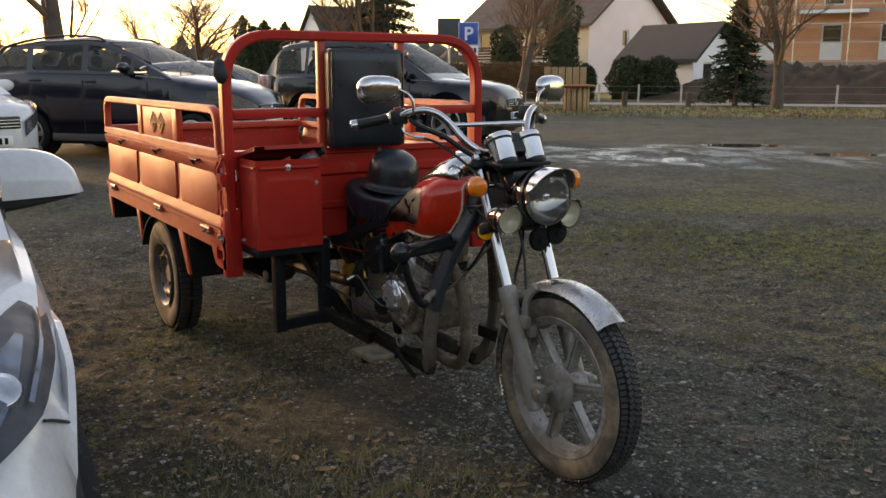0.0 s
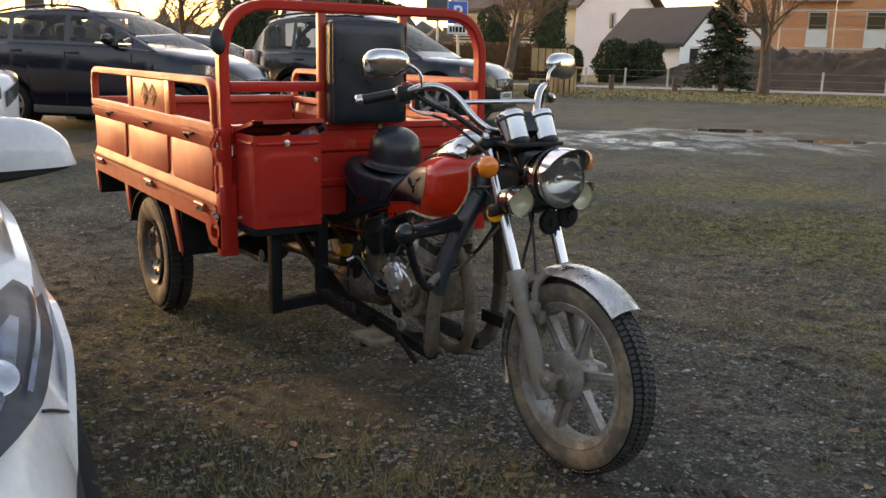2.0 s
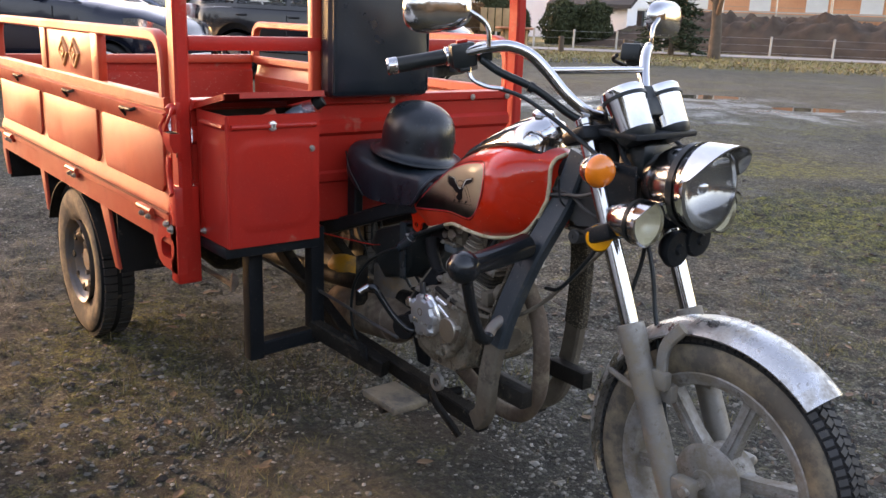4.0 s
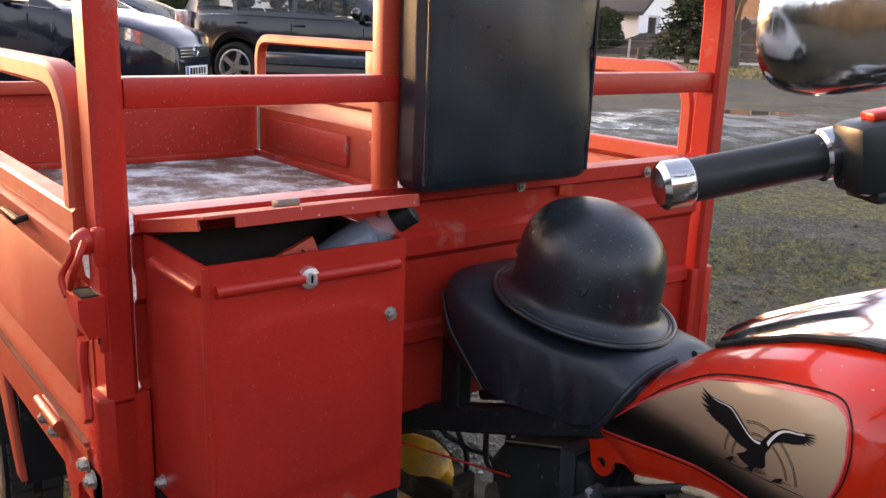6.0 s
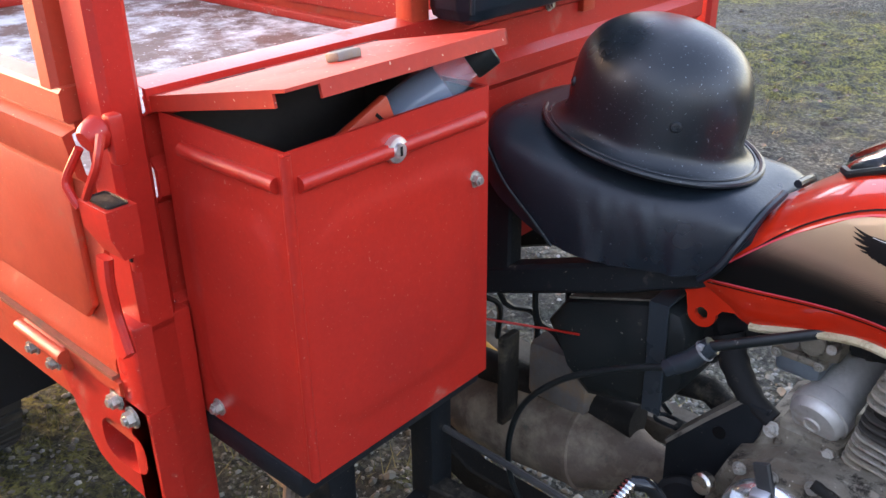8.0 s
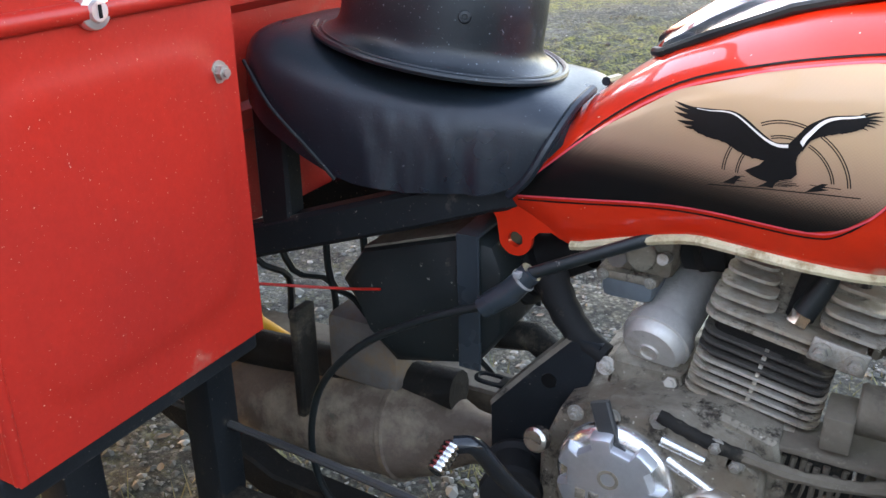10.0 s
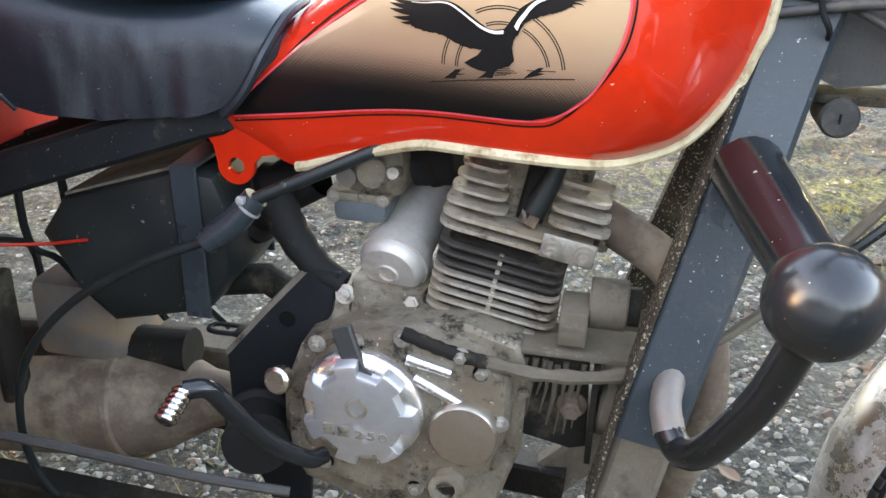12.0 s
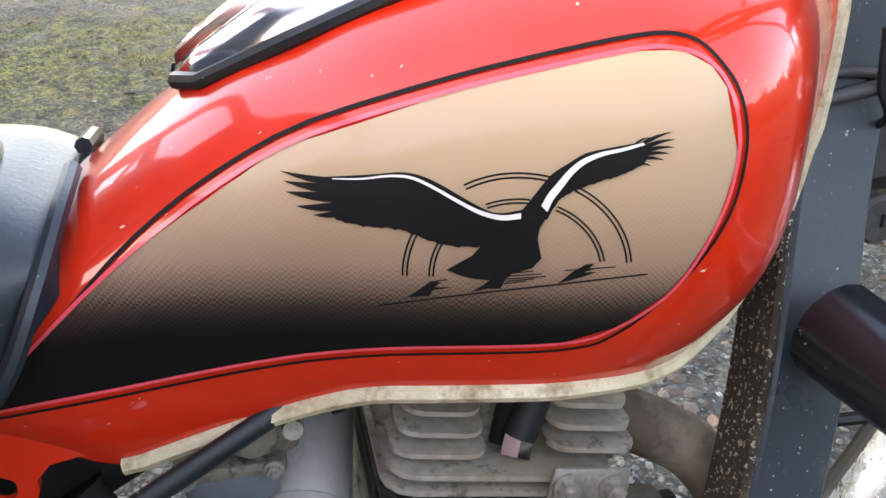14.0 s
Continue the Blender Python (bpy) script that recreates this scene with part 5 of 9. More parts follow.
part("brim_fold", tube(B(), [hm @ Vector((0.1500 * math.cos(t), 0.1500 * math.sin(t), -0.0016)) for t in np.linspace(0, math.tau, 72, endpoint=False)], 0.0016, 6, closed=True), HELMET, hel)
part("liner", lathe(B(), [(0.156, -0.006), (0.126, 0.006), (0.118, 0.06), (0.0, 0.11)], hm, 40), VINYL, hel)
for a in (-33, -118, 75):
    c, sn = math.cos(radians(a)), math.sin(radians(a))
    q = hm @ Vector((0.1268 * c, 0.1268 * sn, 0.050))
    way = (hm.to_3x3() @ Vector((c, sn / 0.66, 0.10))).normalized()
    part("rivet", lathe(B(), [(0, 0.0016), (0.0022, 0.0014), (0.0030, 0.0030), (0.0055, 0.0028), (0.0068, 0.001), (0.007, -0.002)], Matrix.Translation(q) @ way.to_track_quat("Z", "Y").to_matrix().to_4x4(), 18), HELMET, hel)

# frame
DOWNTUBE = surf("blue_black_tube", (0.018, 0.029, 0.037), (0.030, 0.042, 0.050), 0.36, 0, 7, 150, 0.3, dirt=((0.10, 0.09, 0.072), 0.20, 14), grime=((0.17, 0.145, 0.11), 0.20, 75), speck=((0.34, 0.32, 0.28), 0.12, 260))
FR = rect(0.034, 0.042, 0.005)
for y in (-0.085, 0.125):
    part("seat_rail", tube(B(), [(-0.30, y, 0.546), (0.06, y, 0.676), (0.13, y * 0.8, 0.700), (0.20, y * 0.4, 0.712)], 0, section=FR), BLACK, trike)
    part("seat_post", tube(B(), [(-0.13, y, 0.60), (-0.13, y, 0.79)], 0, section=rect(0.045, 0.03)), BLACK, trike)
    def dy(v):
        return v if y < 0 else 0.04 - v
    run = smooth_path([(0.690, dy(0.010), 0.92), (0.657, dy(-0.010), 0.80), (0.618, dy(-0.072), 0.65), (0.582, dy(-0.110), 0.50), (0.558, dy(-0.122), 0.37), (0.532, dy(-0.110), 0.25), (0.47, y, 0.19)], 5)
    part("down_tube", tube(B(), run[:18], 0, section=rect(0.060, 0.034, 0.006), up=(0, 1, 0)), DOWNTUBE if y < 0 else GRIT, trike, "black square-section down tube with stone chips" if y < 0 else "")
    if y < 0:
        back = []
        for k, q in enumerate(run):
            w_ = (run[min(k + 1, len(run) - 1)] - run[max(k - 1, 0)]).cross(Vector((0, 1, 0))).normalized()
            back.append(q - w_ * (0.031 if w_.x > 0 else -0.031))
        part("grit_crust", tube(B(), back[3:21], 0, section=rect(0.006, 0.0375, 0.002), up=(0, 1, 0)), GRIT, trike, "road grit caked on the rear face of the tube")
    part("lower_tube", tube(B(), run[17:], 0, section=rect(0.054, 0.032, 0.006), up=(0, 1, 0)), MUDDY, trike, "mud-caked lower end of the down tube")
    part("cradle_rail", tube(B(), [(0.50, y, 0.195), (0.12, y, 0.215), (-0.16, y - 0.02 if y < 0 else y, 0.245), (-0.5, y, 0.36), (-0.9, y, 0.55)], 0, section=rect(0.04, 0.045)), BLACK_MUD, trike)
    part("lower_plate", box(B(), (0.53, y - 0.02, 0.30), (0.66, y + 0.016, 0.345), 0.004), BLACK_MUD, trike)
part("backbone", tube(B(), [(0.12, YC, 0.70), (0.45, YC, 0.79), (0.70, YC, 0.90)], 0.03, 12), BLACK, trike)
part("head_tube", cyl(B(), (0.725, 0.04, 0.99), (0.80, 0.04, 0.80), 0.036, seg=20, bevel=0.004), BLACK, trike)
for y in (0.002, 0.078):
    part("head_gusset", plate(B(), [(0.62, 0.86), (0.74, 0.95), (0.80, 0.80), (0.785, 0.768), (0.70, 0.753), (0.675, 0.765)], "y", y - 0.004, y + 0.004), HEAD_DUST, trike)
part("lock_bracket", box(B(), (0.680, -0.012, 0.741), (0.800, 0.030, 0.750), 0.002), BLACK_MUD, trike)
lock = part("steering_lock", lathe(B(), [(0, 0.016), (0.0150, 0.016), (0.0175, 0.013), (0.0175, -0.03), (0, -0.03)], pose(0.704, -0.002, 0.730, 90), 24), HEAD_DUST, trike, "dusty grey steering lock with a key slot")
part("key_slot", box(B(), (0.7030, -0.0188, 0.7260), (0.7050, -0.0176, 0.7350)), INK, lock)
part("grey_cable", tube(B(), smooth_path([(0.600, -0.030, 0.812), (0.640, -0.030, 0.819), (0.690, -0.030, 0.827), (0.740, -0.030, 0.834), (0.80, -0.02, 0.86)], 5), 0.0046, 10), HEAD_DUST, trike)
part("grey_cable", tube(B(), smooth_path([(0.610, -0.022, 0.828), (0.660, -0.022, 0.832), (0.700, -0.022, 0.822), (0.740, -0.022, 0.802), (0.80, -0.01, 0.775)], 5), 0.0038, 10), HEAD_DUST, trike)
part("grey_cable", tube(B(), smooth_path([(0.664, -0.036, 0.86), (0.668, -0.036, 0.826), (0.678, -0.034, 0.806), (0.680, -0.010, 0.790)], 5), 0.0026, 8), BLACK, trike)
# side step frame under the tool box
for x, y in ((-0.135, -0.42), (-0.165, -0.205)):
    part("step_post", box(B(), (x - 0.022, y - 0.022, 0.235), (x + 0.022, y + 0.022, 0.60), 0.004), BLACK, trike)
part("step_bar", tube(B(), [(-0.135, -0.44, 0.262), (-0.165, -0.19, 0.262)], 0, section=rect(0.044, 0.044)), BLACK, trike)
part("step_bar", tube(B(), [(-0.155, -0.215, 0.285), (0.12, -0.135, 0.225)], 0, section=rect(0.036, 0.05)), BLACK_MUD, trike)
part("box_carrier", box(B(), (-0.19, -0.55, 0.575), (-0.02, -0.27, 0.605), 0.004), BLACK, trike)
for x in (-0.02, 0.075):
    part("tab", plate(B(), [(x - 0.02, 0.255), (x + 0.02, 0.25), (x + 0.016, 0.292), (x - 0.014, 0.296)], "y", -0.182, -0.177, 0.001), BLACK, trike)
part("brake_rod", tube(B(), smooth_path([(-0.6, -0.20, 0.415), (-0.133, -0.20, 0.400), (0.024, -0.20, 0.393), (0.161, -0.20, 0.385), (0.25, -0.185, 0.372)], 4), 0.0050, 8), HEAD_DUST, trike)

# crash bar with a ball
cb = part("crash_bar", tube(B(), [(0.625, -0.09, 0.70), (0.640, -0.19, 0.692), (0.652, -0.275, 0.687)], [0.030, 0.027, 0.024], 16), BLACK_CLEAN, trike, "black tubular crash bar ending in a ball")
bm = B()
blob(bm, (0.652, -0.297, 0.685), (0.037, 0.037, 0.037), 4)
part("ball_end", bm, BLACK_CLEAN, cb)
part("return_tube", tube(B(), smooth_path([(0.648, -0.283, 0.650), (0.636, -0.258, 0.585), (0.614, -0.215, 0.510), (0.600, -0.178, 0.477), (0.588, -0.158, 0.483)], 5), 0.0135, 14), BLACK_CLEAN, cb)
part("grey_stub", tube(B(), smooth_path([(0.589, -0.160, 0.482), (0.584, -0.140, 0.499), (0.589, -0.110, 0.515)], 5), 0.0138, 14), RIM, cb)

# air box, hoses and cables
bm = B()
out = [(-0.060, 0.558), (-0.030, 0.600), (0.105, 0.644), (0.140, 0.640), (0.152, 0.612), (0.152, 0.534), (0.120, 0.488), (0.014, 0.462), (-0.020, 0.500)]
plate(bm, out, "y", -0.075, 0.09, 0.012)
ab = part("air_box", bm, PLASTIC, trike, "black plastic air box with dust on top")
part("top_dust", plate(B(), [(-0.028, -0.066), (0.102, -0.066), (0.102, 0.08), (-0.028, 0.08)], "z", 0.0, 0.003), DUSTY, ab, "thick grey dust on the lid").matrix_basis = Matrix.Translation((-0.001, 0, 0.6095)) @ pose(0, 0, 0, 0, -18.2, 0)
part("rubber_band", tube(B(), [(0.116, -0.078, 0.487), (0.116, -0.080, 0.56), (0.112, -0.078, 0.648), (0.112, 0.02, 0.650), (0.112, 0.092, 0.648), (0.116, 0.094, 0.49)], 0, section=rect(0.005, 0.027, 0.001), up=(1, 0, 0)), SLATE, ab)
part("intake_boot", lathe(B(), [(0.042, 0.0), (0.044, 0.012), (0.036, 0.02), (0.038, 0.03), (0.030, 0.04), (0.033, 0.05), (0.028, 0.06), (0.028, 0.10)], along((0.13, 0.01, 0.575), (0.24, 0.01, 0.64)), 24), TYRE, trike)
cab = part("clutch_cable", tube(B(), smooth_path([(0.36, -0.065, 0.708), (0.28, -0.085, 0.672), (0.195, -0.104, 0.633)], 5), 0.0065, 10), PLASTIC, trike)
part("cable_sleeve", tube(B(), [(0.198, -0.104, 0.636), (0.178, -0.110, 0.612), (0.150, -0.116, 0.590)], [0.012, 0.0130, 0.0125], 14), SLATE, cab)
part("cable_tie", lathe(B(), [(0.0130, -0.0014), (0.0138, -0.0014), (0.0138, 0.0014), (0.0130, 0.0014)], along((0.190, -0.106, 0.626), (0.178, -0.110, 0.612)), 20), CABLE_TIE, cab, "pale nylon cable tie")
part("tie_tail", box(B(), (0.186, -0.122, 0.634), (0.193, -0.114, 0.640), 0.001), CABLE_TIE, cab)
part("thin_cable", tube(B(), smooth_path([(0.155, -0.115, 0.594), (0.08, -0.122, 0.560), (0.0, -0.126, 0.508), (-0.06, -0.128, 0.435), (-0.082, -0.126, 0.345), (-0.07, -0.12, 0.27), (-0.04, -0.10, 0.22)], 6), 0.0046, 10), PLASTIC, cab)
part("breather_hose", tube(B(), smooth_path([(0.185, -0.03, 0.612), (0.203, -0.04, 0.582), (0.230, -0.045, 0.548), (0.264, -0.05, 0.530)], 4), [0.021, 0.019, 0.020, 0.018, 0.019, 0.017, 0.018, 0.016, 0.017, 0.014, 0.014, 0.013, 0.013], 14), TYRE, trike)

# engine
case = B()
rings = []
prof = [(0.215, 0.36), (0.235, 0.325), (0.30, 0.305), (0.40, 0.305), (0.440, 0.335), (0.458, 0.40), (0.460, 0.475), (0.450, 0.515), (0.40, 0.530), (0.30, 0.520), (0.235, 0.485), (0.215, 0.43)]
for y, k in ((-0.105, 0.96), (-0.10, 1.0), (-0.03, 1.0), (-0.025, 1.015), (-0.015, 1.015), (-0.01, 1.0), (0.12, 1.0), (0.135, 0.95)):
    rings.append([(0.36 + (u - 0.36) * k, y, 0.42 + (v - 0.42) * k) for u, v in prof])
loft(case, rings)
eng = part("engine_case", case, ALU, trike, "dusty cast aluminium engine case with chrome covers")
prof2 = [(0.243, 0.39), (0.262, 0.355), (0.32, 0.340), (0.40, 0.360), (0.435, 0.390), (0.448, 0.44), (0.445, 0.49), (0.42, 0.515), (0.36, 0.528), (0.29, 0.518), (0.255, 0.48), (0.243, 0.44)]
part("side_cover", loft(B(), [[(0.36 + (u - 0.36) * k, y, 0.44 + (v - 0.44) * k) for u, v in prof2] for y, k in ((-0.10, 1.0), (-0.122, 1.0), (-0.130, 0.95), (-0.131, 0.88))]), ALU, eng)
CM = pose(0.308, -0.128, 0.446, 90)
cover = part("clutch_cover", lathe(B(), [(0.0605, 0.0), (0.0605, 0.006), (0.0590, 0.011), (0.0545, 0.0155), (0.046, 0.0172), (0.0, 0.0175)], CM, 56), CHROME_RUBBED, eng, "round polished clutch cover with raised lettering")
face = []
for k in range(7):
    a = 128 + 360 / 7 * k
    for da, r in ((-19, 0.0560), (-14.5, 0.0556), (-13, 0.0450), (-5, 0.0440), (5, 0.0440), (13, 0.0450), (14.5, 0.0556), (19, 0.0560)):
        face.append((radians(a + da), r))
part("cover_face", loft(B(), [[CM @ Vector((r * f * math.cos(a), r * f * math.sin(a), h)) for a, r in face] for h, f in ((0.0145, 1.03), (0.0235, 1.0), (0.0268, 0.965), (0.0278, 0.90))]), ALU_CLEAN, cover, "dull grey raised face with notches round its rim", 30)
tx = bpy.data.curves.new("cover_lettering", "FONT")
tx.body, tx.size, tx.extrude, tx.align_x = "250", 0.0150, 0.0006, "CENTER"
tx.space_character = 1.25
txo = new("cover_lettering", tx)
txo.matrix_basis = Matrix.Translation((0.322, -0.1562, 0.424)) @ pose(0, 0, 0, 90, 0, 0) @ Matrix.Diagonal((1.25, 0.8, 1, 1))
txo.parent = cover
tx.materials.append(ALU)
for x0, w0 in ((0.281, 0.011), (0.295, 0.011)):
    part("sign_bar", box(B(), (x0 - w0 / 2, -0.1572, 0.424), (x0 + w0 / 2, -0.1562, 0.4365), 0.0003), ALU, cover)
part("round_emblem", lathe(B(), [(0.0075, 0.0), (0.0075, 0.0008), (0.011, 0.0008), (0.011, 0.0)], pose(0.308, -0.1562, 0.457, 90), 24), ALU, cover)
capm = pose(0.407, -0.128, 0.433, 90)
part("side_cap", lathe(B(), [(0.0335, 0.0), (0.0335, 0.012), (0.031, 0.016), (0.0, 0.0185)], capm, 40), BRONZE, eng, "smooth round cap")
ring = lathe(B(), [(0.010, 0.016), (0.010, 0.022), (0.017, 0.022), (0.019, 0.018), (0.019, -0.01)], pose(0.392, -0.12, 0.368, 90), 24)
part("oil_drain", ring, ALU, eng)
for x, z in ((0.262, 0.505), (0.345, 0.522), (0.420, 0.498), (0.440, 0.445), (0.268, 0.372), (0.36, 0.356), (0.400, 0.512), (0.30, 0.512)):
    part("case_bolt", hexbolt(B(), (x, -0.129, z), (0, -1, 0), 0.006, 0.007), BOLT, eng)
part("dipstick", lathe(B(), [(0.012, 0), (0.014, 0.004), (0.014, 0.014), (0.011, 0.017), (0, 0.017)], pose(0.222, -0.118, 0.455, 78, 0, -10), 18), BRONZE, eng)
part("release_arm", tube(B(), [(0.288, -0.136, 0.530), (0.298, -0.140, 0.505), (0.308, -0.142, 0.486)], 0, section=rect(0.020, 0.008, 0.002), up=(0, 1, 0)), HEAD_DUST, eng, "dark flat release arm")
part("arm_eye", lathe(B(), [(0.004, 0.0), (0.004, 0.007), (0.0115, 0.007), (0.0125, 0.0)], pose(0.310, -0.140, 0.484, 90), 20), HEAD_DUST, eng)
part("cable_boot", tube(B(), smooth_path([(0.345, -0.132, 0.530), (0.385, -0.130, 0.516), (0.425, -0.126, 0.506)], 6), [0.0062 + 0.0011 * (k % 2) for k in range(13)], 10), BLACK_MUD, eng)
part("lower_cable", tube(B(), smooth_path([(0.42, -0.126, 0.507), (0.48, -0.12, 0.498), (0.56, -0.10, 0.503), (0.66, -0.07, 0.56), (0.80, -0.02, 0.72)], 5), [0.0066 + 0.0012 * math.sin(2.3 * k) for k in range(10)] + [0.005] * 11, 8), MUDDY, eng, "control cable caked in mud")
# starter motor
sm = along((0.313, -0.050, 0.556), (0.332, 0.070, 0.604))
part("starter_motor", lathe(B(), [(0, 0.024), (0.0300, 0.024), (0.0310, 0.028), (0.0310, 0.13), (0, 0.13)], sm, 32), ALU_DULL, eng, "dusty light-alloy starter motor")
part("end_bell", lathe(B(), [(0, -0.010), (0.0085, -0.010), (0.0090, -0.0125), (0.0105, -0.0125), (0.0112, -0.010), (0.028, -0.008), (0.0325, -0.003), (0.0335, 0.004), (0.0335, 0.027), (0.031, 0.029)], sm, 36), ALU_DULL, eng)
part("starter_foot", loft(B(), [[(x0, y, z0), (x1, y, z0), (x1 - 0.006, y, z1), (x0 + 0.006, y, z1)] for y, x0, x1, z0, z1 in ((-0.062, 0.272, 0.352, 0.490, 0.534), (-0.056, 0.268, 0.356, 0.486, 0.538), (0.02, 0.268, 0.356, 0.486, 0.538))]), ALU, eng)
part("starter_clamp", lathe(B(), [(0.0325, 0.004), (0.0365, 0.005), (0.0365, 0.019), (0.0325, 0.020)], sm, 30), ALU_DULL, eng)
# two bright ribs shaped to give the highlight streaks on the cover
for a, b in (((0.350, -0.132, 0.504), (0.392, -0.132, 0.494)), ((0.357, -0.132, 0.484), (0.408, -0.132, 0.459))):
    part("highlight_rib", tube(B(), [a, b], [0.0065, 0.0050], 12), CHROME_RUBBED, eng, "bright rib added as a highlight streak on the cover")
for x in (0.268, 0.338):
    part("case_bolt", hexbolt(B(), (x, -0.060, 0.524), (0, -1, 0.4), 0.007, 0.009), BOLT, eng)
# cylinder, leaning forwards
CY = Matrix.Translation((0.412, 0.025, 0.512)) @ pose(0, 0, 0, 0, 10.5, 0)


def slab(bm, u0, u1, v0, v1, h0, h1, r=0.012):
    """A plate with rounded corners, in the cylinder's own frame."""
    pts = []
    for cx, cy, a0 in ((u1 - r, v1 - r, 0), (u0 + r, v1 - r, 90), (u0 + r, v0 + r, 180), (u1 - r, v0 + r, 270)):
        pts += [(cx + r * math.cos(radians(a0 + 30 * k)), cy + r * math.sin(radians(a0 + 30 * k))) for k in range(4)]
    a = [bm.verts.new(CY @ Vector((u, v, h0))) for u, v in pts]
    b = [bm.verts.new(CY @ Vector((u, v, h1))) for u, v in pts]
    bm.faces.new(list(reversed(a)))
    bm.faces.new(b)
    for j in range(len(a)):
        bm.faces.new((a[j], a[(j + 1) % len(a)], b[(j + 1) % len(a)], b[j]))
    return bm


# muddy black core: its colour also gives the shade between the fins
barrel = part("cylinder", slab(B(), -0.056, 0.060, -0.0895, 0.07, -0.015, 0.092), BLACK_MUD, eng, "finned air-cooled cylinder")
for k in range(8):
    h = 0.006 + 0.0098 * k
    # the top three fins are painted dark for the shaded gap below the head
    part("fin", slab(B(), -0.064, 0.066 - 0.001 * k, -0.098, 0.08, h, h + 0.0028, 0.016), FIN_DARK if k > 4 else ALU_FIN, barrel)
part("fin_web", box(B(), (-0.004, -0.0945, 0.004), (0.0, -0.08, 0.078), 0, CY), ALU_FIN, barrel)
part("mount_flange", slab(B(), -0.055, 0.058, -0.085, 0.07, -0.02, -0.004, 0.008), ALU, barrel)
head = part("cylinder_head", slab(B(), -0.055, 0.060, -0.070, 0.065, 0.088, 0.176, 0.01), ALU, eng, "dusty cylinder head with spark plug")
for h, x0, x1 in ((0.0935, -0.068, 0.078), (0.1045, -0.067, 0.076)):
    part("head_fin", slab(B(), x0, x1, -0.102, 0.08, h, h + 0.0038, 0.018), ALU_FIN, head)
for k in range(4):
    h = 0.117 + 0.0118 * k
    part("head_fin", slab(B(), -0.066 + 0.002 * k, -0.008 - 0.003 * k, -0.098 + 0.004 * k, -0.06, h, h + 0.0032, 0.012), ALU_FIN, head)
    bm = B()
    slab(bm, 0.030, 0.088 - 0.003 * k, -0.096 + 0.006 * k, -0.05, h + 0.004, h + 0.0078, 0.012)
    part("head_fin", bm, ALU_FIN, head)
part("rocker_cover", slab(B(), -0.060, 0.066, -0.066, 0.06, 0.170, 0.198, 0.02), ALU, head)
# black slab painting the shade of the plug's recess
part("plug_recess_shade", slab(B(), 0.0, 0.026, -0.0765, -0.06, 0.112, 0.165, 0.005), BLACK_MUD, head)
pl = part("spark_plug", cyl(B(), CY @ Vector((0.012, -0.085, 0.110)), CY @ Vector((0.016, -0.075, 0.128)), 0.0105, seg=6), CHROME, head)
part("plug_cap", tube(B(), [CY @ Vector((0.015, -0.079, 0.122)), CY @ Vector((0.022, -0.074, 0.150)), CY @ Vector((0.026, -0.066, 0.182))], [0.0115, 0.0105, 0.0095], 14), PLASTIC, pl)
part("head_bracket", box(B(), (0.030, -0.108, 0.094), (0.080, -0.104, 0.118), 0.002, CY), BOLT, head)
for u in (0.040, 0.070):
    part("case_bolt", hexbolt(B(), CY @ Vector((u, -0.108, 0.106)), (0, -1, 0), 0.0065, 0.008), BOLT, head)
# carburettor
carb = part("carburettor", box(B(), (0.262, -0.035, 0.620), (0.322, 0.05, 0.672), 0.012), ALU, trike, "dusty carburettor with a float bowl")
part("float_bowl", box(B(), (0.248, -0.040, 0.592), (0.305, 0.035, 0.624), 0.010), BOWL, carb, "blue-grey float bowl")
part("bowl_flange", box(B(), (0.244, -0.043, 0.616), (0.310, 0.038, 0.626), 0.003), ALU, carb)
part("throttle_drum", cyl(B(), (0.292, -0.050, 0.650), (0.292, -0.036, 0.650), 0.016, 0.013, 18, 0.002), ALU, carb)
for x, z in ((0.252, 0.621), (0.302, 0.621), (0.270, 0.664)):
    part("carburettor_screw", hexbolt(B(), (x, -0.043, z), (0, -1, 0), 0.0042, 0.005), BOLT, carb)
part("choke_disc", cyl(B(), (0.268, -0.052, 0.645), (0.268, -0.044, 0.645), 0.010, seg=18), RIM, carb)
part("intake_hose", cyl(B(), (0.322, 0.01, 0.648), (0.365, 0.01, 0.655), 0.026, 0.028, seg=20), TYRE, carb)
part("hose_clamp", cyl(B(), (0.336, 0.01, 0.650), (0.344, 0.01, 0.652), 0.0285, seg=20), BLACK_MUD, carb)
part("adjuster", cyl(B(), (0.315, -0.056, 0.655), (0.315, -0.035, 0.65), 0.006, seg=10), BOLT, carb)
# exhaust and silencer
exh = part("exhaust_pipe", tube(B(), smooth_path([(0.478, -0.015, 0.628), (0.53, -0.03, 0.612), (0.585, -0.035, 0.575), (0.625, -0.03, 0.50), (0.632, -0.02, 0.40), (0.605, 0.0, 0.29), (0.53, 0.02, 0.205), (0.40, 0.03, 0.19), (0.25, 0.02, 0.26), (0.10, 0.0, 0.325)], 6), 0.021, 14), RUST, trike, "rust-brown exhaust pipe and silencer")
part("silencer", lathe(B(), [(0.024, 0.0), (0.030, 0.03), (0.036, 0.06), (0.062, 0.115), (0.072, 0.15), (0.074, 0.16), (0.074, 0.50), (0.068, 0.53), (0, 0.535)], along((0.135, 0.005, 0.335), (-0.42, 0.03, 0.245)), 32), RUST, exh)
part("silencer_band", lathe(B(), [(0.0735, 0.152), (0.0775, 0.154), (0.0775, 0.162), (0.0735, 0.164)], along((0.135, 0.005, 0.335), (-0.42, 0.03, 0.245)), 32), RUST, exh)
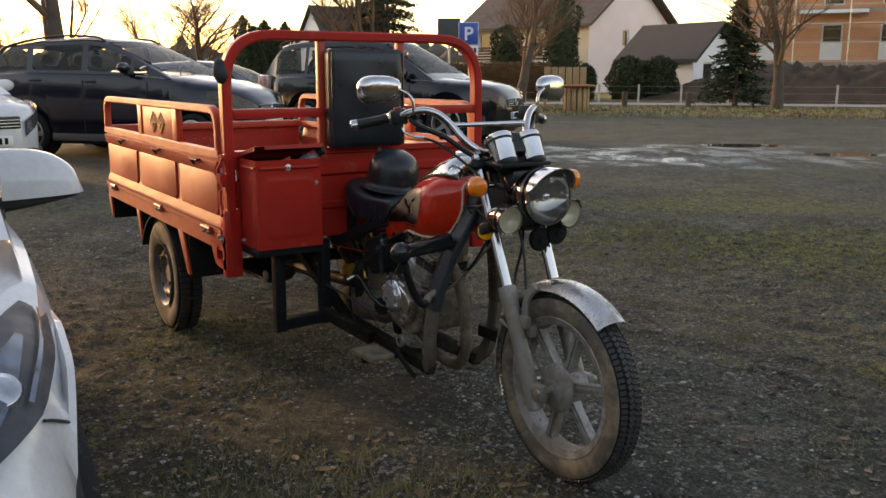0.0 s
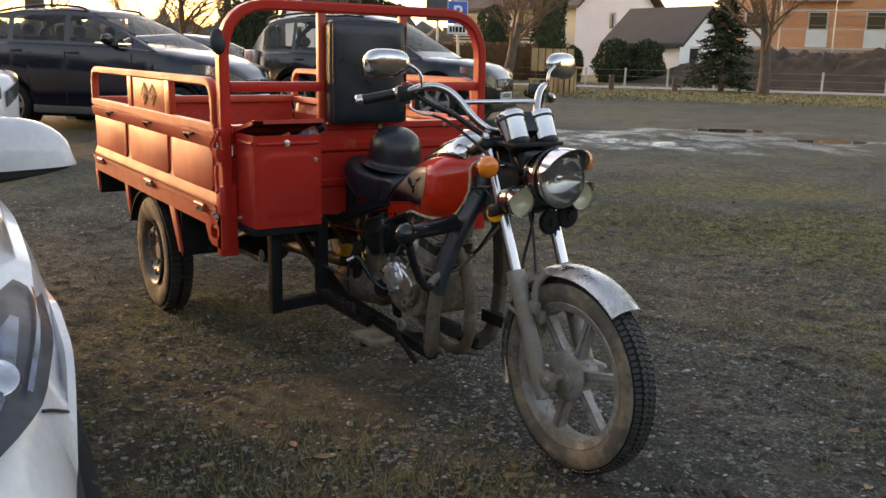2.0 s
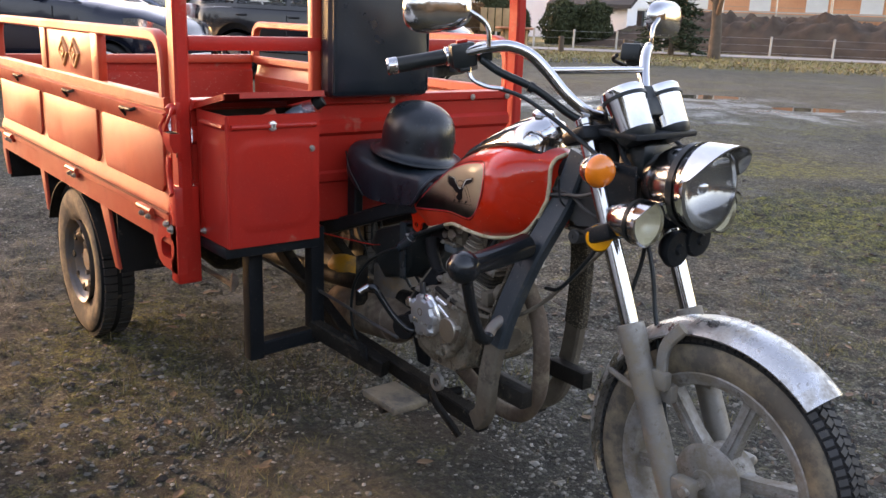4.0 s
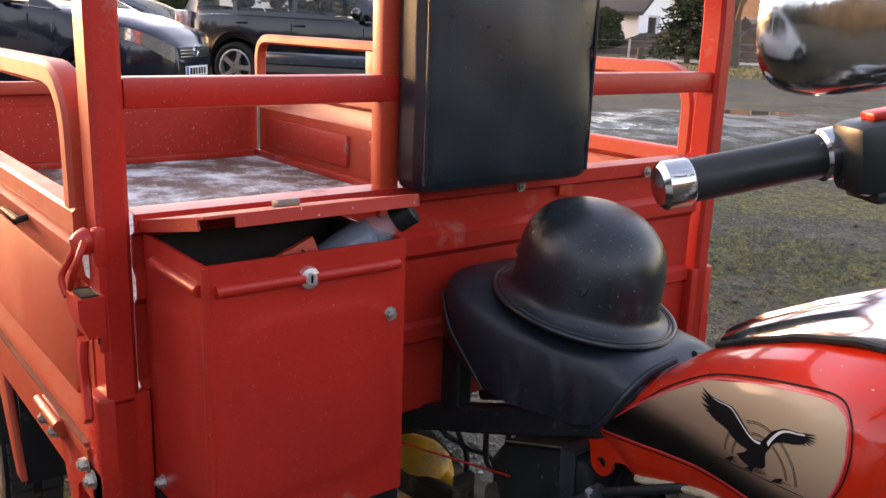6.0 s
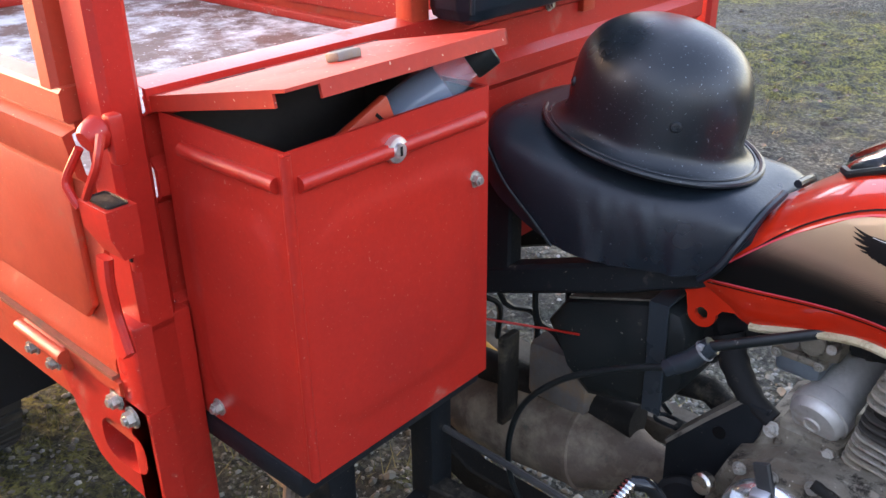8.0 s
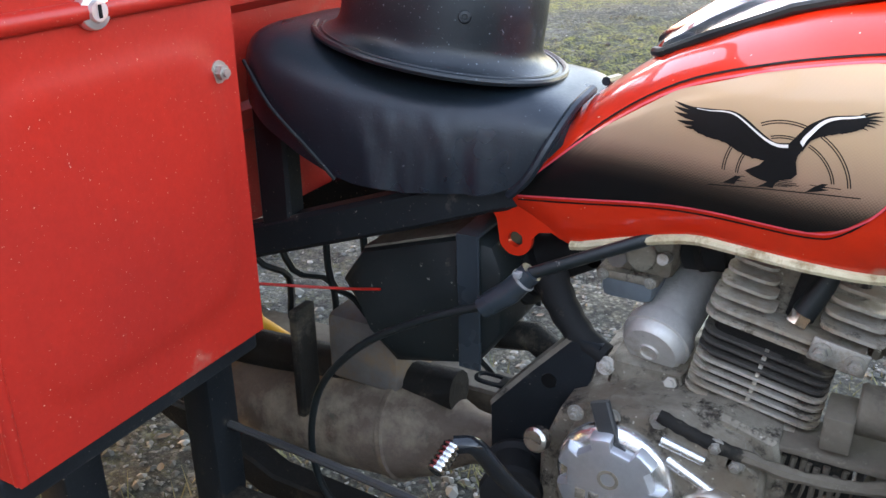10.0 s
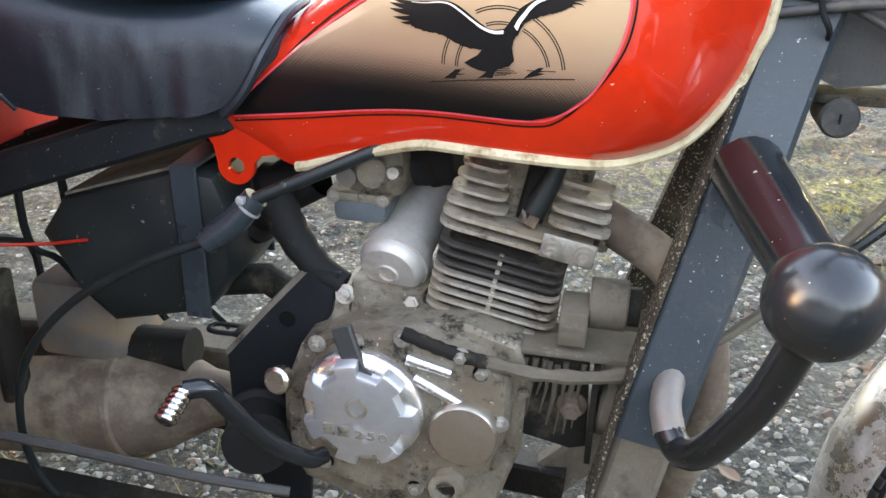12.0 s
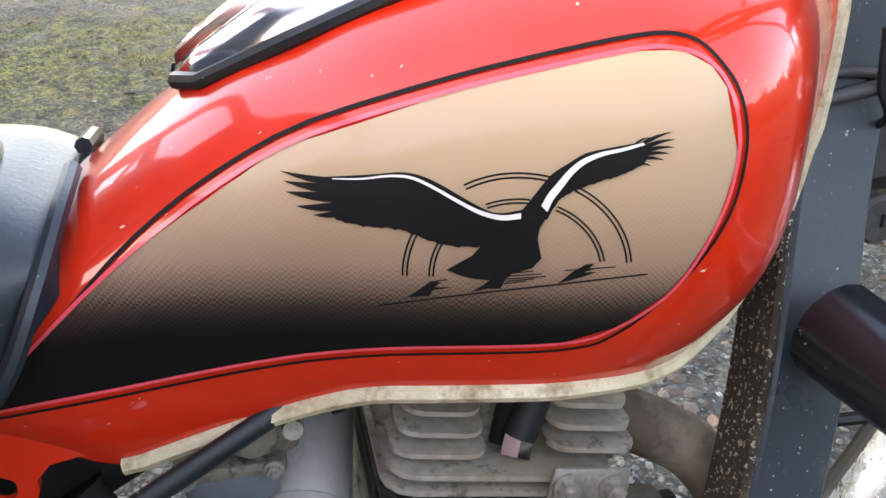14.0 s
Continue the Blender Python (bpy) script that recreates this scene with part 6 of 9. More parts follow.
part("silencer_clamp", box(B(), (-0.150, -0.070, 0.330), (-0.136, -0.03, 0.49), 0.004), BLACK_MUD, exh)
part("port_flange", slab(B(), 0.078, 0.092, -0.07, 0.02, 0.098, 0.135, 0.01), ALU, exh)
# brackets, kick starter, foot rubber
part("engine_bracket", plate(B(), [(0.230, 0.549), (0.262, 0.545), (0.252, 0.50), (0.228, 0.44), (0.225, 0.34), (0.222, 0.25), (0.175, 0.25), (0.136, 0.35), (0.134, 0.434)], "y", -0.06, -0.05, 0.002), BLACK, trike)
part("bracket_flange", loft(B(), [[(x, y, z), (x, y + 0.030, z), (x + 0.003, y + 0.030, z - 0.005), (x + 0.003, y, z - 0.005)] for x, y, z in ((0.132, -0.0602, 0.438), (0.180, -0.0602, 0.496), (0.230, -0.0602, 0.553))]), DUSTY, trike)
part("bracket_hole", cyl(B(), (0.205, -0.0615, 0.487), (0.205, -0.05, 0.487), 0.009, seg=16), INK, trike)
part("bracket_arm", box(B(), (0.133, -0.044, 0.446), (0.185, -0.020, 0.450), 0.001), BLACK, trike)
part("slotted_tab", tube(B(), [(0.121 + 0.0185 * math.copysign(abs(math.cos(t)) ** 0.6, math.cos(t)), -0.032 + 0.0095 * math.copysign(abs(math.sin(t)) ** 0.8, math.sin(t)), 0.448) for t in np.linspace(0, math.tau, 28, endpoint=False)], 0, section=rect(0.006, 0.004, 0.001), up=(0, 0, 1), closed=True), BLACK, trike, "black tab with a long slot")
part("cross_tube", tube(B(), [(-0.36, 0.113, 0.322), (0.26, 0.113, 0.327)], 0, section=rect(0.060, 0.040, 0.004)), DUSTY, trike, "dust-covered square frame tube")
part("joint_arm", tube(B(), [(0.10, 0.0, 0.49), (0.16, 0.0, 0.50), (0.21, 0.0, 0.47)], 0.018, 12), BLACK_MUD, trike)
kick = part("kick_starter", tube(B(), smooth_path([(0.272, -0.148, 0.392), (0.262, -0.165, 0.398), (0.235, -0.19, 0.430), (0.212, -0.212, 0.474), (0.198, -0.226, 0.504), (0.180, -0.236, 0.506)], 5), 0.0088, 12), BLACK_CLEAN, trike, "black kick starter with a coil-wound foot piece")
p0, p1 = Vector((0.180, -0.235, 0.506)), Vector((0.176, -0.265, 0.493))
foot = part("foot_piece", cyl(B(), p0, p1, 0.0072, seg=14), BLACK_CLEAN, kick)
for k in range(6):
    q = p0.lerp(p1, (k + 0.5) / 6)
    d = (p1 - p0).normalized() * 0.0022
    part("coil", cyl(B(), q - d + Vector((0, 0, 0.0006)), q + d - Vector((0, 0, 0.0006)), 0.0098, seg=16, bevel=0.0015), CHROME, foot)
part("engine_mount_rubber", lathe(B(), [(0.02, -0.03), (0.034, -0.03), (0.036, -0.022), (0.031, -0.016), (0.031, 0.016), (0.036, 0.022), (0.034, 0.03), (0.0, 0.03)], pose(0.182, -0.10, 0.372, 90, 0, 20), 24), TYRE, trike)
# front lower mounts
part("engine_mount", plate(B(), [(0.440, 0.505), (0.516, 0.500), (0.520, 0.405), (0.505, 0.400), (0.445, 0.412)], "y", -0.090, -0.084, 0.002), BLACK_MUD, trike)
part("engine_mount", box(B(), (0.520, -0.108, 0.398), (0.526, -0.060, 0.500), 0.001), BLACK_MUD, trike)
r_ = random.Random(31)
for k in range(9):
    x = 0.450 + 0.0075 * k + r_.uniform(-0.002, 0.002)
    z1 = 0.500 - r_.uniform(0, 0.012)
    z0 = z1 - r_.uniform(0.04, 0.09)
    run = tube(B(), [(x, -0.0915, z1), (x - 0.003 + r_.uniform(-0.002, 0.002), -0.0925, (z0 + z1) / 2), (x - 0.006, -0.0915, z0)], [0.0032, r_.uniform(0.0014, 0.0030), 0.0008], 6)
    part("mud_run", run, MUDDY, trike)
part("mount_bolt", hexbolt(B(), (0.503, -0.090, 0.452), (0, -1, 0), 0.010, 0.014), RUST, trike)
part("mount_bolt", hexbolt(B(), (0.458, -0.088, 0.470), (0, -1, 0), 0.006, 0.026), ALU, trike)
part("mount_tube", cyl(B(), (0.527, -0.070, 0.452), (0.575, -0.070, 0.445), 0.036, seg=22, bevel=0.004), MUDDY, trike)
part("mount_tube", cyl(B(), (0.509, -0.060, 0.548), (0.545, -0.060, 0.548), 0.0245, seg=24, bevel=0.002), MUDDY, trike, "mud-covered mount bush")
part("mount_tube", cyl(B(), (0.545, -0.060, 0.548), (0.556, -0.060, 0.548), 0.019, seg=20), BLACK_MUD, trike)
part("mount_plate", box(B(), (0.484, -0.098, 0.518), (0.510, -0.050, 0.553), 0.002), MUDDY, trike)
part("mount_plate", box(B(), (0.440, -0.100, 0.505), (0.560, -0.040, 0.512), 0.002), MUDDY, trike)
# foot brake
fb = part("foot_brake", tube(B(), smooth_path([(0.33, -0.13, 0.245), (0.38, -0.15, 0.225), (0.43, -0.14, 0.185), (0.46, -0.13, 0.155)], 4), 0, section=rect(0.022, 0.012, 0.003), up=(0, 1, 0)), BLACK_MUD, trike, "worn foot brake lever and footrest")
part("footrest", box(B(), (0.215, -0.275, 0.212), (0.37, -0.165, 0.232), 0.006, None), TYRE_MUD, fb)
part("footrest_bar", tube(B(), [(0.30, -0.27, 0.205), (0.32, -0.02, 0.205)], 0.013, 12), BLACK_MUD, fb)
part("lever_eye", lathe(B(), [(0.012, -0.006), (0.024, -0.006), (0.024, 0.006), (0.012, 0.006)], pose(0.385, -0.15, 0.285, 90), 20), ALU_GREY, fb)
# yellow tank of the hydraulic line behind the frame
bm = B()
blob(bm, (-0.40, 0.05, 0.375), (0.090, 0.05, 0.042), 3, 0.10)
part("yellow_housing", bm, YELLOW, trike, "yellow-painted gear housing, muddy")
part("yellow_spring_tube", tube(B(), [(-0.40, 0.05, 0.392), (-0.195, 0.05, 0.322)], 0.021, 14), YELLOW, trike)
part("gear_block", box(B(), (-0.13, -0.02, 0.37), (-0.02, 0.12, 0.47), 0.012), RIM, trike)
bm = tube(B(), smooth_path([(-0.20, -0.18, 0.57), (-0.06, -0.09, 0.552), (0.0, -0.08, 0.56)], 4), 0.0018, 6)
part("red_wire", bm, RED, trike)
for k in range(5):
    r_ = random.Random(k)
    p = [(-0.25 + 0.07 * k, -0.06 + 0.03 * r_.random(), 0.62), (-0.22 + 0.06 * k, -0.04, 0.56 - 0.03 * r_.random()), (-0.20 + 0.06 * k, -0.02 + 0.04 * r_.random(), 0.50), (-0.22 + 0.08 * k, 0.02, 0.42)]
    part("loose_cable", tube(B(), smooth_path(p, 4), 0.005, 6), PLASTIC, trike)
part("hook_rod", tube(B(), smooth_path([(-0.95, -0.35, 0.36), (-0.40, -0.42, 0.42), (-0.17, -0.46, 0.45), (-0.15, -0.47, 0.49), (-0.16, -0.47, 0.44)], 4), 0.008, 8), RUST, trike)


# ---- cargo tricycle: fork, wheel, bars, lamps ----
YF = 0.043
AX = Vector((1.117, YF, 0.292))


def wheel_front():
    m = Matrix.Translation(AX) @ pose(0, 0, 0, 90)
    wh = part("front_wheel", lathe(B(), [(0.212, -0.034), (0.228, -0.041), (0.236, -0.036), (0.226, -0.028), (0.214, -0.022), (0.207, 0.0), (0.214, 0.022), (0.226, 0.028), (0.236, 0.036), (0.228, 0.041), (0.212, 0.034), (0.203, 0.030), (0.198, 0.0), (0.203, -0.030), (0.212, -0.034)], m, 72), WHEEL, trike, "mud-coated cast wheel with six spokes")
    part("tyre", lathe(B(), [(0.224, -0.03), (0.232, -0.040), (0.262, -0.049), (0.284, -0.046), (0.300, -0.033), (0.3045, -0.014), (0.3050, 0.0), (0.3045, 0.014), (0.297, 0.033), (0.284, 0.046), (0.262, 0.049), (0.232, 0.040), (0.224, 0.03)], m, 72), TYRE_MUD, wh, "tyre with dusty sidewalls and dark tread")
    lug = B()
    for k in range(104):
        a = 360 * k / 104
        for s in (-1, 1):
            q = m @ pose(0, 0, 0, 0, 0, a + (0 if s > 0 else 2.4))
            box(lug, (0.300, -0.0072, s * 0.0115 - 0.0098), (0.3100, 0.0062, s * 0.0115 + 0.0098), 0, q @ pose(0, 0, 0, s * 24))
            box(lug, (-0.006, -0.0066, -0.009), (0.0038, 0.0056, 0.009), 0, q @ pose(0.3005, 0, s * 0.033, 0, -s * 38, 0))
    part("tread", lug, TREAD, wh)
    # black band below the blocks, painting the shade of the grooves
    part("tread_base", lathe(B(), [(0.2905, -0.0425), (0.2985, -0.0345), (0.3062, -0.0140), (0.3068, 0.0), (0.3062, 0.0140), (0.2985, 0.0345), (0.2905, 0.0425)], m, 72), TYRE, wh)
    for k in range(6):
        q = m @ pose(0, 0, 0, 0, 0, 60 * k + 12)
        sp = B()
        loft(sp, [[q @ Vector((r, s * w_, z)) for s, z in ((-1, -t), (1, -t), (1, t), (-1, t))] for r, w_, t in ((0.05, 0.018, 0.018), (0.10, 0.0135, 0.014), (0.205, 0.0160, 0.016))])
        for z in (-0.0175, 0.0175):
            box(sp, (0.07, -0.004, z - 0.003), (0.20, 0.004, z + 0.003), 0, q)
        part("spoke", sp, WHEEL, wh)
    part("hub", lathe(B(), [(0, -0.058), (0.026, -0.058), (0.030, -0.052), (0.055, -0.048), (0.066, -0.036), (0.066, 0.036), (0.055, 0.048), (0.030, 0.052), (0.026, 0.058), (0, 0.058)], m, 40), WHEEL, wh)
    part("drum_plate", lathe(B(), [(0.078, 0.034), (0.080, 0.040), (0.070, 0.048), (0.03, 0.054), (0, 0.054)], m, 40), WHEEL, wh)
    part("axle", cyl(B(), AX + Vector((0, -0.125, 0)), AX + Vector((0, 0.125, 0)), 0.011, seg=12), BOLT, wh)


wheel_front()
TOPX, TOPZ = 0.752, 0.995
for s in (-1, 1):
    y = YF + s * 0.099
    top, mid, low = Vector((TOPX, y, TOPZ)), Vector((0.929, y, 0.583)), Vector((1.082, y, 0.240))
    leg = part("fork_leg", cyl(B(), top, mid + (mid - top) * 0.1, 0.0195, seg=24, bevel=0.003), CHROME, trike, "chrome fork tube in a muddy grey slider")
    d = (low - mid).normalized()
    part("slider", lathe(B(), [(0.022, -0.012), (0.0295, -0.010), (0.0305, 0.012), (0.0285, 0.05), (0.0275, 0.055), (0.0265, 0.20), (0.0275, 0.24), (0.0265, 0.30), (0.024, (low - mid).length + 0.02), (0, (low - mid).length + 0.025)], along(mid, low), 26), ALU_GREY, leg)
    part("axle_lug", box(B(), (-0.020, -0.018, -0.030), (0.032, 0.018, 0.024), 0.008, Matrix.Translation(AX + Vector((-0.020, s * 0.099, -0.005)))), ALU_GREY, leg)
    part("fender_lug", box(B(), (-0.02, -0.012, -0.02), (0.035, 0.012, 0.02), 0.006, Matrix.Translation(mid + d * 0.10 + Vector((0.025, -s * 0.012, 0)))), ALU_GREY, leg)
    part("lower_lug", box(B(), (-0.012, -0.012, -0.02), (0.03, 0.012, 0.02), 0.004, Matrix.Translation(mid + d * 0.10 + Vector((0.035, -s * 0.03, -0.03)))), ALU_GREY, leg)
    part("top_nut", lathe(B(), [(0.02, 0), (0.02, 0.012), (0.012, 0.018), (0, 0.018)], along(top, top + (top - mid)), 18), CHROME, leg)
part("upper_clamp", box(B(), (TOPX - 0.035, YF - 0.145, TOPZ - 0.038), (TOPX + 0.035, YF + 0.145, TOPZ - 0.008), 0.008, Matrix.Translation((TOPX, YF, TOPZ)) @ pose(0, 0, 0, 0, -23, 0) @ Matrix.Translation((-TOPX, -YF, -TOPZ))), BLACK, trike)
q = Matrix.Translation((0.848, YF, 0.778)) @ pose(0, 0, 0, 0, -23, 0)
part("lower_clamp", box(B(), (-0.04, -0.142, -0.018), (0.035, 0.142, 0.018), 0.008, q), BLACK, trike)

# chrome front mudguard
rings = []
for t in np.linspace(radians(50), radians(202), 36):
    r = 0.345
    w_ = 0.060 if t < radians(150) else 0.060 - 0.012 * (t - radians(150))
    ring = []
    for k in range(11):
        u = -1 + 0.2 * k
        rr = r - 0.030 * abs(u) ** 2.6
        ring.append(AX + Vector((rr * math.cos(t), w_ * u, rr * math.sin(t))))
    for k in range(10, -1, -1):
        u = -1 + 0.2 * k
        rr = r - 0.004 - 0.030 * abs(u) ** 2.6
        ring.append(AX + Vector((rr * math.cos(t), w_ * 0.96 * u, rr * math.sin(t))))
    rings.append(ring)
guard = part("front_mudguard", loft(B(), rings), CHROME_WORN, trike, "pitted chrome front mudguard", 50)
for s in (-1, 1):
    part("mudguard_stay", tube(B(), smooth_path([(1.01, YF + s * 0.086, 0.485), (1.005, YF + s * 0.078, 0.56), (1.04, YF + s * 0.070, 0.612)], 4), 0, section=rect(0.026, 0.016, 0.004), up=(0, 1, 0)), ALU_GREY, guard)
    part("rear_stay", tube(B(), [(1.02, YF + s * 0.10, 0.44), (0.86, YF + s * 0.075, 0.46)], 0.007, 8), ALU_GREY, guard)

# handlebar: built for the right side and mirrored
def mir(p, s):
    return Vector((p[0], p[1] if s < 0 else 2 * 0.041 - p[1], p[2]))


half = [(0.762, 0.02, 1.010), (0.752, -0.04, 1.018), (0.722, -0.085, 1.055), (0.690, -0.115, 1.102), (0.664, -0.146, 1.138), (0.638, -0.186, 1.155), (0.607, -0.218, 1.150), (0.570, -0.240, 1.140), (0.516, -0.268, 1.126), (0.462, -0.366, 1.103)]
pts = [mir(p, -1) for p in reversed(half)] + [mir(p, 1) for p in half]
bar = part("handlebar", tube(B(), smooth_path(pts, 4), 0.0125, 14), CHROME, trike, "tall chrome handlebar with a cross brace")
part("cross_brace", cyl(B(), mir((0.688, -0.117, 1.106), -1), mir((0.688, -0.117, 1.106), 1), 0.008, seg=14), CHROME, bar)
for s in (-1, 1):
    a, b = mir((0.530, -0.243, 1.131), s), mir((0.464, -0.362, 1.104), s)
    a = mir((0.523, -0.255, 1.128), s)
    gd = (b - a).normalized()
    grip = part("grip", lathe(B(), [(0.0165, 0), (0.0175, 0.004), (0.0165, 0.05), (0.0170, (b - a).length - 0.012), (0.0175, (b - a).length - 0.006)], along(a, b), 24), PLASTIC, bar, "black rubber grip with a chrome end")
    part("grip_end", lathe(B(), [(0.0175, -0.008), (0.0188, -0.006), (0.0188, 0.012), (0.015, 0.016), (0, 0.0165)], along(b, b + gd), 24), CHROME, grip)
    part("grip_collar", lathe(B(), [(0.0175, -0.012), (0.0205, -0.010), (0.0205, 0.010), (0.0175, 0.012)], along(a, a + gd), 24), CHROME, grip)
    sw = Matrix.Translation(mir((0.553, -0.2455, 1.132), s)) @ (gd.to_track_quat("X", "Z").to_matrix().to_4x4())
    house = part("switch_housing", box(B(), (-0.030, -0.022, -0.028), (0.026, 0.022, 0.026), 0.008, sw), PLASTIC, bar)
    part("switch_lip", box(B(), (-0.012, -0.025, -0.036), (0.012, 0.018, -0.026), 0.003, sw), PLASTIC, house)
    part("switch_button", box(B(), (-0.016, -0.008, 0.0255), (0.008, 0.010, 0.032), 0.002, sw), RED if s < 0 else PLASTIC, house)
    perch = part("lever_perch", box(B(), (-0.062, -0.020, -0.022), (-0.034, 0.030, 0.020), 0.006, sw), PLASTIC, bar)
    part("lever", tube(B(), smooth_path([sw @ Vector((-0.05, -0.040 * s * s, -0.01)), sw @ Vector((0.0, -0.060, -0.012)), sw @ Vector((0.06, -0.058, -0.012)), sw @ Vector((0.125, -0.040, -0.012))] if s < 0 else [sw @ Vector((-0.05, 0.040, -0.01)), sw @ Vector((0.0, 0.060, -0.012)), sw @ Vector((0.06, 0.058, -0.012)), sw @ Vector((0.125, 0.040, -0.012))], 4), 0.0055, 8), BLACK, perch)
    # mirror
    st = mir((0.615, -0.222, 1.152), s)
    pivot = mir((0.584, -0.282, 1.236), s)
    part("mirror_stalk", tube(B(), smooth_path([st, mir((0.613, -0.224, 1.185), s), mir((0.607, -0.235, 1.205), s), mir((0.597, -0.262, 1.222), s), pivot], 4), 0.0058, 10), CHROME, bar)
    c = mir((0.566, -0.322, 1.224), s)
    mm = Matrix.Translation(c) @ pose(0, 0, 0, 0, 0, -14 * (1 if s < 0 else -1)) @ Matrix.Diagonal((1, -s * 1.0 if s > 0 else 1, 1, 1))
    rings = []
    for dx, k in ((0.0265, 0.50), (0.022, 0.78), (0.010, 0.95), (-0.004, 1.0), (-0.012, 0.985)):
        ring = []
        for j in range(40):
            t = math.tau * j / 40
            cy_, sz_ = math.cos(t), math.sin(t)
            yy = 0.077 * math.copysign(abs(cy_) ** 0.7, cy_)
            zz = 0.046 * math.copysign(abs(sz_) ** 0.75, sz_) * (1.0 - 0.18 * yy / 0.077 * (1 if sz_ < 0 else 0.2)) 
            ring.append(mm @ Vector((dx, yy * k, zz * k)))
        rings.append(ring)
    mirror = part("mirror_shell", loft(B(), rings), CHROME, bar, "rounded chrome rear-view mirror", 60)
    part("mirror_glass", loft(B(), [[mm @ (Vector((-0.0125, *(mm.inverted() @ Vector(v))[1:])) * 0.97) for v in rings[-1]], [mm @ Vector((-0.013, 0.9 * (mm.inverted() @ Vector(v)).y, 0.9 * (mm.inverted() @ Vector(v)).z)) for v in rings[-1]]]), MIRROR, mirror)
    part("brake_fluid_pipe" if s < 0 else "clutch_pipe", tube(B(), smooth_path([mir((0.570, -0.238, 1.112), s), mir((0.575, -0.236, 1.085), s), mir((0.598, -0.212, 1.068), s), mir((0.625, -0.185, 1.064), s)], 4), 0.0048, 8), CHROME, bar)
    part("control_cable", tube(B(), smooth_path([mir((0.618, -0.192, 1.065), s), mir((0.66, -0.15, 1.045), s), mir((0.74, -0.115, 0.995), s), mir((0.83, -0.10, 0.945), s), mir((0.89, -0.11, 0.925), s)], 5), 0.0048, 8), PLASTIC, bar)
    part("wire_loom", tube(B(), smooth_path([mir((0.592, -0.222, 1.125), s), mir((0.625, -0.192, 1.098), s), mir((0.672, -0.13, 1.065), s), mir((0.725, -0.07, 1.012), s), mir((0.79, -0.03, 0.985), s), mir((0.83, 0.0, 0.95), s)], 5), 0.009, 10), PLASTIC, bar)
    part("loom_clip", lathe(B(), [(0.009, -0.006), (0.0125, -0.006), (0.0125, 0.006), (0.009, 0.006)], along(mir((0.664, -0.140, 1.070), s), mir((0.68, -0.12, 1.058), s)), 14), PLASTIC, bar)
for y in (0.01, 0.10):
    part("bar_riser", box(B(), (0.735, y - 0.018, 0.985), (0.785, y + 0.018, 1.035), 0.008), PLASTIC, bar)

# instruments
for y in (-0.018, 0.098):
    gm = along((0.866, y, 0.982), (0.811, y, 1.075))
    g = part("instrument", lathe(B(), [(0.0, 0.0), (0.034, 0.0), (0.040, 0.006), (0.0455, 0.085), (0.047, 0.09), (0.047, 0.102), (0.043, 0.106), (0.041, 0.101), (0.0, 0.100)], gm, 40), CHROME, trike, "chrome instrument pod")
    part("instrument_band", lathe(B(), [(0.0452, 0.080), (0.0482, 0.081), (0.0482, 0.088), (0.0455, 0.089)], gm, 40), PLASTIC, g)
    part("instrument_glass", lathe(B(), [(0.041, 0.1015), (0.0, 0.1025)], gm, 32), PLASTIC, g)
    part("instrument_base", lathe(B(), [(0.0, -0.014), (0.030, -0.012), (0.040, 0.0), (0.0415, 0.012), (0.036, 0.006)], gm, 32), PLASTIC, g)
part("indicator_panel", box(B(), (-0.02, -0.035, 0.0), (0.02, 0.035, 0.07), 0.006, Matrix.Translation((0.850, 0.04, 1.015)) @ pose(0, 0, 0, 0, -31, 0)), PLASTIC, trike)
part("instrument_bracket", box(B(), (0.79, -0.06, 0.978), (0.90, 0.14, 0.992), 0.004), BLACK, trike)
for y in (-0.01, 0.09):
    part("bracket_strut", tube(B(), [(0.80, y, 0.985), (0.83, y, 0.93), (0.87, y, 0.89)], 0.007, 8), BLACK, trike)


